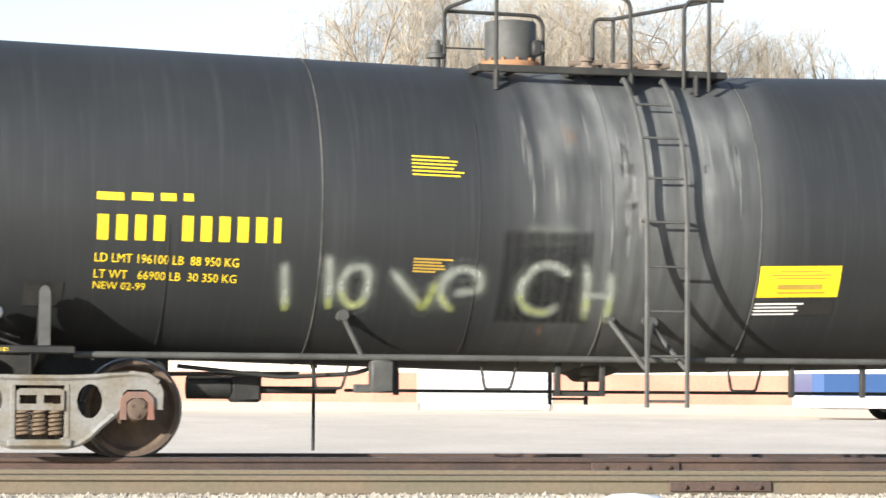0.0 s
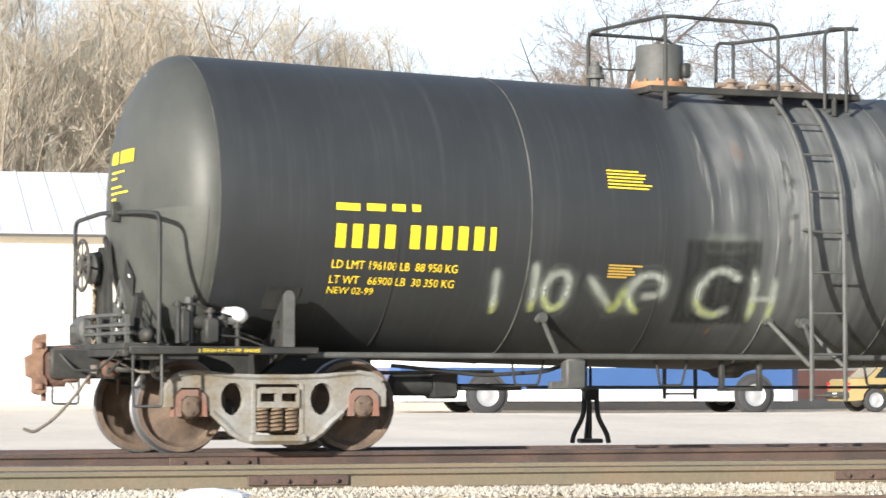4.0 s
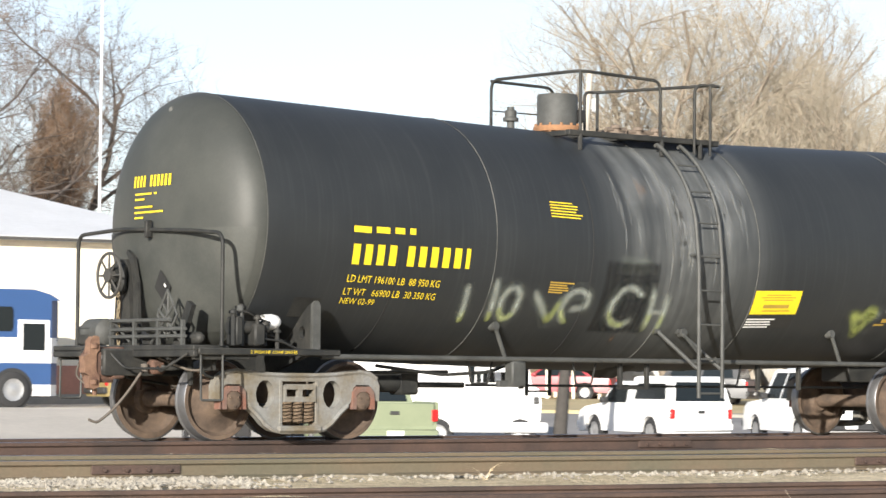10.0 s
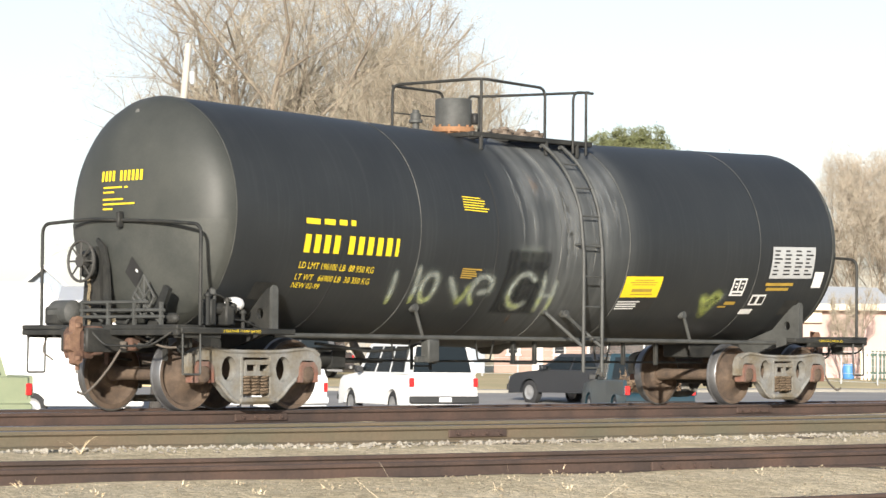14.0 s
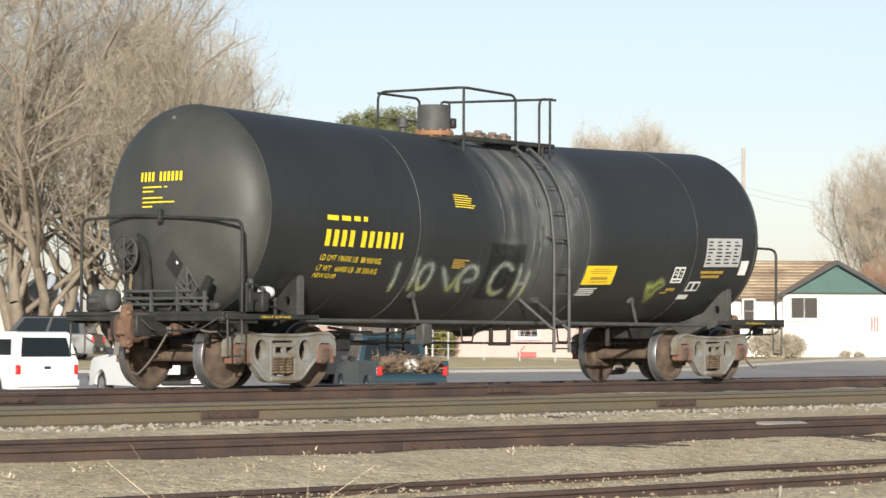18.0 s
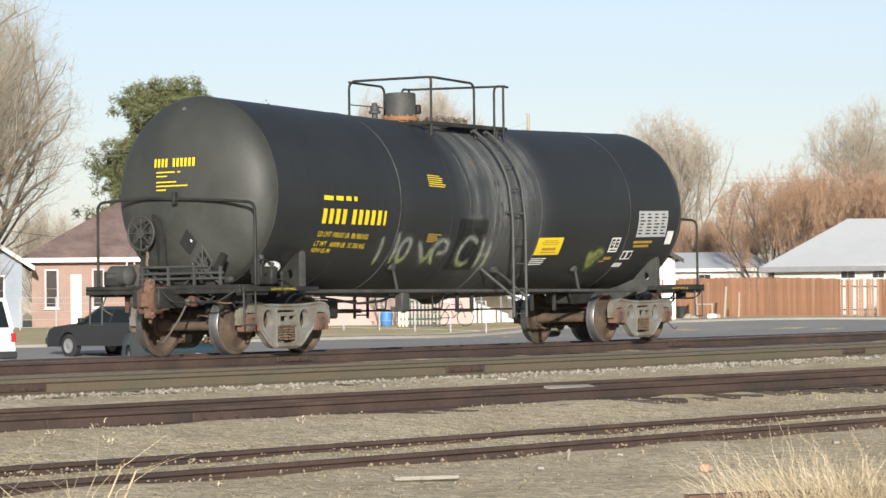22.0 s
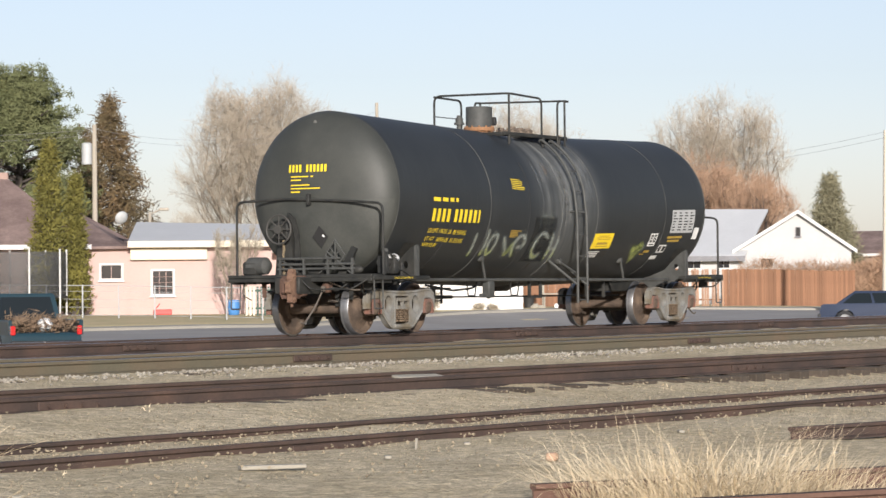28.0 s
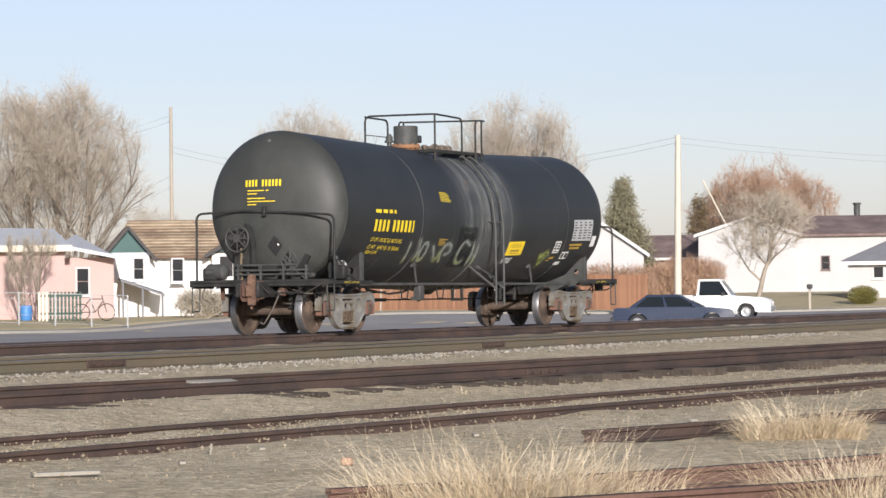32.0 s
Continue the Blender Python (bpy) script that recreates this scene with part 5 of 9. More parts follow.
def truck_meshes():
    out = {}
    bm = B()
    plate(bm, SIDE_OUT, [oval(-0.46, 0.525, 0.125, 0.16), oval(0.46, 0.525, 0.125, 0.16), [(-0.22, 0.17), (0.22, 0.17), (0.23, 0.67), (-0.23, 0.67)]], -1.09, -0.97, "y")
    # cast rims along the top and under the belly
    tube(bm, [(x, -1.085, z - 0.015) for x, z in HALF_OUT[2:] + [(-x, z) for x, z in reversed(HALF_OUT[2:])]], 0.028, 6)
    tube(bm, [(x, -1.085, z + 0.02) for x, z in [(-x, z) for x, z in reversed(HALF_LOW[:5])] + HALF_LOW[:5]], 0.03, 6)
    box(bm, (-0.30, -1.14, 0.10), (0.30, -0.92, 0.172), 0.02)
    box(bm, (-0.27, -1.098, 0.19), (-0.225, -0.95, 0.68), 0.006)
    box(bm, (0.225, -1.098, 0.19), (0.27, -0.95, 0.68), 0.006)
    out["side_frame"] = mesh_of("side_frame", bm, truck_grey, 35)
    bm = B()
    pts = []
    for k in range(6 * 9 + 1):
        a = k * math.tau / 9
        pts.append((0.062 * math.cos(a), 0.062 * math.sin(a), 0.03 + 0.235 * k / (6 * 9)))
    tube(bm, pts, 0.018, 5)
    out["spring"] = mesh_of("spring", bm, spring_rust, 60)
    bm = B()
    plate(bm, [(-0.215, 0.44), (0.215, 0.44), (0.215, 0.62), (0.18, 0.64), (-0.18, 0.64), (-0.215, 0.62)], [[(-0.19, 0.50), (-0.03, 0.50), (-0.03, 0.58), (-0.19, 0.58)], [(0.03, 0.50), (0.19, 0.50), (0.19, 0.58), (0.03, 0.58)]], -1.12, -1.07, "y")
    out["bolster_end"] = mesh_of("bolster_end", bm, truck_grey, 35)
    bm = B()
    lathe(bm, [(-1.125, 0.0), (-1.125, 0.055), (-1.11, 0.10), (-1.06, 0.125), (-0.90, 0.13), (-0.90, 0.0)], 20, "y")
    for k in range(3):
        a = k * math.tau / 3 + 0.5
        rod(bm, (0.06 * math.cos(a), -1.135, 0.06 * math.sin(a)), (0.06 * math.cos(a), -1.11, 0.06 * math.sin(a)), 0.018, 6)
    out["bearing"] = mesh_of("bearing", bm, wheel_brown, 40)
    bm = B()
    plate(bm, [(-0.16, -0.10), (-0.15, 0.10), (-0.09, 0.16), (0.09, 0.16), (0.15, 0.10), (0.16, -0.10), (0.10, -0.10), (0.10, 0.06), (0.05, 0.10), (-0.05, 0.10), (-0.10, 0.06), (-0.10, -0.10)], [], -1.12, -0.95, "y")
    out["bearing_adapter"] = mesh_of("bearing_adapter", bm, red_rust, 35)
    bm = B()
    box(bm, (-0.22, -0.95, 0.42), (0.22, 0.95, 0.70), 0.03)
    box(bm, (-0.4, -0.2, 0.62), (0.4, 0.2, 0.76), 0.03)
    out["truck"] = mesh_of("truck", bm, wheel_brown, 35)
    bm = B()
    for s in (-1, 1):
        rod(bm, (s * 0.42, -0.75, 0.36), (s * 0.42, 0.75, 0.36), 0.05, 8)
        for y in (-0.72, 0.72):
            box(bm, (s * 0.42 - 0.06, y - 0.06, 0.26), (s * 0.42 + 0.06, y + 0.06, 0.52), 0.02)
    out["brake_beam"] = mesh_of("brake_beam", bm, frame_black, 35)
    return out


TM = truck_meshes()


def child(name, key, parent, m):
    ob = new(name, TM[key])
    ob.parent = parent
    ob.matrix_basis = m
    return ob


def build_truck(x):
    t = child("truck", "truck", tank_car, pose(x, 0, 0))
    t["label"] = "four-wheel truck with dusty pale side frames and rusty springs"
    child("brake_beam", "brake_beam", t, Matrix())
    for s, turn in ((-1, 0), (1, 180)):
        child("side_frame", "side_frame", t, pose(0, 0, 0, 0, 0, turn))
        child("bolster_end", "bolster_end", t, pose(0, 0, 0, 0, 0, turn))
        for a in (-0.15, 0.0, 0.15):
            for b in (-1.05, -0.93):
                child("spring", "spring", t, pose(a, s * -b * -1 if s > 0 else b, 0.175))
        for a in (-0.889, 0.889):
            child("bearing", "bearing", t, pose(a, 0, 0.457, 0, 0, turn))
            child("bearing_adapter", "bearing_adapter", t, pose(a, 0, 0.457, 0, 0, turn))


build_truck(0.0)
build_truck(11.1)


def wheel_mesh():
    bm = B()
    # from the outer face inward: rim, tread, flange, plate
    prof = [(-0.815, 0.0), (-0.815, 0.13), (-0.80, 0.16), (-0.745, 0.22), (-0.73, 0.36), (-0.775, 0.395), (-0.795, 0.40), (-0.795, 0.444), (-0.785, 0.452), (-0.70, 0.459), (-0.675, 0.466),
            (-0.668, 0.482), (-0.655, 0.484), (-0.645, 0.46), (-0.645, 0.40), (-0.67, 0.38), (-0.70, 0.33), (-0.69, 0.18), (-0.64, 0.14), (-0.64, 0.0)]
    lathe(bm, prof, 48, "y")
    bm.faces.ensure_lookup_table()
    for f in bm.faces:
        r = max(math.hypot(v.co.x, v.co.z) for v in f.verts)
        lowest = min(math.hypot(v.co.x, v.co.z) for v in f.verts)
        f.material_index = 1 if lowest > 0.442 else 0
    return mesh_of("wheel", bm, [wheel_brown, wheel_steel], 40)


WHEEL = wheel_mesh()
bm = B()
lathe(bm, [(-0.95, 0.0), (-0.95, 0.075), (-0.84, 0.08), (-0.62, 0.10), (-0.4, 0.085), (0.4, 0.085), (0.62, 0.10), (0.84, 0.08), (0.95, 0.075), (0.95, 0.0)], 20, "y")
AXLE = mesh_of("wheelset", bm, wheel_brown, 40)
wheelsets = []
for x in (-0.889, 0.889, 11.1 - 0.889, 11.1 + 0.889):
    w = new("wheelset", AXLE)
    w.parent = tank_car
    w["label"] = "rust-brown wheelset with worn bright treads"
    w.matrix_basis = pose(x, 0, 0.457)
    for turn in (0, 180):
        k = new("wheel", WHEEL)
        k.parent = w
        k.matrix_basis = pose(0, 0, 0, 0, 0, turn)
    wheelsets.append((w, x))

# ---- buildings ----
cream_wall = shade("cream_render", (0.72, 0.66, 0.54), 0.9, vary=0.08, grain=8, blotch=0.6, bump=0.15)
white_wall = shade("white_siding", (0.49, 0.485, 0.475), 0.8, vary=0.06, grain=6, blotch=0.8, bump=0.1)
pink_wall = shade("pink_render", (0.51, 0.37, 0.335), 0.9, vary=0.08, grain=10, blotch=0.8, bump=0.15)
# pink brick toned down to hold the shade of the trees before it
brick_wall = shade("shade_dimmed_pink_brick", (0.32, 0.225, 0.19), 0.9, vary=0.18, grain=14, blotch=1.2, bump=0.2)
blue_wall = shade("blue_grey_siding", (0.30, 0.34, 0.40), 0.8, vary=0.1, grain=8, blotch=1, bump=0.1)
green_wall = shade("dark_green_boards", (0.055, 0.11, 0.10), 0.7, vary=0.15, grain=10, blotch=1.5, bump=0.1)
band_red = shade("brick_red_base", (0.42, 0.21, 0.15), 0.9, vary=0.2, grain=12, blotch=0.8, bump=0.2)
dark_eave = shade("dark_eave_metal", (0.05, 0.048, 0.045), 0.7, vary=0.2, grain=20, blotch=3, bump=0)
metal_roof = shade("pale_metal_roof", (0.66, 0.665, 0.67), 0.5, 0.1, vary=0.08, grain=5, blotch=0.5, bump=0.05)
white_roof = shade("white_roof", (0.52, 0.53, 0.54), 0.6, vary=0.06, grain=6, blotch=0.6, bump=0.1)
tan_roof = shade("tan_shingles", (0.20, 0.125, 0.085), 0.9, vary=0.35, grain=5, blotch=1.5, bump=0.4, stretch=(0.4, 0.4, 5), tint=(0.13, 0.085, 0.06))
# strong dark and pale blotches put dappled tree shadow into the shingle colour
brown_roof = shade("shadow_dappled_brown_shingles", (0.15, 0.105, 0.095), 0.9, vary=0.35, grain=8, blotch=0.7, bump=0.4, tint=(0.26, 0.19, 0.17))
grey_roof = shade("grey_shingles", (0.20, 0.20, 0.21), 0.9, vary=0.2, grain=8, blotch=0.8, bump=0.3)
trim_white = shade("white_trim", (0.62, 0.61, 0.59), 0.6, vary=0.05, grain=10, blotch=2, bump=0)
cream_trim = shade("cream_trim", (0.72, 0.64, 0.50), 0.7, vary=0.05, grain=10, blotch=2, bump=0)
dark_glass = glassy("dark_window_glass", (0.02, 0.022, 0.025), 0.12, 0.3)
fence_wood = shade("red_brown_fence_boards", (0.235, 0.122, 0.07), 0.85, vary=0.2, grain=12, blotch=2, bump=0.2, stretch=(4, 4, 0.5), spread=0.18)
fence_pale = shade("faded_fence_boards", (0.33, 0.20, 0.13), 0.85, vary=0.2, grain=12, blotch=2, bump=0.2, stretch=(4, 4, 0.5), spread=0.15)


class Front:
    """A wall's face, from the bearing az at the distance r, turned by turn degrees from square-on."""

    def __init__(self, az, r, turn=0.0):
        self.o = polar(az, r)
        a = radians(-az + turn)
        self.u, self.back = Vector((math.cos(a), math.sin(a), 0)), Vector((-math.sin(a), math.cos(a), 0))
        self.m = Matrix.Translation(self.o) @ Matrix.Rotation(a, 4, "Z")

    def s(self, az):
        """How far along the wall the bearing az meets it."""
        d = polar(az, 1.0)
        k = self.o.dot(self.back) / d.dot(self.back)
        return (d * k - self.o).dot(self.u)

    def z(self, az, el, depth=0.0):
        """The height seen at the elevation el, depth metres behind the face."""
        d = polar(az, 1.0)
        k = (self.o.dot(self.back) + depth) / d.dot(self.back)
        return EYE.z + k * math.tan(radians(el))


def slab(bm, a, b, c, d, thick):
    """A roof slope: corners in order, thickened downward."""
    top = [Vector(p) for p in (a, b, c, d)]
    low = [p - Vector((0, 0, thick)) for p in top]
    t, l = [bm.verts.new(p) for p in top], [bm.verts.new(p) for p in low]
    bm.faces.new(t)
    bm.faces.new(l[::-1])
    for i in range(4):
        j = (i + 1) % 4
        bm.faces.new((t[i], l[i], l[j], t[j]))


def window(parent, s0, s1, z0, z1, y=-0.02, bars_x=1, bars_z=1, frame=None, name="window"):
    """A window let into a wall facing -y: frame, sill, panes."""
    fm = frame or trim_white
    w, h = s1 - s0, z1 - z0
    f = min(0.08, w * 0.1)
    bm = B()
    for lo, hi in (((s0, z0), (s0 + f, z1)), ((s1 - f, z0), (s1, z1)), ((s0 + f, z0), (s1 - f, z0 + f)), ((s0 + f, z1 - f), (s1 - f, z1))):
        box(bm, (lo[0], y - 0.05, lo[1]), (hi[0], y + 0.08, hi[1]))
    win = part(name, bm, fm, parent, "white-framed window")
    bm = B()
    box(bm, (s0 - 0.05, y - 0.12, z0 - 0.06), (s1 + 0.05, y + 0.02, z0 - 0.004))
    part("sill", bm, fm, win)
    nx, nz = bars_x + 1, bars_z + 1
    iw, ih = (w - 2 * f) / nx, (h - 2 * f) / nz
    for i in range(nx):
        for j in range(nz):
            bm = B()
            box(bm, (s0 + f + i * iw + 0.012, y - 0.025, z0 + f + j * ih + 0.012), (s0 + f + (i + 1) * iw - 0.012, y + 0.03, z0 + f + (j + 1) * ih - 0.012))
            part("pane", bm, dark_glass, win)
    bm = B()
    box(bm, (s0 + f, y + 0.031, z0 + f), (s1 - f, y + 0.06, z1 - f))
    part("sash", bm, fm, win)
    return win


def walls(parent, s0, s1, depth, z0, z1, mat, name="wall"):
    bm = B()
    box(bm, (s0, 0, z0), (s1, depth, z1))
    return part(name, bm, mat, parent)


# warehouse behind the bus
fr = Front(0.0, 79.0, -10.7)
wh = empty("warehouse", fr.m, "long cream warehouse with a red base and pale metal roof", "warehouse")
zb, ze = -0.3, 4.85
L = 46.9
walls(wh, -14, L, 22, 1.03, ze, cream_wall)
walls(wh, -14.02, L + 0.02, 22.02, zb, 1.03, band_red, "base_wall").location.y = -0.03
walls(wh, -14.05, L + 0.05, 22.05, zb, 0.18, pale_concrete, "plinth").location.y = -0.06
bm = B()
slab(bm, (-14.5, -0.5, ze), (L + 0.4, -0.5, ze), (L - 6.0, 8.5, 7.25), (-14.5, 8.5, 7.25), 0.12)
slab(bm, (-14.5, 22.5, ze), (-14.5, 8.5, 7.25), (L - 6.0, 8.5, 7.25), (L + 0.4, 22.5, ze), 0.12)
slab(bm, (L + 0.4, -0.5, ze), (L + 0.4, 22.5, ze), (L - 6.0, 8.52, 7.25), (L - 6.0, 8.5, 7.25), 0.12)
part("roof", bm, metal_roof, wh, "pale grey sheet-metal roof")
bm = B()
box(bm, (-14.5, -0.56, ze - 0.10), (L + 0.45, -0.5, ze - 0.02))
part("gutter", bm, dark_eave, wh, "thin dark eave line")
for i in range(70):
    bm = B()
    x = -14 + i * 0.85
    if x < L - 6.5:
        slab(bm, (x, -0.5, ze + 0.02), (x + 0.05, -0.5, ze + 0.02), (x + 0.05, 8.5, 7.27), (x, 8.5, 7.27), 0.02)
        part("roof_rib", bm, metal_roof, wh)
window(wh, fr.s(18.82), fr.s(19.85), fr.z(19, 0.58), fr.z(19, 1.50), 0.0, 1, 0)
window(wh, fr.s(31.3), fr.s(32.1), fr.z(31.7, 0.60), fr.z(31.7, 1.42), 0.0, 1, 0)
window(wh, fr.s(9.0), fr.s(9.9), 1.6, 2.7, 0.0, 1, 0)
s0, s1 = fr.s(13.35), fr.s(16.06)
bm = B()
box(bm, (s0 - 0.1, -0.06, zb + 0.28), (s1 + 0.1, -0.035, zb + 3.24))
door = part("roller_door", bm, white_wall, wh, "white sectional roller door")
for k in range(7):
    bm = B()
    box(bm, (s0, -0.10, zb + 0.28 + 0.42 * k), (s1, -0.062, zb + 0.28 + 0.42 * k + 0.40), 0.01)
    part("panel", bm, white_wall, door)
bm = B()
rod(bm, (fr.s(17.05), 9, 7.0), (fr.s(17.05), 9, 8.0), 0.15, 8)
part("flue", bm, grey_roof, wh)


def hip_house(name, label, fr, s0, s1, depth, z0, ze, ridge, rs0, rs1, wall_m, roof_m, over=0.45, fascia=None):
    """A house with a hipped roof whose ridge runs from rs0 to rs1 along the wall."""
    h = empty(name, fr.m, label, "house", "houses along the street")
    walls(h, s0, s1, depth, z0, ze, wall_m)
    bm = B()
    a, b, mid = s0 - over, s1 + over, depth / 2
    slab(bm, (a, -over, ze), (b, -over, ze), (rs1, mid, ridge), (rs0, mid, ridge), 0.1)
    slab(bm, (b, depth + over, ze), (a, depth + over, ze), (rs0, mid, ridge), (rs1, mid, ridge), 0.1)
    slab(bm, (a, depth + over, ze), (a, -over, ze), (rs0, mid, ridge), (rs0, mid + 0.01, ridge), 0.1)
    slab(bm, (b, -over, ze), (b, depth + over, ze), (rs1, mid + 0.01, ridge), (rs1, mid, ridge), 0.1)
    part("roof", bm, roof_m, h)
    bm = B()
    box(bm, (a, -over - 0.03, ze - 0.2), (b, -over, ze - 0.01))
    part("fascia", bm, fascia or trim_white, h)
    return h


def gable_front(name, label, fr, s0, s1, depth, z0, ze, apex, wall_m, gable_m, roof_m, over=0.5, at=None, barge=None):
    """A house or wing whose gable faces the front."""
    h = empty(name, fr.m, label, "house", "houses along the street") if at is None else at
    walls(h, s0, s1, depth, z0, ze, wall_m)
    mid = (s0 + s1) / 2 if not isinstance(apex, tuple) else apex[0]
    top = apex if not isinstance(apex, tuple) else apex[1]
    bm = B()
    plate(bm, [(s0, ze), (s1, ze), (mid, top)], [], 0.0, depth, "y")
    part("gable", bm, gable_m, h)
    bm = B()
    k0, k1 = (top - ze) / (mid - s0), (top - ze) / (s1 - mid)
    slab(bm, (s0 - over, -over, ze - over * k0 + 0.1), (mid, -over, top + 0.1), (mid, depth + over, top + 0.1), (s0 - over, depth + over, ze - over * k0 + 0.1), 0.1)
    slab(bm, (mid, -over, top + 0.1), (s1 + over, -over, ze - over * k1 + 0.1), (s1 + over, depth + over, ze - over * k1 + 0.1), (mid, depth + over, top + 0.1), 0.1)
    part("roof", bm, roof_m, h)
    for a, b in (((s0 - over, ze - over * k0), (mid, top)), ((mid, top), (s1 + over, ze - over * k1))):
        bm = B()
        plate(bm, [(a[0], a[1] - 0.1), (b[0], b[1] - 0.1), (b[0], b[1] + 0.09), (a[0], a[1] + 0.09)], [], -over - 0.06, -over - 0.005, "y")
        part("bargeboard", bm, barge or trim_white, h)
    return h


# pink brick house with a brown hipped roof
fr = Front(50.0, 112.0, 0)
h = hip_house("brick_house", "pinkish brick house with a brown hipped shingle roof", fr, fr.s(47.75), fr.s(51.95), 9.0, -0.5, fr.z(50, 1.10), fr.z(50, 2.55, 4.5), fr.s(50.1), fr.s(50.4), brick_wall, brown_roof)
for a, b in ((49.0, 49.25), (48.02, 48.3), (50.9, 51.4)):
    window(h, fr.s(a), fr.s(b), fr.z(50, 0.05), fr.z(50, 0.86), 0.0, 0, 1)
bm = B()
box(bm, (fr.s(48.55), -0.06, -0.3), (fr.s(48.78), 0.0, fr.z(50, 0.75)), 0.02)
part("door", bm, trim_white, h, "white front door")
bm = B()
box(bm, (fr.s(50.28), 4.2, 4.6), (fr.s(50.50), 4.7, fr.z(50, 2.6, 4.5)), 0.02)
part("chimney", bm, brick_wall, h)

# pink garage with a white low roof
fr = Front(54.0, 113.0, 0)
g = empty("pink_outbuilding", fr.m, "pink rendered outbuilding with a low white roof", "house", "houses along the street")
walls(g, fr.s(51.6), fr.s(53.0), 7, -0.5, fr.z(53, 1.06), pink_wall)
walls(g, fr.s(53.0), fr.s(55.95), 8, -0.5, fr.z(54, 1.10), pink_wall).location.y = -0.25
walls(g, fr.s(55.95), fr.s(57.0), 7, -0.5, fr.z(56, 0.90), pink_wall).location.y = 1.2
bm = B()
s0, s1, ze = fr.s(52.95), fr.s(56.1), fr.z(54, 1.14)
slab(bm, (s0, -0.8, ze), (s1, -0.8, ze - 0.05), (s1 - 0.6, 4, fr.z(55, 1.50, 4)), (s0 + 0.3, 4, fr.z(54, 1.56, 4)), 0.15)
slab(bm, (s0, 9, ze), (s0 + 0.3, 4, fr.z(54, 1.56, 4)), (s1 - 0.6, 4, fr.z(55, 1.50, 4)), (s1, 9, ze), 0.15)
slab(bm, (s1, -0.8, ze - 0.05), (s1, 9, ze), (s1 - 0.6, 4.01, fr.z(55, 1.50, 4)), (s1 - 0.6, 4, fr.z(55, 1.50, 4)), 0.15)
part("roof", bm, white_roof, g, "white low-pitched roof")
bm = B()
slab(bm, (s1 - 0.5, 0.2, fr.z(56, 1.18)), (fr.s(57.25), 0.2, fr.z(57, 0.90)), (fr.s(57.0), 6, fr.z(57, 1.0, 6)), (fr.s(56.3), 6, fr.z(56.3, 1.38, 6)), 0.15)
part("porch_roof", bm, white_roof, g)
bm = B()
slab(bm, (fr.s(51.55), -0.4, fr.z(52, 1.05)), (s0, -0.4, fr.z(53, 1.06)), (s0, 4, fr.z(53, 1.2, 4)), (fr.s(51.9), 4, fr.z(52, 1.75, 4)), 0.12)
part("side_roof", bm, brown_roof, g)
bm = B()
box(bm, (s0, -0.9, ze - 0.24), (s1, -0.82, ze + 0.02))
part("fascia", bm, cream_trim, g)
bm = B()
box(bm, (fr.s(53.0), -0.5, ze - 0.75), (fr.s(54.6), -0.3, ze - 0.26), 0.02)
part("canopy_box", bm, cream_trim, g, "cream boxed awning over the window")
o = window(g, fr.s(53.42), fr.s(53.92), fr.z(54, 0.01), fr.z(54, 0.57), -0.28, 2, 3)
window(g, fr.s(52.35), fr.s(52.85), fr.z(52.5, 0.34), fr.z(52.5, 0.70), 0.0, 1, 0)
window(g, fr.s(56.2), fr.s(56.5), fr.z(56, 0.1), fr.z(56, 0.7), 1.18, 0, 1)
bm = B()
lathe(bm, [(0.0, 0.0), (0.03, 0.15), (0.10, 0.27), (0.13, 0.29), (0.115, 0.28), (0.05, 0.15), (0.02, 0.0)], 20, "y")
dish = part("satellite_dish", bm, pale_panel, g, "grey satellite dish on the roof", at=pose(fr.s(52.85), -0.5, fr.z(52.85, 1.62), 25, 0, 30))

# white house with a tan shingle roof and dark green gables
fr = Front(59.0, 118.0, 4)
t = empty("tan_roof_house", fr.m, "white house with tan shingle roof and dark green gables", "house", "houses along the street")
ze, zr = fr.z(59, 0.93), fr.z(59, 1.66, 3.5)
bright_wall = shade("fresh_white_siding", (0.74, 0.73, 0.70), 0.8, vary=0.06, grain=6, blotch=0.8, bump=0.1)
walls(t, fr.s(57.05), fr.s(61.15), 7, -0.4, ze, bright_wall)
main_walls = set(t.children)
bm = B()
slab(bm, (fr.s(56.95), -0.5, ze - 0.05), (fr.s(60.2), -0.5, ze - 0.05), (fr.s(60.2), 3.5, zr), (fr.s(57.35), 3.5, zr), 0.1)
slab(bm, (fr.s(56.95), 7.5, ze - 0.05), (fr.s(57.35), 3.5, zr), (fr.s(60.2), 3.5, zr), (fr.s(60.2), 7.5, ze - 0.05), 0.1)
roof = part("roof", bm, tan_roof, t, "tan shingle roof with paler streaks")
course_m = shade("tan_shingle_course", (0.42, 0.33, 0.22), 0.9, vary=0.35, grain=3, blotch=0.8, bump=0.3, tint=(0.22, 0.15, 0.10), spread=0.25)
for k in range(12):
    f = k / 12
    bm = B()
    s0, s1 = fr.s(56.95) + (fr.s(57.35) - fr.s(56.95)) * f, fr.s(60.2)
    y, z = -0.55 + 4.0 * f, ze - 0.05 + (zr - ze + 0.05) * f
    slab(bm, (s0, y, z + 0.06), (s1, y, z + 0.06), (s1, y + 0.17, z + 0.06 + 0.17 * (zr - ze) / 4), (s0, y + 0.17, z + 0.06 + 0.17 * (zr - ze) / 4), 0.05)
    part("shingle_course", bm, course_m, roof)
dark_trim = shade("dark_painted_trim", (0.045, 0.042, 0.04), 0.7, vary=0.2, grain=10, blotch=2, bump=0.1)
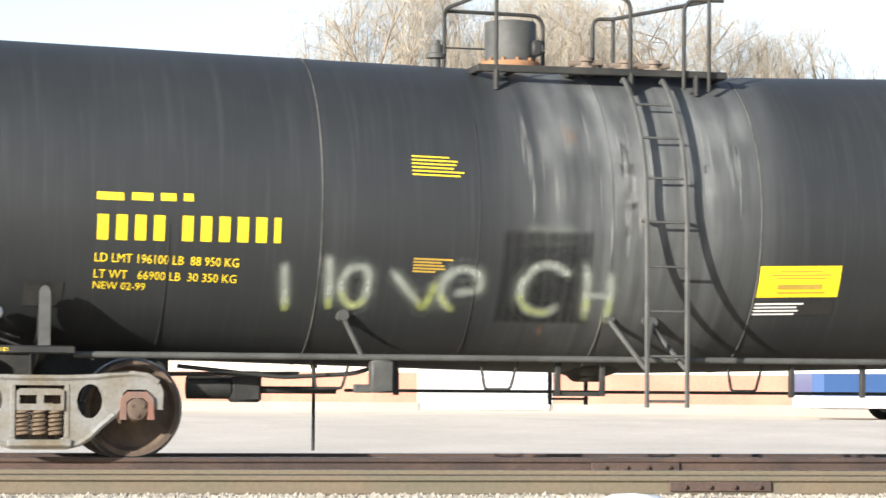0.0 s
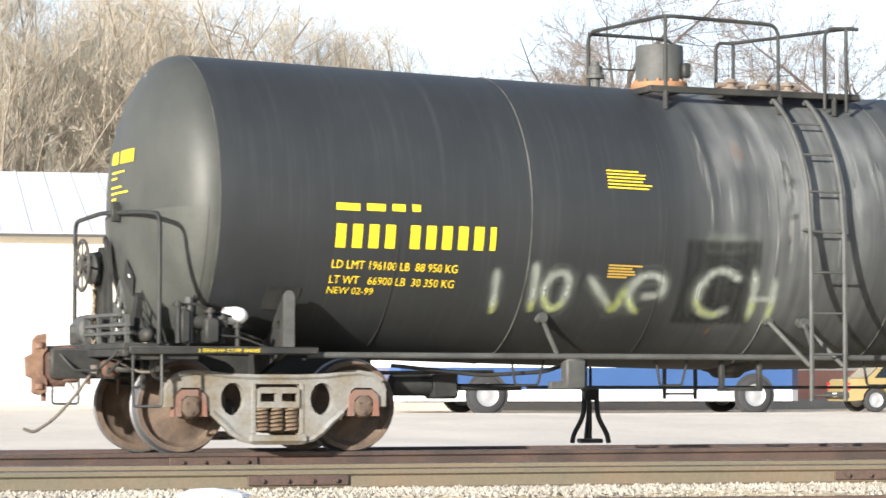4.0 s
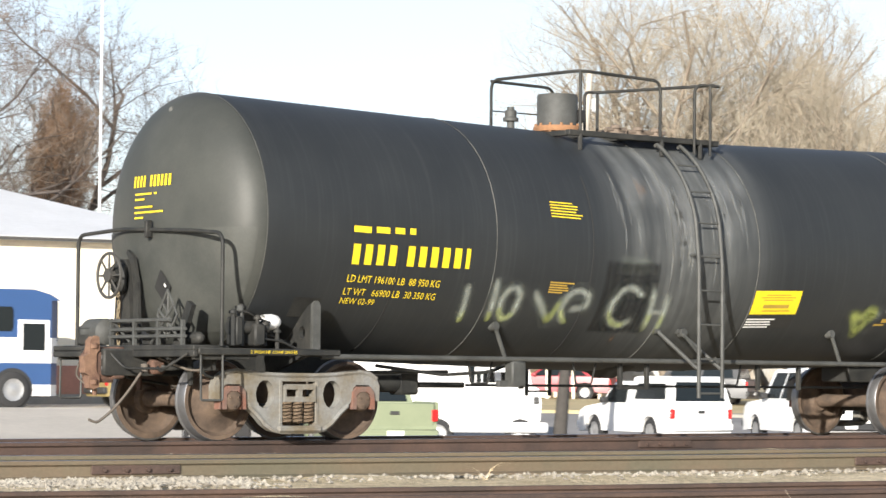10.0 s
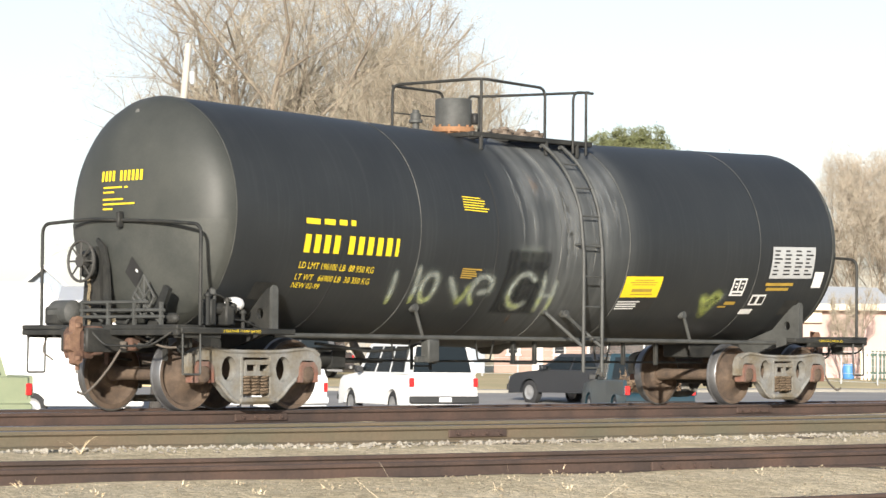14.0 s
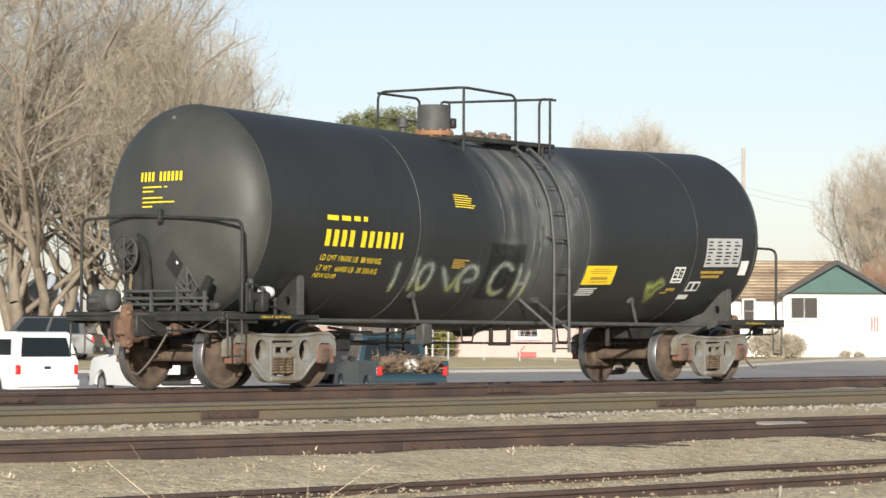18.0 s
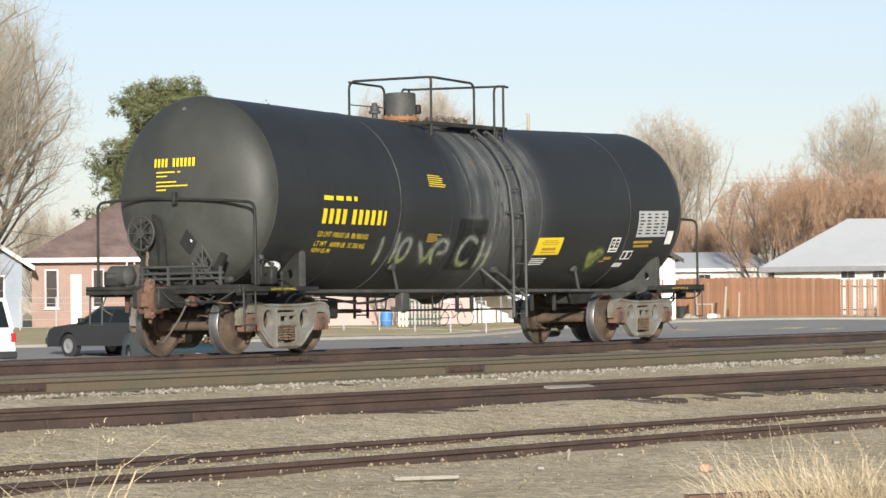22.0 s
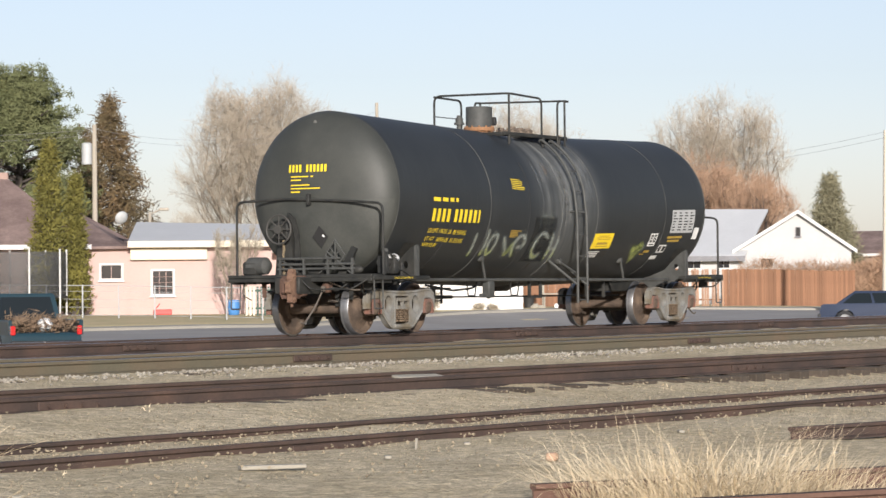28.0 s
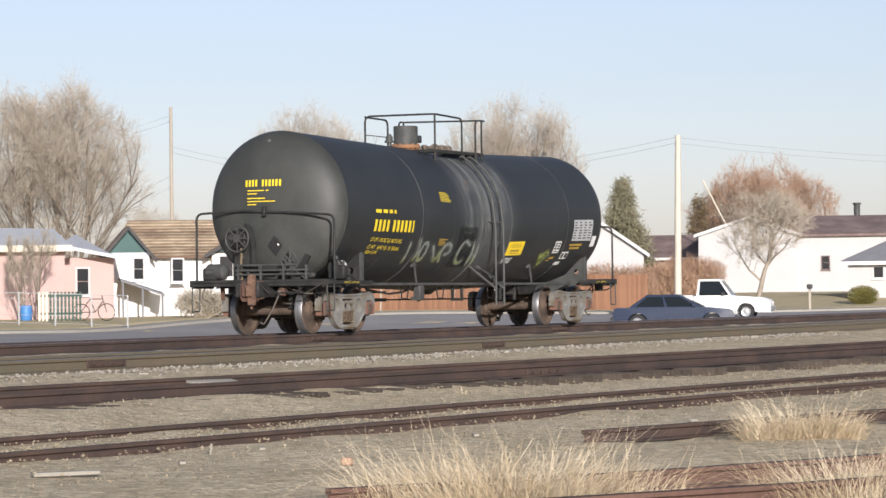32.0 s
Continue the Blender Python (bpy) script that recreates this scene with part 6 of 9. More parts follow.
gable_front("", "", fr, fr.s(56.82), fr.s(57.70), 5.0, -0.4, fr.z(57, 0.98), fr.z(57.3, 1.50), bright_wall, green_wall, tan_roof, 0.3, t, dark_trim)
gable_front("", "", fr, fr.s(59.0), fr.s(61.2), 6.0, -0.4, fr.z(60, 0.98), (fr.s(60.1), fr.z(60.1, 1.62)), bright_wall, green_wall, tan_roof, 0.35, t, dark_trim)
for o in t.children:
    if o not in main_walls and o.name.split(".")[0] in ("wall", "gable", "bargeboard"):
        o.location.y = -0.6
s0, s1, sm, z0, z1 = fr.s(59.0), fr.s(61.2), fr.s(60.1), fr.z(60, 0.98), fr.z(60.1, 1.62)
for k in range(7):
    f = (k + 0.15) / 8
    a, b = s0 + (sm - s0) * f, s1 + (sm - s1) * f
    bm = B()
    z = z0 + (z1 - z0) * f
    box(bm, (a + 0.2, -0.625, z), (b - 0.2, -0.604, z + (z1 - z0) / 8 - 0.03))
    part("gable_board", bm, green_wall, t)
bm = B()
box(bm, (s0, -0.66, z0 - 0.06), (s1, -0.605, z0 + 0.02))
part("gable_sill", bm, dark_trim, t)
window(t, fr.s(57.35), fr.s(57.6), fr.z(57, 0.40), fr.z(57, 0.88), -0.62, 0, 1)
window(t, fr.s(58.15), fr.s(58.42), fr.z(58, 0.35), fr.z(58, 0.86), -0.62, 0, 1)
window(t, fr.s(59.12), fr.s(59.74), fr.z(59.5, 0.42), fr.z(59.5, 0.92), -0.62, 1, 0)
stripe_red = shade("faded_red_paint", (0.50, 0.10, 0.09), 0.7, vary=0.2, grain=10, blotch=2, bump=0)
for i in range(3):
    bm = B()
    box(bm, (fr.s(60.80 + 0.06 * i), -0.68, fr.z(60.8, 0.18)), (fr.s(60.83 + 0.06 * i), -0.62, fr.z(60.8, 0.50)))
    part("wall_stripe", bm, stripe_red, t, "narrow red stripe on the wall")
bm = B()
slab(bm, (fr.s(57.05), -3.2, fr.z(57, 0.42)), (fr.s(57.95), -3.2, fr.z(58, 0.10)), (fr.s(57.95), -0.65, fr.z(58, 0.16)), (fr.s(57.05), -0.65, fr.z(57, 0.46)), 0.08)
lean = part("lean_to", bm, grey_roof, t, "grey lean-to roof beside the wall")
for a in (57.1, 57.5, 57.9):
    bm = B()
    rod(bm, (fr.s(a), -3.1, -0.3), (fr.s(a), -3.1, fr.z(a, 0.40 - (a - 57.1) * 0.38)), 0.05, 6)
    part("post", bm, grey_roof, lean)

# white house behind the fence, its gable to the street
fr = Front(66.0, 146.0, 0)
w = empty("white_house", fr.m, "white house with a white roof behind the board fence", "house", "houses along the street")
ze = fr.z(65, 0.80)
walls(w, fr.s(63.3), fr.s(65.9), 8, -0.4, ze, white_wall)
bm = B()
slab(bm, (fr.s(63.0), -0.6, fr.z(63, 0.72)), (fr.s(65.9), -0.6, fr.z(65, 0.74)), (fr.s(66.4), 5, fr.z(66.4, 1.70, 5)), (fr.s(64.8), 5, fr.z(64.8, 1.72, 5)), 0.12)
part("roof", bm, white_roof, w, "white low-pitched roof")
bm = B()
box(bm, (fr.s(63.0), -0.66, fr.z(63, 0.62)), (fr.s(65.9), -0.6, fr.z(63, 0.73)))
part("fascia", bm, grey_roof, w)
gable_front("", "", fr, fr.s(65.75), fr.s(68.1), 9, -0.4, fr.z(67, 0.88), (fr.s(67.0), fr.z(67, 1.64)), white_wall, white_wall, white_roof, 0.3, w)
window(w, fr.s(64.65), fr.s(65.0), fr.z(64.8, 0.45), fr.z(64.8, 0.70), 0.0, 1, 0)
window(w, fr.s(65.3), fr.s(65.6), fr.z(65.4, 0.45), fr.z(65.4, 0.70), 0.0, 1, 0)
window(w, fr.s(66.95), fr.s(67.06), fr.z(67, 1.12), fr.z(67, 1.32), -0.02, 0, 0, grey_roof)
window(w, fr.s(66.2), fr.s(66.5), fr.z(66, 0.45), fr.z(66, 0.70), -0.02, 1, 0)

# low white house farther back
fr = Front(62.0, 165.0, 0)
h = hip_house("low_white_house", "low white house with a white roof", fr, fr.s(60.9), fr.s(63.2), 8, -0.2, fr.z(62, 0.72), fr.z(62, 1.06, 4), fr.s(61.2), fr.s(62.8), white_wall, white_roof)
window(h, fr.s(61.7), fr.s(62.0), fr.z(62, 0.40), fr.z(62, 0.62), 0.0, 1, 0)
fr = Front(68.7, 190.0, 0)
hip_house("brown_roof_house", "low house with a dark brown roof", fr, fr.s(67.9), fr.s(69.4), 8, -0.2, fr.z(68.7, 0.75), fr.z(68.7, 1.22, 4), fr.s(68.1), fr.s(69.2), brick_wall, brown_roof)

# big white building with a gable and a long wing
fr = Front(71.0, 182.0, 0)
c = empty("white_hall", fr.m, "large white building with a low gable and brown-roofed wing", "house", "houses along the street")
gable_front("", "", fr, fr.s(69.25), fr.s(71.3), 12, 0.3, fr.z(70, 1.22), (fr.s(70.28), fr.z(70.28, 1.56)), white_wall, white_wall, white_roof, 0.3, c)
walls(c, fr.s(71.3), fr.s(76.0), 10, 0.3, fr.z(72, 1.18), white_wall, "wing_wall").location.y = 0.6
bm = B()
slab(bm, (fr.s(71.2), 0.2, fr.z(72, 1.20)), (fr.s(76.2), 0.2, fr.z(72, 1.20)), (fr.s(76.2), 6, fr.z(72, 1.58, 6)), (fr.s(71.4), 6, fr.z(72, 1.58, 6)), 0.15)
part("roof", bm, brown_roof, c)
bm = B()
rod(bm, (fr.s(72.6), 6, fr.z(72.6, 1.5, 6)), (fr.s(72.6), 6, fr.z(72.6, 1.80, 6)), 0.22, 10)
rod(bm, (fr.s(72.6), 6, fr.z(72.6, 1.80, 6)), (fr.s(72.6), 6, fr.z(72.6, 1.84, 6)), 0.3, 10)
part("flue", bm, frame_grey, c, "grey metal flue")
window(c, fr.s(71.8), fr.s(71.98), fr.z(72, 0.45), fr.z(72, 0.75), 0.58, 0, 1, brown_roof)
fr = Front(73.2, 142.0, 0)
h = hip_house("grey_roof_house", "pale house with a grey hipped roof", fr, fr.s(72.35), fr.s(77.0), 8, -0.1, fr.z(73, 0.62), fr.z(73.5, 1.35, 4), fr.s(73.9), fr.s(76), white_wall, grey_roof)
window(h, fr.s(72.85), fr.s(73.1), fr.z(73, 0.25), fr.z(73, 0.52), 0.0, 0, 0)

# small houses and sheds seen behind the parked vehicles
fr = Front(43.4, 118.0, 0)
h = gable_front("grey_house", "small white house with a blue-grey gable", fr, fr.s(41.9), fr.s(43.1), 8, -0.4, fr.z(42.5, 0.95), fr.z(42.5, 1.45), white_wall, blue_wall, grey_roof)
gable_front("", "", fr, fr.s(43.0), fr.s(44.3), 6, -0.4, fr.z(43.5, 0.92), fr.z(43.6, 1.42), blue_wall, blue_wall, grey_roof, 0.3, h)
window(h, fr.s(43.1), fr.s(43.5), fr.z(43.3, 0.15), fr.z(43.3, 0.80), -0.02, 1, 1)
window(h, fr.s(42.2), fr.s(42.6), fr.z(42.4, 0.15), fr.z(42.4, 0.80), -0.02, 1, 1)
bm = B()
box(bm, (fr.s(43.68), -0.08, -0.3), (fr.s(43.92), -0.01, fr.z(43.8, 0.78)), 0.02)
part("door", bm, trim_white, h, "white door")
fr = Front(40.0, 108.0, 0)
h = empty("open_shed", fr.m, "long low shed with a pale flat roof and open front", "shed")
bm = B()
slab(bm, (fr.s(38.6), -0.5, fr.z(40, 1.10)), (fr.s(41.9), -0.5, fr.z(40, 1.10)), (fr.s(41.9), 6, fr.z(40, 1.40, 6)), (fr.s(38.6), 6, fr.z(40, 1.40, 6)), 0.25)
part("roof", bm, metal_roof, h)
walls(h, fr.s(38.6), fr.s(41.9), 0.2, -0.4, fr.z(40, 1.05), cream_trim, "back_wall").location.y = 5.5
for a in np.arange(38.7, 42.0, 0.55):
    bm = B()
    box(bm, (fr.s(a), -0.1, -0.4), (fr.s(a) + 0.12, 0.02, fr.z(40, 1.09)))
    part("post", bm, cream_trim, h)
fr = Front(38.4, 130.0, 0)
gable_front("grey_house", "small house with a grey gable behind the shed", fr, fr.s(37.6), fr.s(39.0), 8, -0.3, fr.z(38.4, 1.2), fr.z(38.4, 1.80), white_wall, blue_wall, white_roof)
fr = Front(46.6, 111.0, 0)
h = gable_front("blue_house", "blue-grey house in tree shade", fr, fr.s(45.4), fr.s(47.55), 8, -0.3, fr.z(46, 1.05), fr.z(46, 1.75), blue_wall, blue_wall, grey_roof)
window(h, fr.s(45.8), fr.s(46.2), fr.z(46, 0.1), fr.z(46, 0.65), -0.02, 1, 0)
window(h, fr.s(46.85), fr.s(47.2), fr.z(47, 0.1), fr.z(47, 0.75), -0.02, 0, 1)

# board fence along the street, with a faded stretch
def board_fence():
    a, b = polar(61.3, 124.0), polar(68.2, 137.0)
    d = (b - a).normalized()
    f = empty("board_fence", Matrix(), "tall red-brown wooden board fence along the street", "fence")
    bm = B()
    box(bm, (-0.075, -0.012, 0), (0.075, 0.012, 1.86), 0.004)
    boards = [mesh_of("board", bm, fence_wood)]
    bm = B()
    box(bm, (-0.06, -0.012, 0), (0.06, 0.012, 1.86), 0.004)
    boards.append(mesh_of("board", bm, fence_pale))
    n = int((b - a).length / 0.157)
    turn = math.degrees(math.atan2(d.y, d.x))
    for i in range(n):
        p = a + d * (0.08 + 0.157 * i)
        pale = 0.46 < i / n < 0.58
        if pale and i % 4 == 1:
            continue
        o = new("board", boards[1 if pale else 0])
        o.parent = f
        o.matrix_basis = pose(p.x, p.y, ground_z(p.x, p.y) + random.uniform(-0.02, 0.03), 0, random.uniform(-0.6, 0.6), turn)
    for i in range(0, n, 16):
        p = a + d * (0.157 * i)
        bm = B()
        box(bm, (-0.05, 0.05, 0), (0.05, 0.15, 1.8))
        part("post", bm, fence_wood, f, at=pose(p.x, p.y, ground_z(p.x, p.y), 0, 0, turn))
    for z in (0.4, 1.5):
        bm = B()
        rod(bm, a + Vector((0, 0, z)) - d.cross(Vector((0, 0, 1))) * 0.06, b + Vector((0, 0, z - 0.2)) - d.cross(Vector((0, 0, 1))) * 0.06, 0.04, 4)
        part("rail", bm, fence_wood, f)


board_fence()

# poles and wires
pole_wood = shade("grey_pole_wood", (0.36, 0.32, 0.26), 0.9, vary=0.2, grain=20, blotch=2, bump=0.3, stretch=(5, 5, 0.4))
pole_white = shade("whitewashed_pole", (0.44, 0.40, 0.34), 0.85, vary=0.1, grain=20, blotch=2, bump=0.2)
dark_wood = shade("tarred_pole_base", (0.05, 0.045, 0.04), 0.9, vary=0.3, grain=20, blotch=3, bump=0.3)


def pole(az, r, el, rad, label, lean=0.0, arms=(), wood=None):
    p = lie(az, r, -0.2)
    top = EYE.z + r * math.tan(radians(el)) - p.z
    e = empty("utility_pole", Matrix.Translation(p) @ Matrix.Rotation(radians(-az), 4, "Z"), label, "pole", "utility poles")
    bm = B()
    rod(bm, (0, 0, 0), (lean, 0, top), rad, 10, rad * 0.7)
    part("shaft", bm, wood or pole_wood, e)
    for z, w in arms:
        bm = B()
        box(bm, (lean - w / 2, -0.06, top - z - 0.06), (lean + w / 2, 0.06, top - z + 0.06))
        part("crossarm", bm, pole_wood, e)
        for k in range(3):
            bm = B()
            lathe(bm, [(0, 0.02), (0.05, 0.05), (0.12, 0.04), (0.15, 0.0)], 8, "z", Matrix.Translation((lean - w / 2 + 0.1 + k * (w - 0.2) / 2, 0, top - z + 0.06)))
            part("insulator", bm, pale_panel, e)
    return e


e = pole(40.62, 60.0, 0.26, 0.17, "leaning whitewashed utility pole with a dark tarred base", 0.15)
for o in e.children:
    o.data.materials[0] = dark_wood
p = lie(40.62, 60.0, -0.2)
bm = B()
z0 = EYE.z + 60 * math.tan(radians(0.26)) - p.z
z1 = EYE.z + 60 * math.tan(radians(6.5)) - p.z
rod(bm, (0.15, 0, z0), (0.66, 0, z1), 0.09, 10, 0.075)
part("upper_shaft", bm, pole_white, e, "pale whitewashed upper pole")
bm = B()
box(bm, (0.70, -0.06, z1 - 0.9), (0.80, 0.06, z1 - 0.6), 0.02)
part("meter_box", bm, pale_panel, e)
pole(52.27, 126.0, 3.60, 0.15, "grey wooden utility pole behind the houses")
bm = B()
lathe(bm, [(-0.55, 0.0), (-0.55, 0.24), (0.4, 0.24), (0.45, 0.15), (0.45, 0)], 12, "z")
e = bpy.data.objects["utility_pole.001"]
part("transformer", bm, pale_panel, e, "pale grey transformer can", at=pose(-0.35, 0, EYE.z + 126 * math.tan(radians(3.02)) - e.location.z))
pole(58.19, 152.0, 4.03, 0.13, "grey weathered wooden utility pole behind the houses", 0)
pole(68.80, 116.0, 3.31, 0.165, "pale wooden utility pole beside the street", 0.1, wood=shade("bleached_pole_wood", (0.58, 0.52, 0.42), 0.9, vary=0.15, grain=20, blotch=2, bump=0.3, stretch=(5, 5, 0.4)))
mast_m = shade("galvanised_mast", (0.62, 0.63, 0.64), 0.5, vary=0.1, grain=10, blotch=2, bump=0)
pole(30.95, 98.0, 7.9, 0.06, "thin pale mast behind the warehouse", wood=mast_m)
bm = B()
rod(bm, (0, 0, 0), (0, 0, 4.6), 0.07, 8)
rod(bm, (0, 0, 4.5), (0.5, 0, 4.75), 0.035, 6)
box(bm, (0.4, -0.12, 4.66), (0.85, 0.12, 4.80), 0.03)
lamp = empty("street_lamp", Matrix.Translation(lie(53.41, 122.0)) @ Matrix.Rotation(radians(-53.4), 4, "Z"), "grey street lamp on a short arm", "street lamp")
part("post", bm, pole_wood, lamp)
wire_m = shade("black_wire", (0.26, 0.26, 0.27), 0.8, vary=0.1, grain=5, blotch=1, bump=0)


def wire(a, b, sag):
    bm = B()
    pts = [Vector(a).lerp(Vector(b), k / 14) - Vector((0, 0, sag * 4 * (k / 14) * (1 - k / 14))) for k in range(15)]
    tube(bm, pts, 0.006, 4)
    ob = part("overhead_wire", bm, wire_m, None)
    return tagged(ob, "thin black overhead wire strung between poles", "wire", "overhead wires")


def sky_point(az, r, el):
    return polar(az, r, EYE.z + r * math.tan(radians(el)))


for de in (0.0, -0.12):
    wire(sky_point(40.9, 130, 3.9 + de), sky_point(52.27, 126, 3.5 + de), 0.8)
    wire(sky_point(52.27, 126, 3.5 + de), sky_point(58.19, 152, 3.85 + de), 1.0)
    wire(sky_point(58.19, 152, 3.2 + de), sky_point(68.80, 116, 3.27 + de), 1.5)
    wire(sky_point(58.19, 152, 2.6 + de * 2), sky_point(55.4, 118, 1.9 + de), 0.5)
    wire(sky_point(68.80, 116, 3.27 + de), sky_point(82.0, 170, 3.0 + de), 1.2)

# ---- vehicles (own space: x ahead, y to its left, z up, origin on the ground) ----
def car_paint(name, colour, rough=0.35, tint=None):
    return shade(name, colour, rough, 0.0, vary=0.06, grain=20, blotch=1.2, bump=0, tint=tint)


tyre_m = shade("tyre_rubber", (0.025, 0.025, 0.026), 0.85, vary=0.2, grain=30, blotch=4, bump=0.1)
rim_m = shade("wheel_rim", (0.42, 0.42, 0.42), 0.4, 0.6, vary=0.15, grain=20, blotch=4, bump=0)
red_lens = glassy("red_tail_lens", (0.55, 0.02, 0.02), 0.2)
chrome = shade("dull_chrome", (0.5, 0.5, 0.5), 0.3, 0.8, vary=0.1, grain=20, blotch=4, bump=0)
plastic = shade("black_plastic", (0.03, 0.03, 0.03), 0.6, vary=0.2, grain=30, blotch=4, bump=0.05)
car_glass = glassy("car_window_glass", (0.012, 0.016, 0.018), 0.10, 0.32)
lamp_glass = glassy("headlamp_glass", (0.5, 0.5, 0.48), 0.15)


def wheel_meshes(r, w):
    bm = B()
    lathe(bm, [(-w / 2, r * 0.62), (-w / 2, r * 0.90), (-w * 0.38, r), (w * 0.38, r), (w / 2, r * 0.90), (w / 2, r * 0.62)], 22, "y")
    t = mesh_of("tyre", bm, tyre_m, 40)
    bm = B()
    lathe(bm, [(-w * 0.44, 0.0), (-w * 0.46, r * 0.16), (-w * 0.36, r * 0.30), (-w * 0.40, r * 0.52), (-w * 0.48, r * 0.64), (w * 0.48, r * 0.64), (w * 0.40, r * 0.52), (w * 0.36, r * 0.3), (w * 0.46, r * 0.16), (w * 0.44, 0.0)], 22, "y")
    return t, mesh_of("rim", bm, rim_m, 40)


CAR_WHEEL = wheel_meshes(0.335, 0.22)
BUS_WHEEL = wheel_meshes(0.50, 0.30)
LOADER_WHEEL = wheel_meshes(0.42, 0.32)


def add_wheel(parent, x, y, kit, r):
    """A wheel as a tyre with its rim under it."""
    t = new("tyre", kit[0])
    t.parent = parent
    t.matrix_basis = pose(x, y, r)
    k = new("rim", kit[1])
    k.parent = t


def arches(profile_top, x0, x1, z0, axles, r):
    """A body outline seen from the side: along the bottom with wheel arches, then back over the top."""
    out = [(x0, z0)]
    for a in sorted(axles):
        for k in range(9):
            th = math.pi - math.pi * k / 8
            out.append((a + (r + 0.06) * math.cos(th), max(z0, r + (r + 0.05) * math.sin(th))))
    out.append((x1, z0))
    return out + profile_top[::-1]


def slant_quad(bm, pts, out):
    """A pane from four corners, pushed out by a vector, with thickness."""
    a = [bm.verts.new(Vector(p) + Vector(out)) for p in pts]
    b = [bm.verts.new(Vector(p) - Vector(out) * 0.5) for p in pts]
    bm.faces.new(a)
    bm.faces.new(b[::-1])
    for i in range(4):
        j = (i + 1) % 4
        bm.faces.new((a[i], b[i], b[j], a[j]))


def vehicle(kind, at, paint_m, name, label, L=4.8, W=1.78, belt=1.0, roof=1.45, axles=(-1.4, 1.4), cab=(-1.9, 1.2), rake=(0.35, 0.75), lights=True, lower=None, group="parked vehicles", nose=None, tail=None, bed=False):
    """A car, estate or pickup: lower body with wheel arches, glasshouse with panes, wheels, lights and bumpers."""
    v = empty(name, at, label, "truck" if kind == "pickup" else "car", group)
    x0, x1, hw = -L / 2, L / 2, W / 2
    hood = belt - 0.08 if nose is None else nose
    tl = belt if tail is None else tail
    top = [(x0, 0.45), (x0 - 0.02, 0.62), (x0 + 0.04, tl - 0.04), (x0 + 0.14, tl), (cab[0], belt), (cab[1] + 0.05, belt), (x1 - 0.35, hood), (x1 - 0.08, hood - 0.10), (x1, 0.60), (x1 - 0.02, 0.42)]
    if bed:
        top[3:5] = [(x0 + 0.10, 0.76), (cab[0] - 0.12, 0.76), (cab[0] - 0.10, belt)]
        top[2] = (x0 + 0.04, 0.74)
    bm = B()
    plate(bm, arches(top, x0, x1, 0.30, axles, 0.335), [], -hw, hw, "y")
    for vert in bm.verts:                      # narrower at the shoulders and at both ends
        k = 1.0 - 0.06 * max(0.0, (vert.co.z - 0.6) / 0.5)
        k *= 1.0 - 0.07 * max(0.0, (abs(vert.co.x) - L * 0.36) / (L * 0.14)) ** 2
        vert.co.y *= k
    body = part("body", bm, paint_m, v, smooth=35)
    tw, bw = hw * 0.80, hw * 0.945
    c0, c1 = cab
    t0, t1 = c0 + rake[0], c1 - rake[1]
    bm = B()
    lo = [(c0, -bw), (c1, -bw), (c1, bw), (c0, bw)]
    hi = [(t0, -tw), (t1, -tw), (t1, tw), (t0, tw)]
    a = [bm.verts.new((x, y, belt - 0.01)) for x, y in lo]
    b = [bm.verts.new((x, y, roof - 0.05)) for x, y in hi]
    c = [bm.verts.new((x * 0.96 + (t0 + t1) * 0.02, y * 0.93, roof)) for x, y in hi]
    for p, q in ((a, b), (b, c)):
        for i in range(4):
            j = (i + 1) % 4
            bm.faces.new((p[i], p[j], q[j], q[i]))
    bm.faces.new(c)
    bm.faces.new(a[::-1])
    part("cabin", bm, paint_m, v, smooth=30)
    zl, zh = belt + 0.03, roof - 0.09

    def side(f, z, s):
        k = (z - belt) / (roof - 0.05 - belt)
        xa, xb = c0 + (t0 - c0) * k, c1 + (t1 - c1) * k
        return Vector((xa + (xb - xa) * f, s * (bw + (tw - bw) * k), z))

    def end(fy, z, front):
        k = (z - belt) / (roof - 0.05 - belt)
        x = (c1 + (t1 - c1) * k) if front else (c0 + (t0 - c0) * k)
        return Vector((x, fy * (bw + (tw - bw) * k), z))

    n = 1 if (c1 - c0) < 1.9 else (2 if (c1 - c0) < 3.1 else 3)
    for s in (-1, 1):
        for i in range(n):
            f0, f1 = 0.06 + 0.88 * i / n + 0.02, 0.06 + 0.88 * (i + 1) / n - 0.02
            bm = B()
            slant_quad(bm, [side(f0, zl, s), side(f1, zl, s), side(f1, zh, s), side(f0, zh, s)], (0, s * 0.012, 0.004))
            part("side_window", bm, car_glass, v)
    bm = B()
    slant_quad(bm, [end(-0.88, zl, True), end(0.88, zl, True), end(0.86, zh, True), end(-0.86, zh, True)], (0.012, 0, 0.006))
    part("windscreen", bm, car_glass, v)
    bm = B()
    slant_quad(bm, [end(-0.86, zl, False), end(0.86, zl, False), end(0.84, zh, False), end(-0.84, zh, False)], (-0.012, 0, 0.006))
    part("rear_window", bm, car_glass, v)
    for x in axles:
        for s in (-1, 1):
            add_wheel(v, x, s * (hw - 0.13), CAR_WHEEL, 0.335)
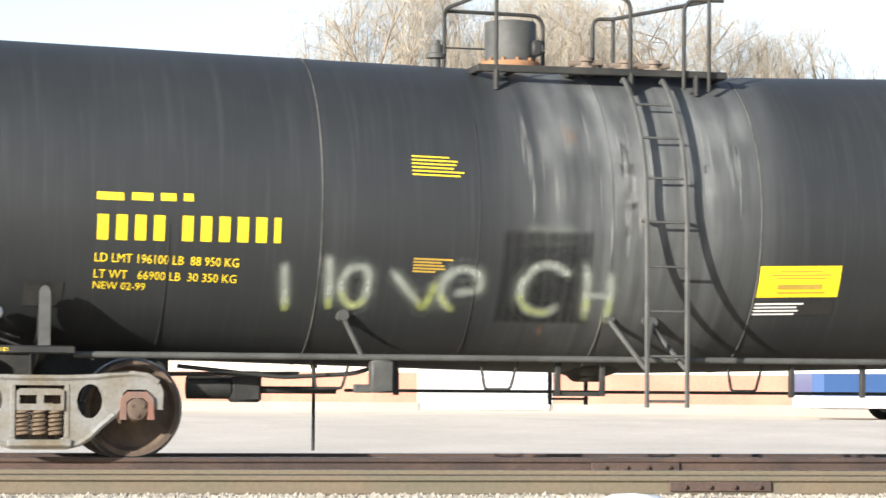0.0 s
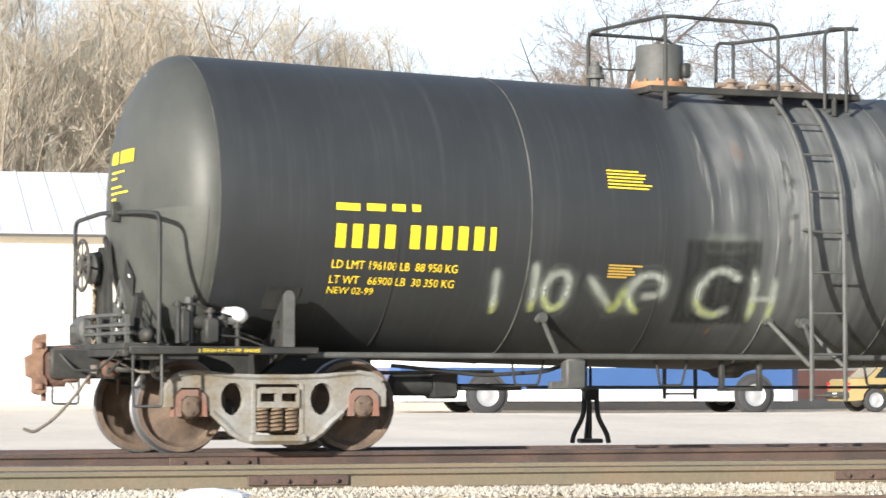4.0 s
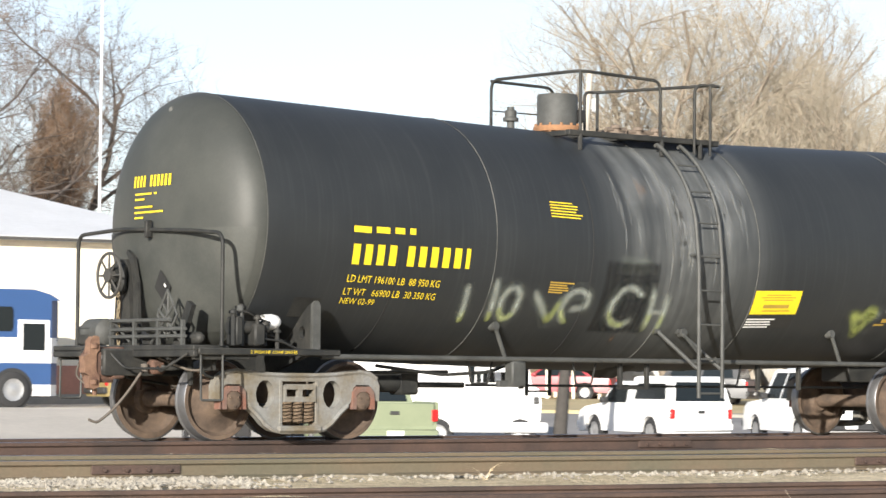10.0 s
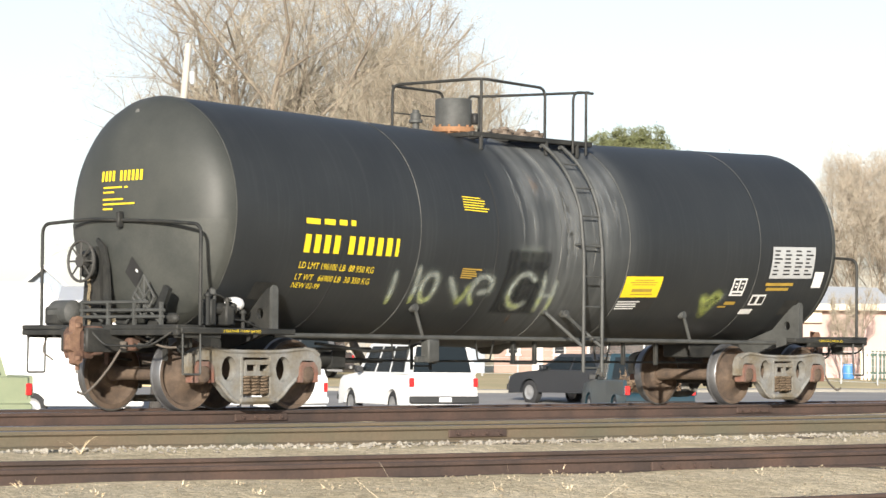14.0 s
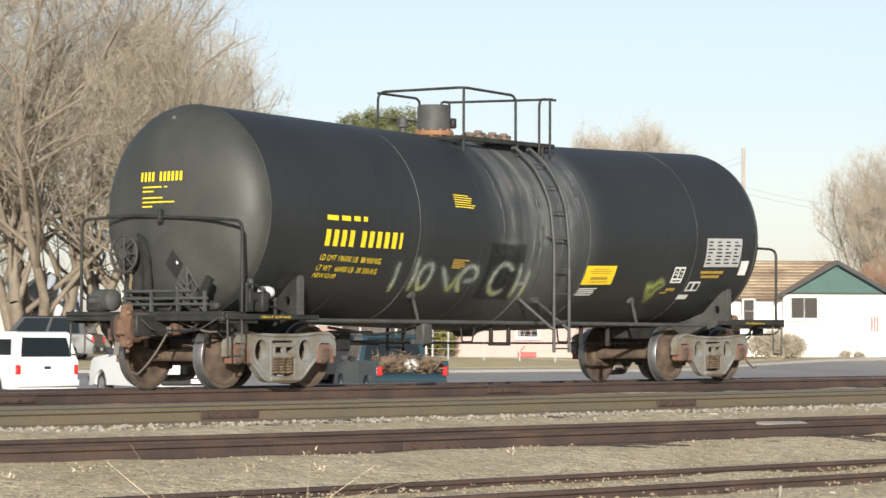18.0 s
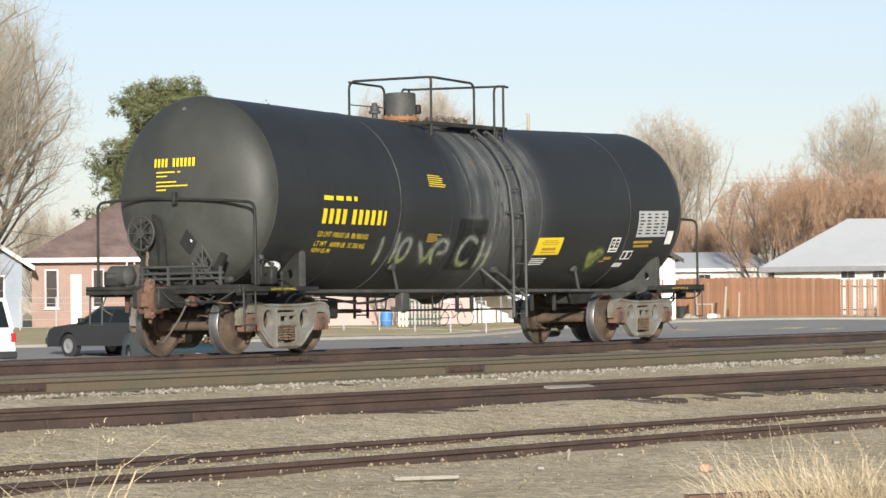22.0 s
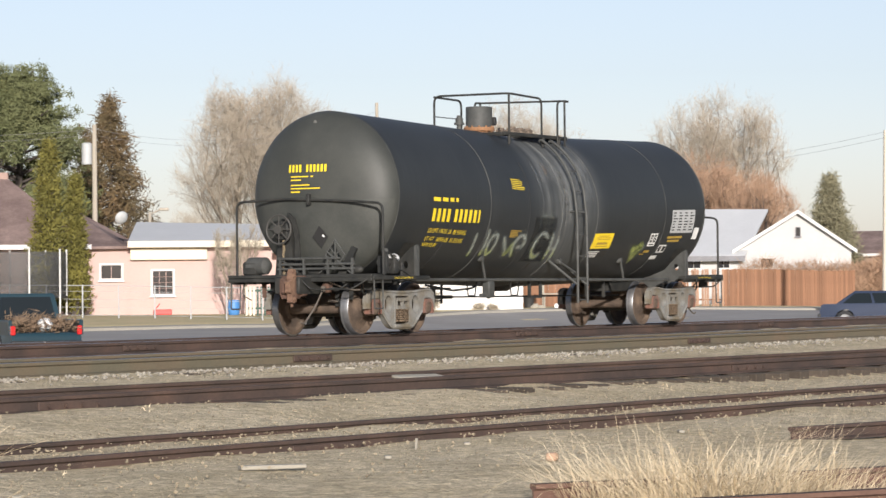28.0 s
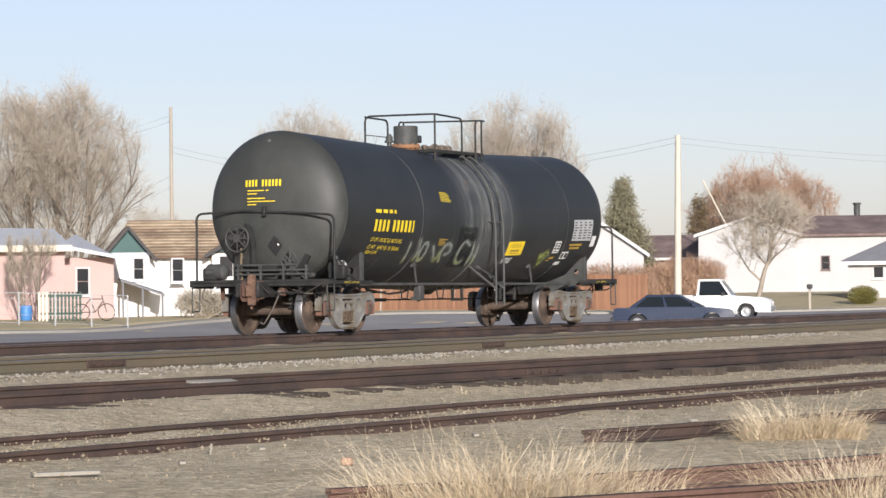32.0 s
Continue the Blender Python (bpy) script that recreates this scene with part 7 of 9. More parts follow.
    for s in (-1, 1):
        if lights:
            bm = B()
            box(bm, (x0 - 0.03, s * hw * 0.88 - 0.06, tl - 0.32), (x0 + 0.05, s * hw * 0.88 + 0.06, tl - 0.10), 0.015)
            part("tail_light", bm, red_lens, v, "red tail light")
        bm = B()
        box(bm, (x1 - 0.10, s * hw * 0.74 - 0.15, 0.62), (x1 + 0.02, s * hw * 0.74 + 0.15, 0.78), 0.02)
        part("headlight", bm, lamp_glass, v)
        bm = B()
        box(bm, (c1 - 0.45, s * (hw + 0.02) - 0.06, belt + 0.02), (c1 - 0.30, s * (hw + 0.10) + 0.04, belt + 0.16), 0.02)
        part("mirror", bm, plastic if kind != "sedan" else paint_m, v)
    for xa, xb in ((x0 - 0.10, x0 + 0.04), (x1 - 0.04, x1 + 0.08)):
        bm = B()
        box(bm, (xa, -hw * 0.95, 0.38), (xb, hw * 0.95, 0.56), 0.03)
        part("bumper", bm, lower or plastic, v)
    bm = B()
    box(bm, (x0 - 0.112, -0.16, 0.42), (x0 - 0.102, 0.16, 0.53))
    part("plate", bm, white_paint, v)
    return v


def open_bed(v, L, W, belt, cab_back, paint_m, gate=True):
    """Side walls and tailgate that stand above the floor of a pickup's bed."""
    x0, hw = -L / 2, W / 2
    for s in (-1, 1):
        bm = B()
        plate(bm, [(x0 + 0.03, 0.70), (cab_back - 0.04, 0.70), (cab_back - 0.04, belt), (x0 + 0.05, belt)], [], s * (hw - 0.10), s * (hw - 0.012), "y")
        side = part("bed_side", bm, paint_m, v)
        bm = B()
        rod(bm, (x0 + 0.05, s * (hw - 0.055), belt), (cab_back - 0.05, s * (hw - 0.055), belt), 0.045, 8)
        part("bed_rail", bm, paint_m, side, smooth=60)
    if not gate:
        return
    bm = B()
    box(bm, (x0 - 0.02, -hw + 0.11, 0.60), (x0 + 0.05, hw - 0.11, belt + 0.02), 0.02)
    tg = part("tailgate", bm, paint_m, v)
    bm = B()
    box(bm, (x0 - 0.035, -0.09, belt - 0.20), (x0 - 0.015, 0.09, belt - 0.13), 0.01)
    part("latch", bm, plastic, tg)


def stand(az, r, heading, dz=0.0):
    """A pose on the ground; heading 0 points straight away from the camera, positive turns it to the left."""
    return Matrix.Translation(lie(az, r, 0.03 + dz)) @ Matrix.Rotation(radians(90 - az + heading), 4, "Z")


green_paint = car_paint("pale_green_paint", (0.23, 0.26, 0.165), 0.4, (0.20, 0.23, 0.145))
white_car = car_paint("white_car_paint", (0.78, 0.78, 0.77))
teal_paint = car_paint("dark_teal_paint", (0.010, 0.032, 0.045), 0.28)
dark_paint = car_paint("dark_grey_paint", (0.028, 0.03, 0.034))
navy_paint = car_paint("navy_blue_paint", (0.03, 0.04, 0.07), 0.25)
tan_paint = car_paint("sand_yellow_paint", (0.24, 0.185, 0.075), 0.5)
maroon_paint = car_paint("red_car_paint", (0.28, 0.02, 0.03))

v = vehicle("pickup", stand(36.62, 52.3, 12), green_paint, "pickup_truck", "pale green small pickup truck parked by the tracks", 4.7, 1.72, 1.02, 1.55, (-1.35, 1.4), (-0.35, 1.15), (0.12, 0.5), lower=green_paint, bed=True)
open_bed(v, 4.7, 1.72, 1.02, -0.45, green_paint)
v = vehicle("pickup", stand(42.6, 65, 29), white_car, "pickup_truck", "white pickup truck with a white covered bed", 4.6, 1.70, 0.98, 1.52, (-1.35, 1.4), (-0.25, 1.15), (0.10, 0.55), lower=white_car, bed=True)
open_bed(v, 4.6, 1.70, 0.98, -0.35, white_car)
bm = B()
plate(bm, [(-2.27, 0.99), (-0.30, 0.99), (-0.34, 1.60), (-0.50, 1.64), (-2.02, 1.64), (-2.12, 1.60)], [], -0.80, 0.80, "y")
for vert in bm.verts:
    vert.co.y *= 1.0 - 0.16 * max(0.0, vert.co.z - 1.0) / 0.64
canopy = part("canopy", bm, white_car, v, "white moulded bed cover", smooth=35)
for s in (-1, 1):
    bm = B()
    slant_quad(bm, [(-2.0, s * 0.775, 1.10), (-0.55, s * 0.775, 1.10), (-0.60, s * 0.70, 1.46), (-1.90, s * 0.70, 1.46)], (0, s * 0.022, 0.006))
    part("side_window", bm, car_glass, canopy)
bm = B()
slant_quad(bm, [(-2.25, -0.66, 1.06), (-2.25, 0.66, 1.06), (-2.145, 0.58, 1.50), (-2.145, -0.58, 1.50)], (-0.015, 0, 0.006))
part("rear_window", bm, car_glass, canopy)
vehicle("suv", stand(45.9, 68.3, 22), white_car, "sport_utility", "white sport utility vehicle with red tail lights", 4.9, 1.9, 1.10, 1.85, (-1.4, 1.45), (-2.35, 1.05), (0.12, 0.55))
vehicle("sedan", stand(49.7, 76, 40), dark_paint, "sedan", "dark grey four-door sedan", 4.9, 1.82, 0.95, 1.42, (-1.4, 1.45), (-1.75, 1.15), (0.6, 0.8))
v = vehicle("pickup", stand(50.75, 68.5, 13), teal_paint, "pickup_truck", "dark teal pickup truck with brush in its open bed", 5.1, 1.85, 1.02, 1.70, (-1.5, 1.5), (-0.45, 1.2), (0.12, 0.55), bed=True)
open_bed(v, 5.1, 1.85, 1.02, -0.55, teal_paint, False)
brush_m = shade("dead_brush", (0.16, 0.11, 0.07), 0.95, vary=0.4, grain=20, blotch=5, bump=0.3)
vs, fs = [], []
for k in range(1000):
    p = Vector((random.uniform(-2.62, -0.7), random.uniform(-0.8, 0.8), 0.86 + random.uniform(-0.1, 0.16) + 0.16 * max(0, random.gauss(0, 0.6))))
    d = Vector((random.gauss(0, 1), random.gauss(0, 1), random.gauss(0.3, 0.6))).normalized() * random.uniform(0.1, 0.3)
    s = d.orthogonal().normalized() * 0.014
    i = len(vs)
    vs += [p - s, p + s, p + d]
    fs.append((i, i + 1, i + 2))
    vs += [p + s * 2, p + d.orthogonal() * 0.05, p + d * 0.9]
    fs.append((i + 3, i + 4, i + 5))
load = soup("brush_load", vs, fs, brush_m)
load.matrix_basis = v.matrix_basis
tagged(load, "tangled dead brush heaped in the pickup bed", "brush", kind="stuff")
for (x, y, z), (w, d, h), mt, lab in (((-2.2, -0.05, 0.78), (0.5, 0.36, 0.34), white_paint, "white bag among the brush"), ((-1.9, 0.5, 0.78), (0.7, 0.5, 0.40), brush_m, "brown bundle among the brush")):
    bm = B()
    bmesh.ops.create_icosphere(bm, subdivisions=2, radius=0.5)
    for vert in bm.verts:
        k = 1 + 0.3 * noise.noise(vert.co * 4 + Vector((x * 7, y * 5, 0)))
        vert.co = Vector((vert.co.x * w * k, vert.co.y * d * k, (vert.co.z * k + 0.5) * h))
    tagged(part("sack", bm, mt, None, at=v.matrix_basis @ Matrix.Translation((x, y, z)), smooth=180), lab, "sack", "junk in the pickup bed")
vehicle("sedan", stand(68.75, 106, 90 - 4), navy_paint, "sedan", "navy blue four-door sedan waiting on the street", 4.7, 1.84, 0.92, 1.42, (-1.4, 1.45), (-1.75, 1.15), (0.65, 0.9), group="cars on the street", lights=False).matrix_basis @= Matrix.Rotation(radians(180), 4, "Z")
v = vehicle("pickup", stand(69.5, 119, 90 - 6), white_car, "pickup_truck", "old white pickup truck on the street", 5.3, 1.95, 1.02, 1.75, (-1.6, 1.6), (-0.55, 1.0), (0.08, 0.50), lower=chrome, group="cars on the street", bed=True)
v.matrix_basis @= Matrix.Rotation(radians(180), 4, "Z")
open_bed(v, 5.3, 1.95, 1.02, -0.65, white_car)
vehicle("sedan", stand(40.6, 109, 78), maroon_paint, "sedan", "dark red car parked under the shed roof", 4.6, 1.8, 0.95, 1.42, (-1.3, 1.35), (-1.6, 1.1), (0.6, 0.8), group="cars on the street")
vehicle("suv", stand(43.4, 98, 75), dark_paint, "sport_utility", "dark grey boxy vehicle parked before the house", 4.5, 1.8, 1.0, 1.65, (-1.3, 1.3), (-2.0, 0.9), (0.15, 0.5), group="cars on the street")
vehicle("sedan", stand(32.35, 78, -68), tan_paint, "sedan", "sand-yellow rounded small car", 4.1, 1.72, 0.92, 1.48, (-1.25, 1.25), (-1.5, 0.8), (0.6, 0.7))


def service_truck(at):
    """A white service van with a high box body behind its cab; x runs along it, y away, z up."""
    t = empty("service_truck", at, "white service van with a high box body and large square mirror", "truck", "parked vehicles")
    bm = B()
    plate(bm, [(-1.85, 0.50), (0.90, 0.50), (0.99, 0.66), (1.01, 1.05), (0.96, 1.33), (0.80, 1.42), (0.70, 1.96), (0.58, 2.05), (-1.85, 2.05)], [], 0.0, 1.95, "y")
    part("cab", bm, white_car, t, smooth=30)
    bm = B()
    plate(bm, [(-3.3, 0.95), (-0.72, 0.95), (-0.70, 2.35), (-0.95, 3.05), (-3.3, 3.10)], [], 0.25, 2.3, "y")
    part("cargo_box", bm, white_car, t, "white high box body")
    for s0, s1, bars_n in ((0.12, 0.66, 0), (-0.58, 0.0, 3)):
        bm = B()
        plate(bm, [(s0, 1.47), (s1, 1.47), (s1 - 0.06, 1.86), (s1 - 0.12, 1.90), (s0 + 0.05, 1.90), (s0, 1.86)], [], -0.02, 0.03, "y")
        w = part("side_window", bm, car_glass, t)
        for k in range(bars_n):
            bm = B()
            rod(bm, (s0 + 0.14 + 0.14 * k, -0.035, 1.46), (s0 + 0.14 + 0.14 * k, -0.035, 1.90), 0.02, 6)
            part("window_bar", bm, white_car, w)
    bm = B()
    box(bm, (-1.0, -0.16, 0.37), (1.16, 0.10, 0.60), 0.04)
    bumper = part("bumper", bm, white_car, t, smooth=40)
    bm = B()
    box(bm, (0.06, -0.175, 0.40), (0.40, -0.162, 0.53))
    part("plate", bm, pale_panel, bumper)
    bm = B()
    box(bm, (0.84, -0.03, 1.0), (0.96, 0.02, 1.16), 0.015)
    part("tail_light", bm, plastic, t, "small dark tail light")
    bm = B()
    rod(bm, (-0.06, -0.03, 0.80), (-0.06, 0.01, 0.80), 0.035, 10)
    part("filler_cap", bm, pale_panel, t)
    bm = B()
    box(bm, (0.26, -0.03, 0.68), (0.58, 0.01, 0.98), 0.01)
    part("hatch", bm, shade("grey_hatch_plate", (0.34, 0.36, 0.40), 0.5, vary=0.08, grain=20, blotch=4, bump=0), t, "grey flat hatch plate")
    bm = B()
    plate(bm, [(-0.42, 1.70), (0.42, 1.70), (0.42, 2.52), (-0.42, 2.52)], [[(-0.32, 1.80), (0.32, 1.80), (0.32, 2.42), (-0.32, 2.42)]], -0.85, -0.77, "y")
    mirror = part("mirror", bm, white_car, t, "large square white mirror frame")
    bm = B()
    box(bm, (-0.32, -0.80, 1.80), (0.32, -0.775, 2.42))
    part("mirror_glass", bm, shade("grey_mirror_glass", (0.20, 0.205, 0.20), 0.4, vary=0.1, grain=10, blotch=2, bump=0), mirror)
    bm = B()
    tube(bm, rounded([(0.42, -0.8, 2.15), (0.68, -0.7, 2.15), (0.70, 0.1, 2.0)], 0.1, 3), 0.045, 8)
    part("mirror_arm", bm, white_car, mirror, smooth=60)
    for x in (-1.28, 0.55):
        for y in (0.06, 1.85):
            add_wheel(t, x, y, CAR_WHEEL, 0.335)
    return t


service_truck(Matrix.Translation(lie(39.3, 60.0, 0.03)) @ Matrix.Rotation(radians(-39.3), 4, "Z"))


def coach():
    """The blue and white coach parked along the warehouse; x runs along it, y away."""
    a, b = polar(21.6, 72.0), polar(30.2, 76.0)
    d = b - a
    length = d.length
    m = Matrix.Translation(Vector((a.x, a.y, -0.17))) @ Matrix.Rotation(math.atan2(d.y, d.x), 4, "Z")
    t = empty("coach", m, "long blue and white coach parked before the warehouse", "bus")
    blue = car_paint("coach_blue", (0.035, 0.08, 0.20), 0.3)
    white = white_car
    z = lambda el, r=74.0: EYE.z + r * math.tan(radians(el)) + 0.17
    levels = [(z(-0.42), z(-0.18), white, "skirt"), (z(-0.18), z(0.28), blue, "lower_band"), (z(0.28), z(0.82), white, "middle_band"), (z(0.82), z(1.62), blue, "upper_body")]
    for z0, z1, mt, nm in levels:
        bm = B()
        plate(bm, [(0.0, 0.25), (0.25, 0.0), (length - 0.3, 0.0), (length, 0.3), (length, 2.25), (length - 0.3, 2.5), (0.25, 2.5), (0.0, 2.25)], [], z0, z1, "z")
        if nm == "upper_body":
            for vert in bm.verts:
                if vert.co.z > z1 - 0.01 and vert.co.x < 0.5:
                    vert.co.x += 0.15
        part(nm, bm, mt, t, smooth=40)
    bm = B()
    pr = [(0.15, z(1.62)), (0.5, z(1.78)), (1.2, z(1.85)), (length - 0.8, z(1.85)), (length - 0.3, z(1.75)), (length, z(1.62))]
    plate(bm, pr, [], 0.06, 2.44, "y")
    part("roof", bm, blue, t, smooth=40)
    def along(az):
        p = polar(az, 1.0)
        n = Vector((-d.y, d.x, 0)).normalized()
        k = a.dot(n) / p.dot(n)
        return (p * k - a).dot(d.normalized())
    edges = [22.08, 23.45, 23.55, 25.1, 25.2, 26.6, 26.7, 28.1, 28.2, 29.2]
    for i in range(0, len(edges), 2):
        s0, s1 = along(edges[i]), along(edges[i + 1])
        lean = 0.22
        bm = B()
        plate(bm, [(s0, z(0.95)), (s1 - 0.05, z(0.95)), (s1, z(1.05)), (s1 - 0.0, z(1.40)), (s1 - 0.05, z(1.47)), (s0 + lean, z(1.47)), (s0 + lean * 0.8, z(1.42))], [], -0.025, 0.03, "y")
        w = part("side_window", bm, car_glass, t)
        bm = B()
        rod(bm, ((s0 + s1) / 2 - 0.06, -0.035, z(0.95)), ((s0 + s1) / 2 + 0.06, -0.035, z(1.47)), 0.02, 6)
        part("window_bar", bm, chrome, w)
    bm = B()
    box(bm, (along(29.3), -0.03, z(0.35)), (along(29.95), 0.02, z(1.2)), 0.01)
    part("door", bm, white, t, "white door with dark glass")
    bm = B()
    box(bm, (along(29.4), -0.045, z(0.55)), (along(29.85), -0.031, z(1.12)), 0.005)
    part("door_glass", bm, car_glass, t)
    bm = B()
    box(bm, (length - 0.02, 0.3, z(0.75)), (length + 0.03, 2.2, z(1.6)), 0.02)
    part("windscreen", bm, car_glass, t)
    for az in (23.6, 29.2):
        s = along(az)
        bm = B()
        lathe(bm, [(-0.02, 0.0), (-0.02, 0.60), (0.02, 0.60), (0.02, 0.0)], 24, "y", Matrix.Translation((s, 0.012, 0.5)))
        part("wheel_well", bm, plastic, t)
        for y in (0.06, 2.40):
            add_wheel(t, s, y, BUS_WHEEL, 0.5)
    bm = B()
    box(bm, (0.5, 0.2, 0.30), (length - 0.5, 2.3, z(-0.42) + 0.01))
    part("underside", bm, plastic, t)


coach()


def red_machine(at):
    """A red and sand-coloured tracked-axle loader with a roll cage, seen from behind."""
    t = empty("loader", at, "faded red and yellow loader with dual tyres and roll cage", "loader", "parked vehicles")
    faded_red = car_paint("faded_red_paint", (0.33, 0.10, 0.095), 0.7, (0.38, 0.17, 0.15))
    sand = car_paint("faded_salmon_paint", (0.34, 0.19, 0.13), 0.7)
    yel = car_paint("faded_yellow_paint", (0.40, 0.27, 0.08), 0.65)
    bm = B()
    box(bm, (-1.2, -0.5, 0.62), (1.3, 0.5, 0.95), 0.04)
    part("chassis", bm, faded_red, t)
    bm = B()
    plate(bm, [(-0.86, 0.72), (0.86, 0.72), (0.86, 1.34), (-0.86, 1.34)], [[(-0.36, 0.86), (0.30, 0.86), (0.30, 1.14), (-0.36, 1.14)]], -1.55, -1.40, "x")
    part("rear_frame", bm, sand, t)
    for z in (0.70, 1.34):
        bm = B()
        box(bm, (-1.60, -0.84, z), (-1.38, 0.88, z + 0.05), 0.01)
        part("yellow_edge", bm, yel, t)
    bm = B()
    box(bm, (-1.36, -0.55, 0.84), (-0.9, 0.55, 1.26), 0.05)
    part("engine", bm, faded_red, t)
    cage = None
    for y in (-0.75, 0.75):
        bm = B()
        tube(bm, rounded([(0.2, y, 0.95), (0.2, y, 2.35), (1.2, y, 2.45), (1.3, y, 0.95)], 0.15, 4), 0.045, 8)
        hoop = part("roll_cage" if cage is None else "hoop", bm, faded_red, cage or t, "red bent-pipe roll cage", smooth=50)
        cage = cage or hoop
    for x, z in ((0.2, 2.3), (1.2, 2.42), (0.2, 1.6)):
        bm = B()
        rod(bm, (x, -0.75, z), (x, 0.75, z), 0.04, 8)
        part("cross_bar", bm, faded_red, cage)
    bm = B()
    box(bm, (0.45, -0.3, 0.95), (0.95, 0.3, 1.45), 0.05)
    box(bm, (0.35, -0.3, 1.35), (0.47, 0.3, 1.95), 0.05)
    part("seat", bm, plastic, t)
    for y in (-0.45, 0.45):
        add_wheel(t, -0.8, y, LOADER_WHEEL, 0.42)
        add_wheel(t, 1.3, y, LOADER_WHEEL, 0.42)
    dark_red = car_paint("dark_oily_red", (0.055, 0.016, 0.015), 0.6)
    for y, z0, z1, r in ((-1.0, 0.5, 1.9, 0.05), (-1.18, 0.3, 2.2, 0.06), (-1.32, 0.5, 1.7, 0.04)):
        bm = B()
        rod(bm, (-1.3, y, z0), (-1.1, y, z1), r, 8)
        part("hydraulic_ram", bm, dark_red, t, "dark red hydraulic ram")
    bm = B()
    box(bm, (-1.5, -1.4, 0.92), (-1.2, -0.9, 1.12), 0.02)
    part("linkage", bm, dark_red, t)
    bm = B()
    plate(bm, [(-0.22, 1.36), (0.34, 1.36), (0.06, 1.66)], [], -1.52, -1.46, "x")
    part("pale_guard", bm, pale_panel, t)


red_machine(stand(33.45, 56, 4))
for i, (az, r) in enumerate(((34.75, 57), (35.05, 57.5))):
    bm = B()
    box(bm, (-0.3, -0.3, 0.05), (0.3, 0.3, 1.05), 0.04)
    b = empty("waste_bin", stand(az, r, 20), "dark wheeled waste bin beside the loader", "bin", "bins by the loader")
    part("body", bm, plastic, b)
    bm = B()
    box(bm, (-0.34, -0.34, 1.05), (0.34, 0.34, 1.12), 0.02)
    part("lid", bm, plastic, b)

# switch stand with a red target between the track and the lot
sw = empty("switch_stand", Matrix.Translation((0, 0, 0)), "black railway switch stand with a red target", "switch stand")
base = polar(25.78, 32.0)
sw.location = (base.x, base.y, -0.02)
sw.rotation_euler = (0, 0, radians(-13))
bm = B()
for s in (-1, 1):
    tube(bm, rounded([(s * 0.22, 0, 0.0), (s * 0.20, 0, 0.10), (s * 0.08, 0, 0.32), (s * 0.075, 0, 0.55)], 0.1, 4), 0.03, 8)
tube(bm, rounded([(0.0, 0.22, 0.0), (0.0, 0.20, 0.10), (0.0, 0.08, 0.32), (0.0, 0.07, 0.55)], 0.1, 4), 0.03, 8)
box(bm, (-0.13, -0.1, 0.0), (0.13, 0.16, 0.05), 0.01)
box(bm, (-0.09, -0.09, 0.5), (0.09, 0.09, 0.64), 0.02)
part("stand", bm, frame_black, sw, smooth=40)
bm = B()
rod(bm, (0, 0, 0.05), (0, 0, 1.74), 0.018, 8)
part("rod", bm, frame_black, sw)
bm = B()
plate(bm, oval(0.0, 1.48, 0.20, 0.24, 20), [], -0.006, 0.006, "x")
part("target", bm, shade("red_target_paint", (0.5, 0.03, 0.03), 0.5, vary=0.15, grain=20, blotch=4, bump=0), sw, "red oval target plate")
p = polar(11.1, 31.5)
bm = B()
rod(bm, (0, 0, -0.05), (0, 0, 1.05), 0.02, 8)
mk = empty("marker_stake", Matrix.Translation((p.x, p.y, -0.02)), "thin black marker stake beside the track", "stake")
part("shaft", bm, frame_black, mk)
bm = B()
box(bm, (-0.04, -0.005, 0.9), (0.04, 0.005, 1.06))
part("tag", bm, frame_black, mk)

# ---- trees and shrubs ----
bark_pale = shade("pale_bark", (0.19, 0.158, 0.122), 0.95, vary=0.3, grain=12, blotch=2, bump=0.4)
bark_dark = shade("dark_bark", (0.075, 0.062, 0.055), 0.95, vary=0.3, grain=12, blotch=2, bump=0.4)
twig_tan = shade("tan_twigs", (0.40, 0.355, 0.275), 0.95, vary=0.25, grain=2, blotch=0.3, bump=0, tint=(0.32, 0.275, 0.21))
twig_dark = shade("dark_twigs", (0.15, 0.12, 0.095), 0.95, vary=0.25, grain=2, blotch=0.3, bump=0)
# grey-brown paled so that the twig colour itself carries the haze of distance
twig_hazy = shade("haze_paled_grey_brown_twigs", (0.48, 0.42, 0.335), 0.95, vary=0.2, grain=2, blotch=0.3, bump=0, tint=(0.40, 0.34, 0.265))
twig_red = shade("russet_twigs", (0.42, 0.275, 0.18), 0.95, vary=0.25, grain=2, blotch=0.3, bump=0, tint=(0.35, 0.225, 0.15))
needle_pine = shade("pine_needles", (0.13, 0.145, 0.062), 0.8, vary=0.45, grain=3, blotch=0.8, bump=0, tint=(0.17, 0.18, 0.08))
needle_brown = shade("bronzed_needles", (0.19, 0.125, 0.062), 0.85, vary=0.4, grain=3, blotch=0.5, bump=0, tint=(0.11, 0.09, 0.045))
needle_blue = shade("spruce_needles", (0.20, 0.185, 0.115), 0.85, vary=0.35, grain=3, blotch=0.6, bump=0)
cypress_m = shade("cypress_foliage", (0.19, 0.17, 0.035), 0.85, vary=0.4, grain=4, blotch=0.8, bump=0, tint=(0.10, 0.095, 0.022))


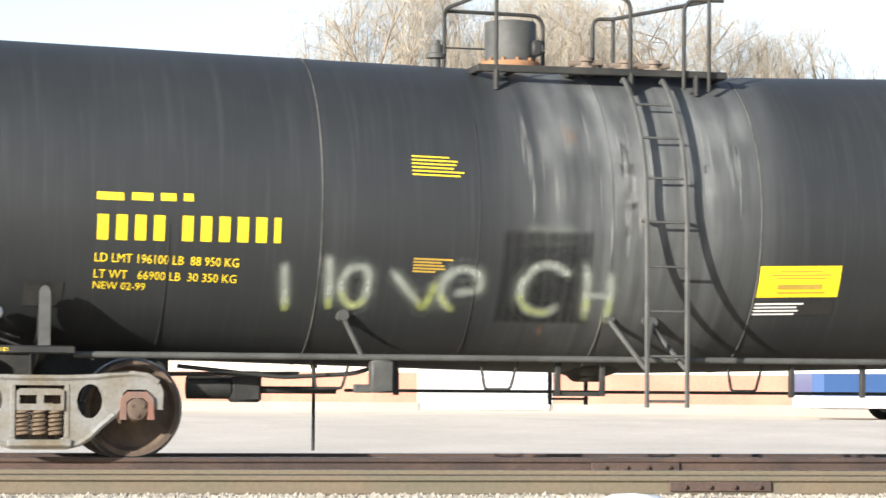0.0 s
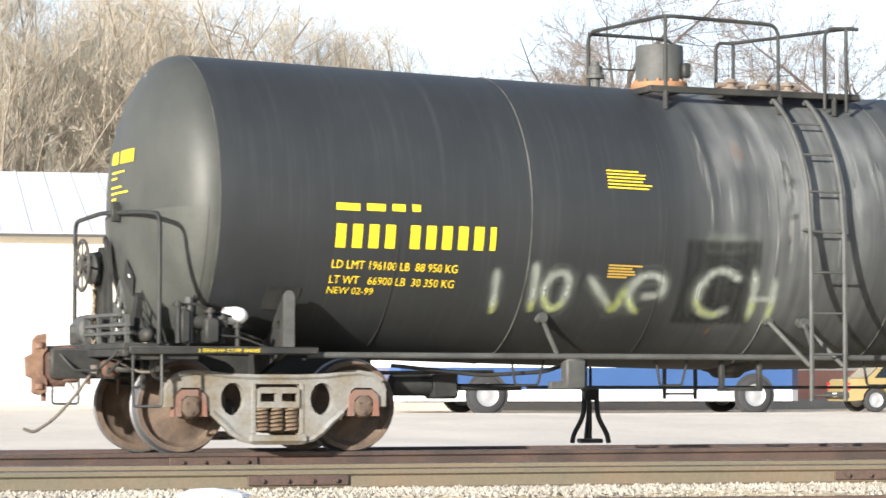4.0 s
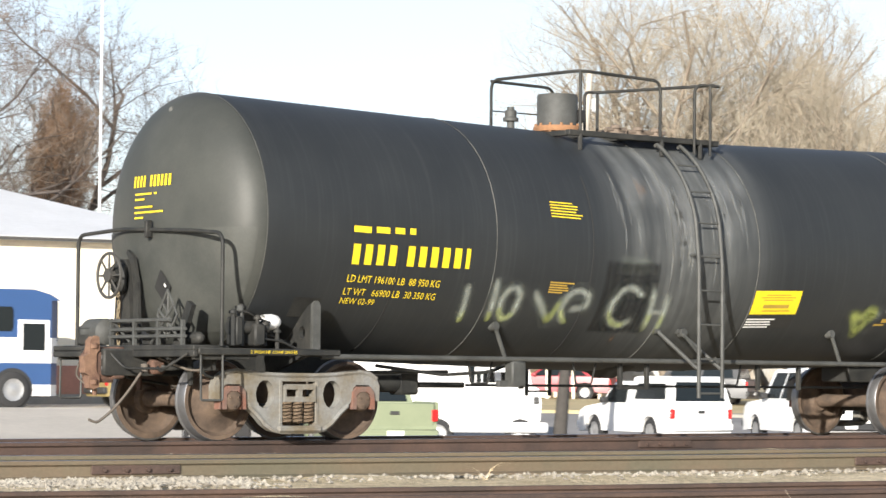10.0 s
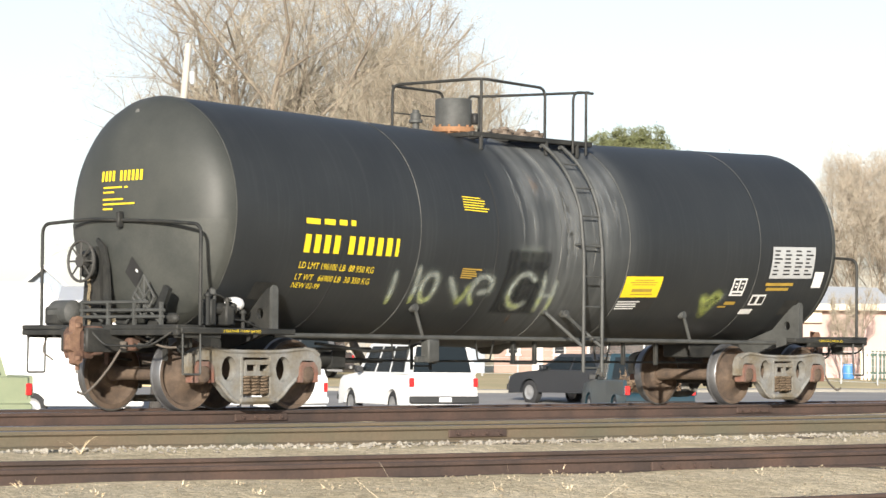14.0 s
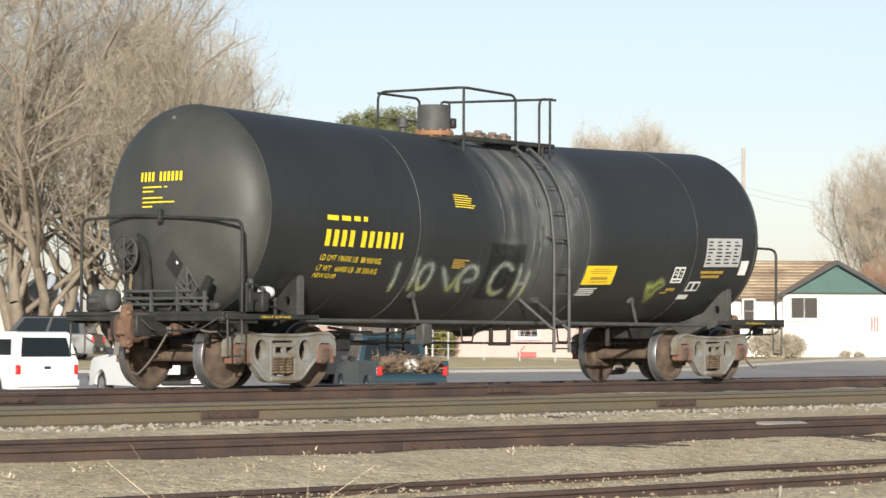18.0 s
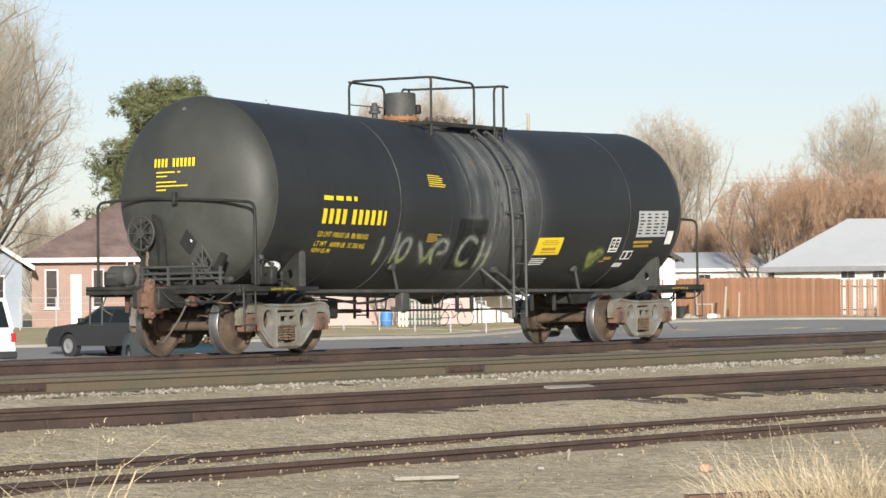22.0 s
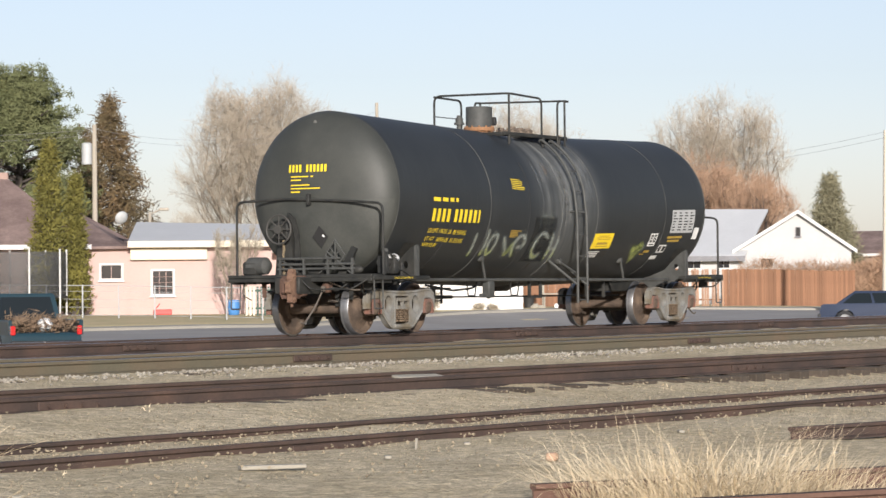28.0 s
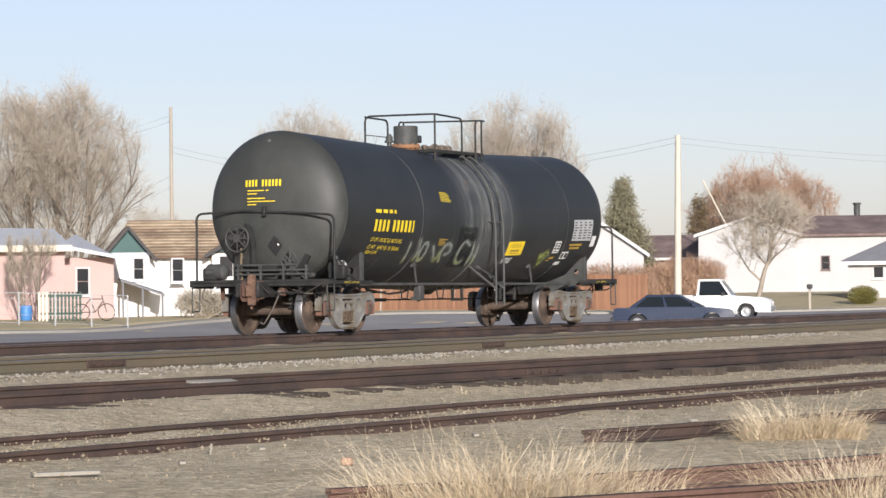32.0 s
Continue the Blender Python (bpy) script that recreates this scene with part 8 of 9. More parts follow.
def prisms(segs, sides=3):
    """Vertices and faces of tapered bars: rows of start, end, radius at both."""
    a, b = np.array([s[0] for s in segs]), np.array([s[1] for s in segs])
    ra, rb = np.array([s[2] for s in segs]), np.array([s[3] for s in segs])
    d = b - a
    d /= np.linalg.norm(d, axis=1, keepdims=True) + 1e-9
    ref = np.where(np.abs(d[:, 2:3]) > 0.9, np.array([[1.0, 0, 0]]), np.array([[0, 0, 1.0]]))
    u = np.cross(d, ref)
    u /= np.linalg.norm(u, axis=1, keepdims=True) + 1e-9
    v = np.cross(d, u)
    verts = np.empty((len(segs), 2 * sides, 3))
    for k in range(sides):
        o = u * math.cos(k * math.tau / sides) + v * math.sin(k * math.tau / sides)
        verts[:, k], verts[:, sides + k] = a + o * ra[:, None], b + o * rb[:, None]
    base = (np.arange(len(segs)) * 2 * sides)[:, None]
    faces = np.concatenate([base + np.array([[k, (k + 1) % sides, sides + (k + 1) % sides, sides + k]]) for k in range(sides)])
    return verts.reshape(-1, 3).tolist(), faces.tolist()


def grow(rng, height, stems, kids, spread=0.6, up=0.25, trunk=0.28, bare=0.18, fan=0.10, ratio=0.62, wobble=(0.12, 0.05)):
    """Branches of a leafless tree, as bars; kids: how many each level bears. Splits them into thick and thin."""
    thick, thin = [], []

    def branch(p, d, length, r, level):
        n = 5 if level == 0 else (4 if level < 2 else 3)
        pts = [p]
        for i in range(n):
            d = (d + rng.normal(0, wobble[0] + wobble[1] * level, 3) + np.array([0, 0, up * 0.25])).astype(float)
            d /= np.linalg.norm(d)
            pts.append(pts[-1] + d * length / n)
        rr = [r * (1 - 0.75 * i / n) for i in range(n + 1)]
        last = level == len(kids)
        for i in range(n):
            (thick if level < 3 else thin).append((pts[i], pts[i + 1], max(rr[i], 0.006), max(rr[i + 1], 0.004)))
        if last:
            return
        for k in range(kids[level]):
            f = (bare if level == 0 else 0.15) + (1 - (bare if level == 0 else 0.15)) * (k + rng.random()) / kids[level]
            i = min(n - 1, int(f * n))
            q = pts[i] + (pts[i + 1] - pts[i]) * (f * n - i)
            side = rng.normal(0, 1, 3)
            side -= d * side.dot(d)
            side /= np.linalg.norm(side)
            e = d * (1 - spread * 0.55) + side * spread * rng.uniform(0.6, 1.2) + np.array([0, 0, up])
            e /= np.linalg.norm(e)
            branch(q, e, length * ratio * rng.uniform(0.75, 1.2) * (1.15 - 0.45 * f), max(0.006, r * (0.44, 0.32, 0.26)[min(level, 2)] * (1.1 - 0.5 * f)), level + 1)

    for s in range(stems):
        a = s * 2.399963 + rng.uniform(-0.35, 0.35)
        lean = fan * (1.35 * math.sqrt((s + 0.5) / stems) if stems > 1 else 0.3)
        d = np.array([math.cos(a) * lean * 3, math.sin(a) * lean * 3, 1.0])
        branch(np.array([math.cos(a) * 0.3 * (stems > 1), math.sin(a) * 0.3 * (stems > 1), -0.3]), d / np.linalg.norm(d), height * rng.uniform(0.52, 0.66), trunk * rng.uniform(0.7, 1.0), 0)
    return thick, thin


def ribbons(segs, rng):
    """Vertices and faces of thin tapered strips along bars."""
    a, b = np.array([s[0] for s in segs]), np.array([s[1] for s in segs])
    ra, rb = np.array([s[2] for s in segs])[:, None], np.array([s[3] for s in segs])[:, None]
    u = np.cross(b - a, rng.normal(0, 1, a.shape))
    u /= np.linalg.norm(u, axis=1, keepdims=True) + 1e-9
    verts = np.stack([a - u * ra, a + u * ra, b + u * rb, b - u * rb], 1).reshape(-1, 3)
    return verts.tolist(), np.arange(len(segs) * 4).reshape(-1, 4).tolist()


def bare_tree(seed, height, half, stems, kids, bark, twig, label, per=5, reach=0.8, width=0.011, low=0.1, stray=0.4, **kw):
    """A leafless tree with a rounded crown, height tall and half wide to each side: limbs, and a haze of fine twigs."""
    rng = np.random.default_rng(seed)
    thick, thin = grow(rng, height, stems, kids, **kw)
    segs = thick + thin
    ends = np.array([s[1] for s in segs])
    k = height / np.quantile(ends[:, 2], 0.97)
    kr = half / np.quantile(np.hypot(ends[:, 0], ends[:, 1]), 0.88)
    scale = np.array([kr, kr, k])
    mid, radii = np.array([0, 0, height * (0.5 + low * 0.5)]), np.array([half, half, height * (0.5 - low * 0.5)])
    lump = lambda p: 1.0 + 0.10 * np.sin(p[:, 0] * 1.1 + seed) * np.sin(p[:, 1] * 1.3 + 2) + 0.06 * np.sin(p[:, 2] * 2.3 + p[:, 0] * 1.7)

    def inside(p):
        """Which points lie in the uneven rounded crown, or below it."""
        return (np.linalg.norm((p - mid) / radii, axis=1) < lump(p)) | (p[:, 2] < height * 0.3)

    def fit(rows):
        a, b = np.array([s[0] for s in rows]) * scale, np.array([s[1] for s in rows]) * scale
        return [(p, q, s[2], s[3]) for p, q, s, ok in zip(a, b, rows, inside(a) & inside(b)) if ok]

    thick, thin = fit(thick), fit(thin)
    t = empty("tree", pose(0, -200 - seed, 0), label, "tree", "leafless trees")
    vs, fs = prisms(thick, 5)
    soup("trunk", vs, fs, bark, t, True)
    vs, fs = ribbons(thin, rng)
    start, way = np.array([s[0] for s in thin]), np.array([s[1] - s[0] for s in thin])
    tris = []
    for count, size, thin_by, wild in ((per, reach, 1.0, stray), (2, reach * 0.5, 0.7, stray * 1.3)):
        start, way = np.repeat(start, count, 0), np.repeat(way, count, 0)
        n = len(start)
        p = start + way * (0.15 + 0.85 * rng.random((n, 1)))
        d = way / (np.linalg.norm(way, axis=1, keepdims=True) + 1e-6)
        d = d * 0.8 + rng.normal(0, wild, (n, 3)) + np.array([0, 0, 0.22])
        d /= np.linalg.norm(d, axis=1, keepdims=True)
        way = d * size * rng.uniform(0.4, 1.2, (n, 1))
        side = np.cross(d, rng.normal(0, 1, (n, 3)))
        side *= width * thin_by / np.linalg.norm(side, axis=1, keepdims=True)
        tris.append(np.stack([p - side, p + side, p + way], 1).reshape(-1, 3))
        start = p
    blades = np.concatenate(tris)
    base = len(vs)
    soup("crown", vs + blades.tolist(), fs + (base + np.arange(len(blades)).reshape(-1, 3)).tolist(), twig, t)
    return t


def put(proto, az, r, turn=0.0, scale=1.0):
    """Sets a built tree down, or a copy of it."""
    p = lie(az, r, -0.1)
    m = Matrix.Translation(p) @ Matrix.Rotation(radians(turn), 4, "Z")
    if "placed" not in proto:
        proto["placed"] = 1
        proto.matrix_basis = m @ Matrix.Diagonal((scale, scale, scale, 1))
        return proto
    c = copy_thing(proto, m)
    c.scale = (scale,) * 3
    return c


def el_height(az, r, el):
    return EYE.z + r * math.tan(radians(el)) - lie(az, r).z


big = bare_tree(3, 19.0, 9.4, 7, (10, 8, 6), bark_pale, twig_tan, "tall leafless cottonwood with pale tan twigs", 4, 1.0, 0.0062, stray=0.5, bare=0.12, fan=0.12, trunk=0.34, spread=0.56, up=0.30, wobble=(0.15, 0.06))
big2 = bare_tree(11, 17.5, 6.8, 6, (9, 8, 6), bark_pale, twig_tan, "tall leafless tree with dense pale tan twigs", 4, 1.0, 0.0062, stray=0.5, bare=0.14, fan=0.12, trunk=0.32, spread=0.58, up=0.28, wobble=(0.15, 0.06))
dark = bare_tree(5, 16.0, 7.5, 1, (11, 9, 8), bark_dark, twig_dark, "leafless dark-limbed spreading tree", 4, 0.9, 0.010, stray=0.55, trunk=0.36, spread=0.8, up=0.10, bare=0.22)
round_t = bare_tree(7, 12.6, 5.2, 10, (8, 7, 6), bark_pale, twig_hazy, "rounded leafless tree with upright grey-brown twigs", 4, 0.8, 0.0065, 0.05, stray=0.45, wobble=(0.09, 0.06), fan=0.15, trunk=0.15, spread=0.62, up=0.26)
far_t = bare_tree(9, 14.0, 5.5, 9, (8, 7, 5), bark_pale, twig_hazy, "distant leafless tree with haze-paled grey-brown twigs", 3, 1.0, 0.008, 0.12, stray=0.45, wobble=(0.10, 0.06), fan=0.14, trunk=0.17, spread=0.62, up=0.26)
red_t = bare_tree(13, 6.5, 2.7, 6, (7, 6, 5), bark_dark, twig_red, "russet leafless shrub tree", 3, 0.55, 0.007, 0.0, stray=0.45, fan=0.2, trunk=0.09, spread=0.5, up=0.3)
vine_t = bare_tree(19, 13.0, 1.5, 5, (8, 7, 6), bark_dark, shade("dead_vine", (0.21, 0.135, 0.085), 0.95, vary=0.3, grain=2, blotch=0.3, bump=0), "old trunk smothered in brown dead vines", 4, 0.6, 0.009, 0.3, stray=0.9, fan=0.10, trunk=0.22, spread=0.6, up=0.2)
small_t = bare_tree(15, 4.5, 1.3, 2, (6, 5, 4), bark_pale, twig_tan, "small leafless garden tree", 4, 0.4, 0.006, fan=0.10, trunk=0.10, spread=0.55, up=0.25)
street_t = bare_tree(17, 6.0, 3.0, 1, (12, 8, 6), shade("bleached_bark", (0.34, 0.29, 0.23), 0.95, vary=0.3, grain=12, blotch=2, bump=0.4), twig_hazy, "leafless street tree with a pale trunk", 7, 0.6, 0.006, 0.2, fan=0.2, trunk=0.18, spread=0.75, up=0.16, bare=0.28)

for proto, az, r, turn, sc in (
        (big2, 13.6, 100, 0, 0.95), (big, 17.6, 104, 40, 0.9), (big2, 20.6, 106, 90, 0.86), (big2, 15.6, 118, 200, 1.05),
        (dark, 25.0, 112, 0, 0.95), (dark, 27.6, 104, 150, 1.05), (dark, 29.9, 112, 290, 1.02), (vine_t, 30.2, 110, 0, 1.0),
        (big, 43.3, 112, 210, 1.0), (big2, 46.2, 108, 20, 0.78), (big2, 41.4, 132, 300, 0.80), (big, 45.4, 132, 80, 0.85),
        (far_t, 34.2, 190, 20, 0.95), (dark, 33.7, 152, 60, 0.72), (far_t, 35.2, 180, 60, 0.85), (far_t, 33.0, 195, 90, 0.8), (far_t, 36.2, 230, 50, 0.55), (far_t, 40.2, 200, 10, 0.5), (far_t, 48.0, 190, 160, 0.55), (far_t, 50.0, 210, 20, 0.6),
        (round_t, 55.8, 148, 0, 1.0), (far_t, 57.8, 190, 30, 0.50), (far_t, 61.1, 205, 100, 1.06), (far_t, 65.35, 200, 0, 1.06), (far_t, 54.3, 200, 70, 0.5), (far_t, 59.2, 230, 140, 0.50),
        (red_t, 63.4, 164, 0, 1.40), (red_t, 64.9, 168, 90, 1.45), (red_t, 66.0, 166, 200, 1.25), (red_t, 62.4, 176, 300, 1.05), (red_t, 64.3, 172, 45, 1.45), (red_t, 61.3, 178, 210, 1.0), (red_t, 65.6, 176, 140, 1.4), (red_t, 57.1, 160, 120, 0.7), (red_t, 58.6, 165, 20, 0.7),
        (red_t, 70.5, 215, 40, 1.75), (red_t, 71.0, 212, 160, 1.6), (red_t, 69.9, 220, 250, 1.45), (red_t, 66.5, 142.5, 30, 0.36), (red_t, 67.0, 142.5, 130, 0.34), (red_t, 67.5, 143, 230, 0.38), (red_t, 68.0, 143.5, 330, 0.36), (street_t, 70.45, 152, 0, 1.05), (small_t, 55.36, 109, 0, 0.95),
        (red_t, 68.9, 150, 70, 0.45), (red_t, 69.4, 152, 170, 0.42), (red_t, 68.5, 148, 270, 0.40), (far_t, 72.6, 260, 20, 0.5), (far_t, 74.5, 250, 20, 0.55)):
    put(proto, az, r, turn, sc)


def tufted(name, label, segs, tips, bark, needle, az, r, blade, count, seed, droop=0.0, width=0.03):
    """An evergreen: bars for its trunk and limbs, and tufts of needle blades round each tip."""
    rng = np.random.default_rng(seed)
    t = empty(name, Matrix.Translation(lie(az, r, -0.1)) @ Matrix.Rotation(radians(-az), 4, "Z"), label, "tree", "evergreens")
    vs, fs = prisms(segs, 5)
    soup("trunk", vs, fs, bark, t, True)
    tips = np.repeat(np.array(tips), count, axis=0)
    n = len(tips)
    d = rng.normal(0, 1, (n, 3))
    d[:, 2] += 0.25 - droop
    d /= np.linalg.norm(d, axis=1, keepdims=True)
    p = tips + rng.normal(0, blade * 0.45, (n, 3))
    ln = blade * rng.uniform(0.6, 1.2, (n, 1))
    s = np.cross(d, rng.normal(0, 1, (n, 3)))
    s /= np.linalg.norm(s, axis=1, keepdims=True)
    w = width * rng.uniform(0.6, 1.4, (n, 1))
    verts = np.stack([p - s * w, p + s * w, p + d * ln], 1).reshape(-1, 3)
    faces = np.arange(n * 3).reshape(-1, 3)
    soup("crown", verts.tolist(), faces.tolist(), needle, t)
    return t


def pine(az, r, height, half, seed):
    """A broad old pine with rounded masses of needles."""
    rng = np.random.default_rng(seed)
    segs, tips = [], []
    for i in range(8):
        segs.append((np.array([0.05 * i, 0, height * 0.11 * i]), np.array([0.05 * (i + 1), 0, height * 0.11 * (i + 1)]), 0.32 - 0.03 * i, 0.30 - 0.03 * i))
    for k in range(150):
        f = rng.uniform(0.0, 1.0)
        z = height * (0.15 + 0.80 * f)
        reach = half * (0.75 + 0.25 * min(1.0, f / 0.3) - 0.50 * max(0, f - 0.35) / 0.65) * rng.uniform(0.5, 1.05)
        a = rng.uniform(0, math.tau)
        p0 = np.array([0.3, 0, z - reach * 0.25])
        p1 = np.array([math.cos(a) * reach, math.sin(a) * reach, z + rng.uniform(-0.2, 0.4)])
        segs.append((p0, p1, 0.07, 0.03))
        for j in range(18):
            tips.append(p1 * 1.0 + (p0 - p1) * rng.random() * 0.35 + rng.normal(0, 1, 3) * np.array([0.40, 0.40, 0.24]))
    for j in range(50):
        tips.append(np.array([0.4, 0, height * 0.93]) + rng.normal(0, 1, 3) * np.array([0.7, 0.7, 0.4]))
    return tufted("pine_tree", "broad dark green pine with rounded needle masses", segs, tips, bark_dark, needle_pine, az, r, 0.26, 46, seed, 0.0, 0.026)


def cone_tree(name, label, az, r, height, half, needle, seed, tiers=24, per=15, droop=0.35, blade=0.34, count=9, power=0.9):
    """A conical evergreen with tiers of drooping boughs."""
    rng = np.random.default_rng(seed)
    segs, tips = [(np.array([0, 0, 0.0]), np.array([0, 0, height * 0.97]), 0.2, 0.03)], []
    for i in range(tiers):
        f = (i + 0.5) / tiers
        reach = half * (1 - f) ** power
        for k in range(max(3, int(per * (1 - f * 0.7)))):
            a = rng.uniform(0, math.tau)
            q = reach * rng.uniform(0.75, 1.12)
            z = height * (0.06 + 0.92 * f) + rng.normal(0, 0.1)
            p1 = np.array([math.cos(a) * q, math.sin(a) * q, z - droop * q])
            segs.append((np.array([0, 0, z]), p1, 0.03, 0.012))
            for j in range(5):
                tips.append(np.array([0, 0, z]) + (p1 - np.array([0, 0, z])) * (0.35 + 0.65 * (j + rng.random()) / 5))
    tips.append(np.array([0, 0, height]))
    return tufted(name, label, segs, tips, bark_dark, needle, az, r, blade, count, seed, droop)


pine(50.6, 130, el_height(50.6, 130, 4.85), 4.2, 21)
cone_tree("fir_tree", "ragged bronze-green conifer beside the pine", 52.6, 134, el_height(52.6, 134, 4.25), 3.7, needle_brown, 23, 30, 20, 0.30, 0.42, 10, 0.8)
cone_tree("fir_tree", "second ragged bronzed conifer beside the pine", 52.1, 140, el_height(52.1, 140, 3.6), 2.4, needle_brown, 24, 22, 13, 0.4, 0.4, 8)
cone_tree("cypress", "dense yellow-green columnar cypress", 51.3, 106, el_height(51.3, 106, 3.28), 0.85, cypress_m, 25, 34, 16, -0.5, 0.26, 7, 0.55)
cone_tree("cypress", "narrow yellow-green columnar cypress", 51.86, 106.5, el_height(51.86, 106.5, 2.6), 0.55, cypress_m, 26, 30, 14, -0.5, 0.24, 7, 0.5)
cone_tree("spruce_tree", "grey-green conical spruce behind the roofs", 67.68, 185, el_height(67.68, 185, 2.42), 3.3, needle_blue, 27, 26, 20, 0.3, 0.5, 13)
cone_tree("spruce_tree", "dark bronzed conifer behind the hall", 69.25, 205, el_height(69.25, 205, 2.05), 2.7, needle_brown, 28, 18, 12, 0.3, 0.5, 6)


def hedge(az, r, w, d, h, mat, label, name="hedge", seed=1, n=2600, blade=0.16, turn=0):
    """A shrub of short twigs, denser inside."""
    rng = np.random.default_rng(seed)
    p = rng.normal(0, 1, (n, 3))
    p *= rng.random((n, 1)) ** 0.4 / np.linalg.norm(p, axis=1, keepdims=True)
    p = p * np.array([w / 2, d / 2, h / 2]) + np.array([0, 0, h / 2])
    dd = rng.normal(0, 1, (n, 3))
    dd[:, 2] = np.abs(dd[:, 2]) + 0.4
    dd /= np.linalg.norm(dd, axis=1, keepdims=True)
    s = np.cross(dd, rng.normal(0, 1, (n, 3)))
    s /= np.linalg.norm(s, axis=1, keepdims=True)
    verts = np.stack([p - s * 0.016, p + s * 0.016, p + dd * blade * rng.uniform(0.7, 2.0, (n, 1))], 1).reshape(-1, 3)
    ob = soup(name, verts.tolist(), np.arange(n * 3).reshape(-1, 3).tolist(), mat)
    ob.matrix_basis = Matrix.Translation(lie(az, r)) @ Matrix.Rotation(radians(-az + turn), 4, "Z")
    return tagged(ob, label, "shrub", "shrubs in the gardens")


hedge(72.65, 138, 1.6, 1.2, 1.0, cypress_m, "clipped yellow-green hedge beside the house", seed=41, n=5000, blade=0.08)
for k, (az, r, w, h) in enumerate(((66.3, 139, 3.5, 2.5), (67.2, 140, 3.0, 2.4), (67.9, 141, 2.4, 2.3), (68.6, 146, 3.2, 2.3), (69.2, 150, 3.0, 2.4))):
    hedge(az, r, w, 1.5, h, twig_red, "tall leafless russet hedge behind the fence", seed=42 + k, n=2600, blade=0.35)
hedge(58.75, 112, 2.0, 1.2, 1.2, twig_tan, "dry tan shrub by the house wall", seed=50, n=1800, blade=0.3)
hedge(59.15, 113, 1.4, 1.0, 1.0, twig_tan, "dry tan shrub by the house wall", seed=51, n=1400, blade=0.3)
hedge(56.7, 121, 4.0, 2.0, 2.6, twig_red, "russet shrubs behind the outbuilding", seed=52, n=2600, blade=0.4)

# far line of bare woods along the horizon
rng = np.random.default_rng(77)
segs = []
for k in range(9000):
    az = rng.uniform(-12, 86)
    r = rng.uniform(330, 480)
    p = polar(az, r)
    h0 = 5 + 4 * math.sin(az * 1.7) + 3 * math.sin(az * 0.63 + 1)
    z = rng.uniform(-0.5, max(1.5, h0) * rng.random())
    q = np.array([p.x, p.y, z])
    segs.append((q, q + np.array([rng.normal(0, 1.0), rng.normal(0, 1.0), rng.uniform(1.0, 3.0)]), 0.09, 0.03))
vs, fs = prisms(segs, 3)
tagged(soup("far_woods", vs, fs, twig_hazy), "far line of bare trees, their brown paled for haze", "woods", kind="stuff")

# ---- ballast, weeds and litter by the tracks ----
stone_m = shade("ballast_stone", (0.34, 0.315, 0.265), 0.9, vary=0.35, grain=8, blotch=1.5, bump=0.2, tint=(0.25, 0.22, 0.18))
gravel_m = shade("dusty_gravel", (0.27, 0.225, 0.155), 0.95, vary=0.35, grain=8, blotch=1.5, bump=0.2, tint=(0.34, 0.285, 0.20))
straw = shade("dry_straw", (0.74, 0.63, 0.45), 0.9, vary=0.2, grain=4, blotch=1.5, bump=0, tint=(0.52, 0.40, 0.24))
board_m = shade("bleached_board", (0.32, 0.295, 0.245), 0.9, vary=0.15, grain=20, blotch=2, bump=0.3, stretch=(1, 8, 8))
snow_m = shade("old_snow", (0.85, 0.86, 0.88), 0.6, vary=0.06, grain=20, blotch=4, bump=0.3)


def stones(name, places, size, material, label, category="ballast"):
    """Many small angular stones: rows of x, y, z."""
    rng = np.random.default_rng(len(places))
    p = np.array(places)
    n = len(p)
    corners = np.array([(1, 0, 0), (0, 1, 0), (-1, 0, 0), (0, -1, 0), (0, 0, 1), (0, 0, -1)], float)
    v = corners[None] * rng.uniform(0.55, 1.3, (n, 6, 1)) * (size * rng.uniform(0.5, 1.5, (n, 1, 1)))
    v += rng.normal(0, size * 0.15, (n, 6, 3))
    v[:, :, 2] *= 0.75
    a = rng.uniform(0, math.tau, n)
    c, s = np.cos(a)[:, None], np.sin(a)[:, None]
    x, y = v[:, :, 0] * c - v[:, :, 1] * s, v[:, :, 0] * s + v[:, :, 1] * c
    v = np.stack([x, y, v[:, :, 2]], -1) + p[:, None]
    f = np.array([(0, 1, 4), (1, 2, 4), (2, 3, 4), (3, 0, 4), (1, 0, 5), (2, 1, 5), (3, 2, 5), (0, 3, 5)])
    faces = (np.arange(n)[:, None, None] * 6 + f[None]).reshape(-1, 3)
    return tagged(soup(name, v.reshape(-1, 3).tolist(), faces.tolist(), material), label, category, kind="stuff")


rng = np.random.default_rng(5)
pts = []
for k in range(10000):
    x = rng.uniform(0, 14) if k % 4 else rng.uniform(14, 60)
    y = path_y(T2, x) - 0.85 - abs(rng.normal(0, 0.75 if x < 14 else 0.42))
    if y > path_y(T3, x) + 0.9:
        pts.append((x, y, ground_z(x, y) + 0.01))
stones("ballast", pts, 0.027, stone_m, "pale grey crushed-stone ballast beside the rails")
pts = []
for k in range(10000):
    x, t = rng.uniform(3, 45), rng.random()
    y = path_y(T4, x) + (rng.uniform(-3.2, 3.5) if t < 0.7 else rng.normal(0, 0.5))
    if y > 3.5:
        pts.append((x, y, ground_z(x, y) + 0.03))
stones("gravel", pts, 0.012, gravel_m, "scattered small gravel on the dirt", "gravel")
pts = []
for k in range(2500):
    x = rng.uniform(0, 18)
    y = path_y(T1, x) + rng.uniform(-1.9, 1.9)
    pts.append((x, y, -0.17))
stones("ballast", pts, 0.035, stone_m, "crushed-stone ballast between the running rails")


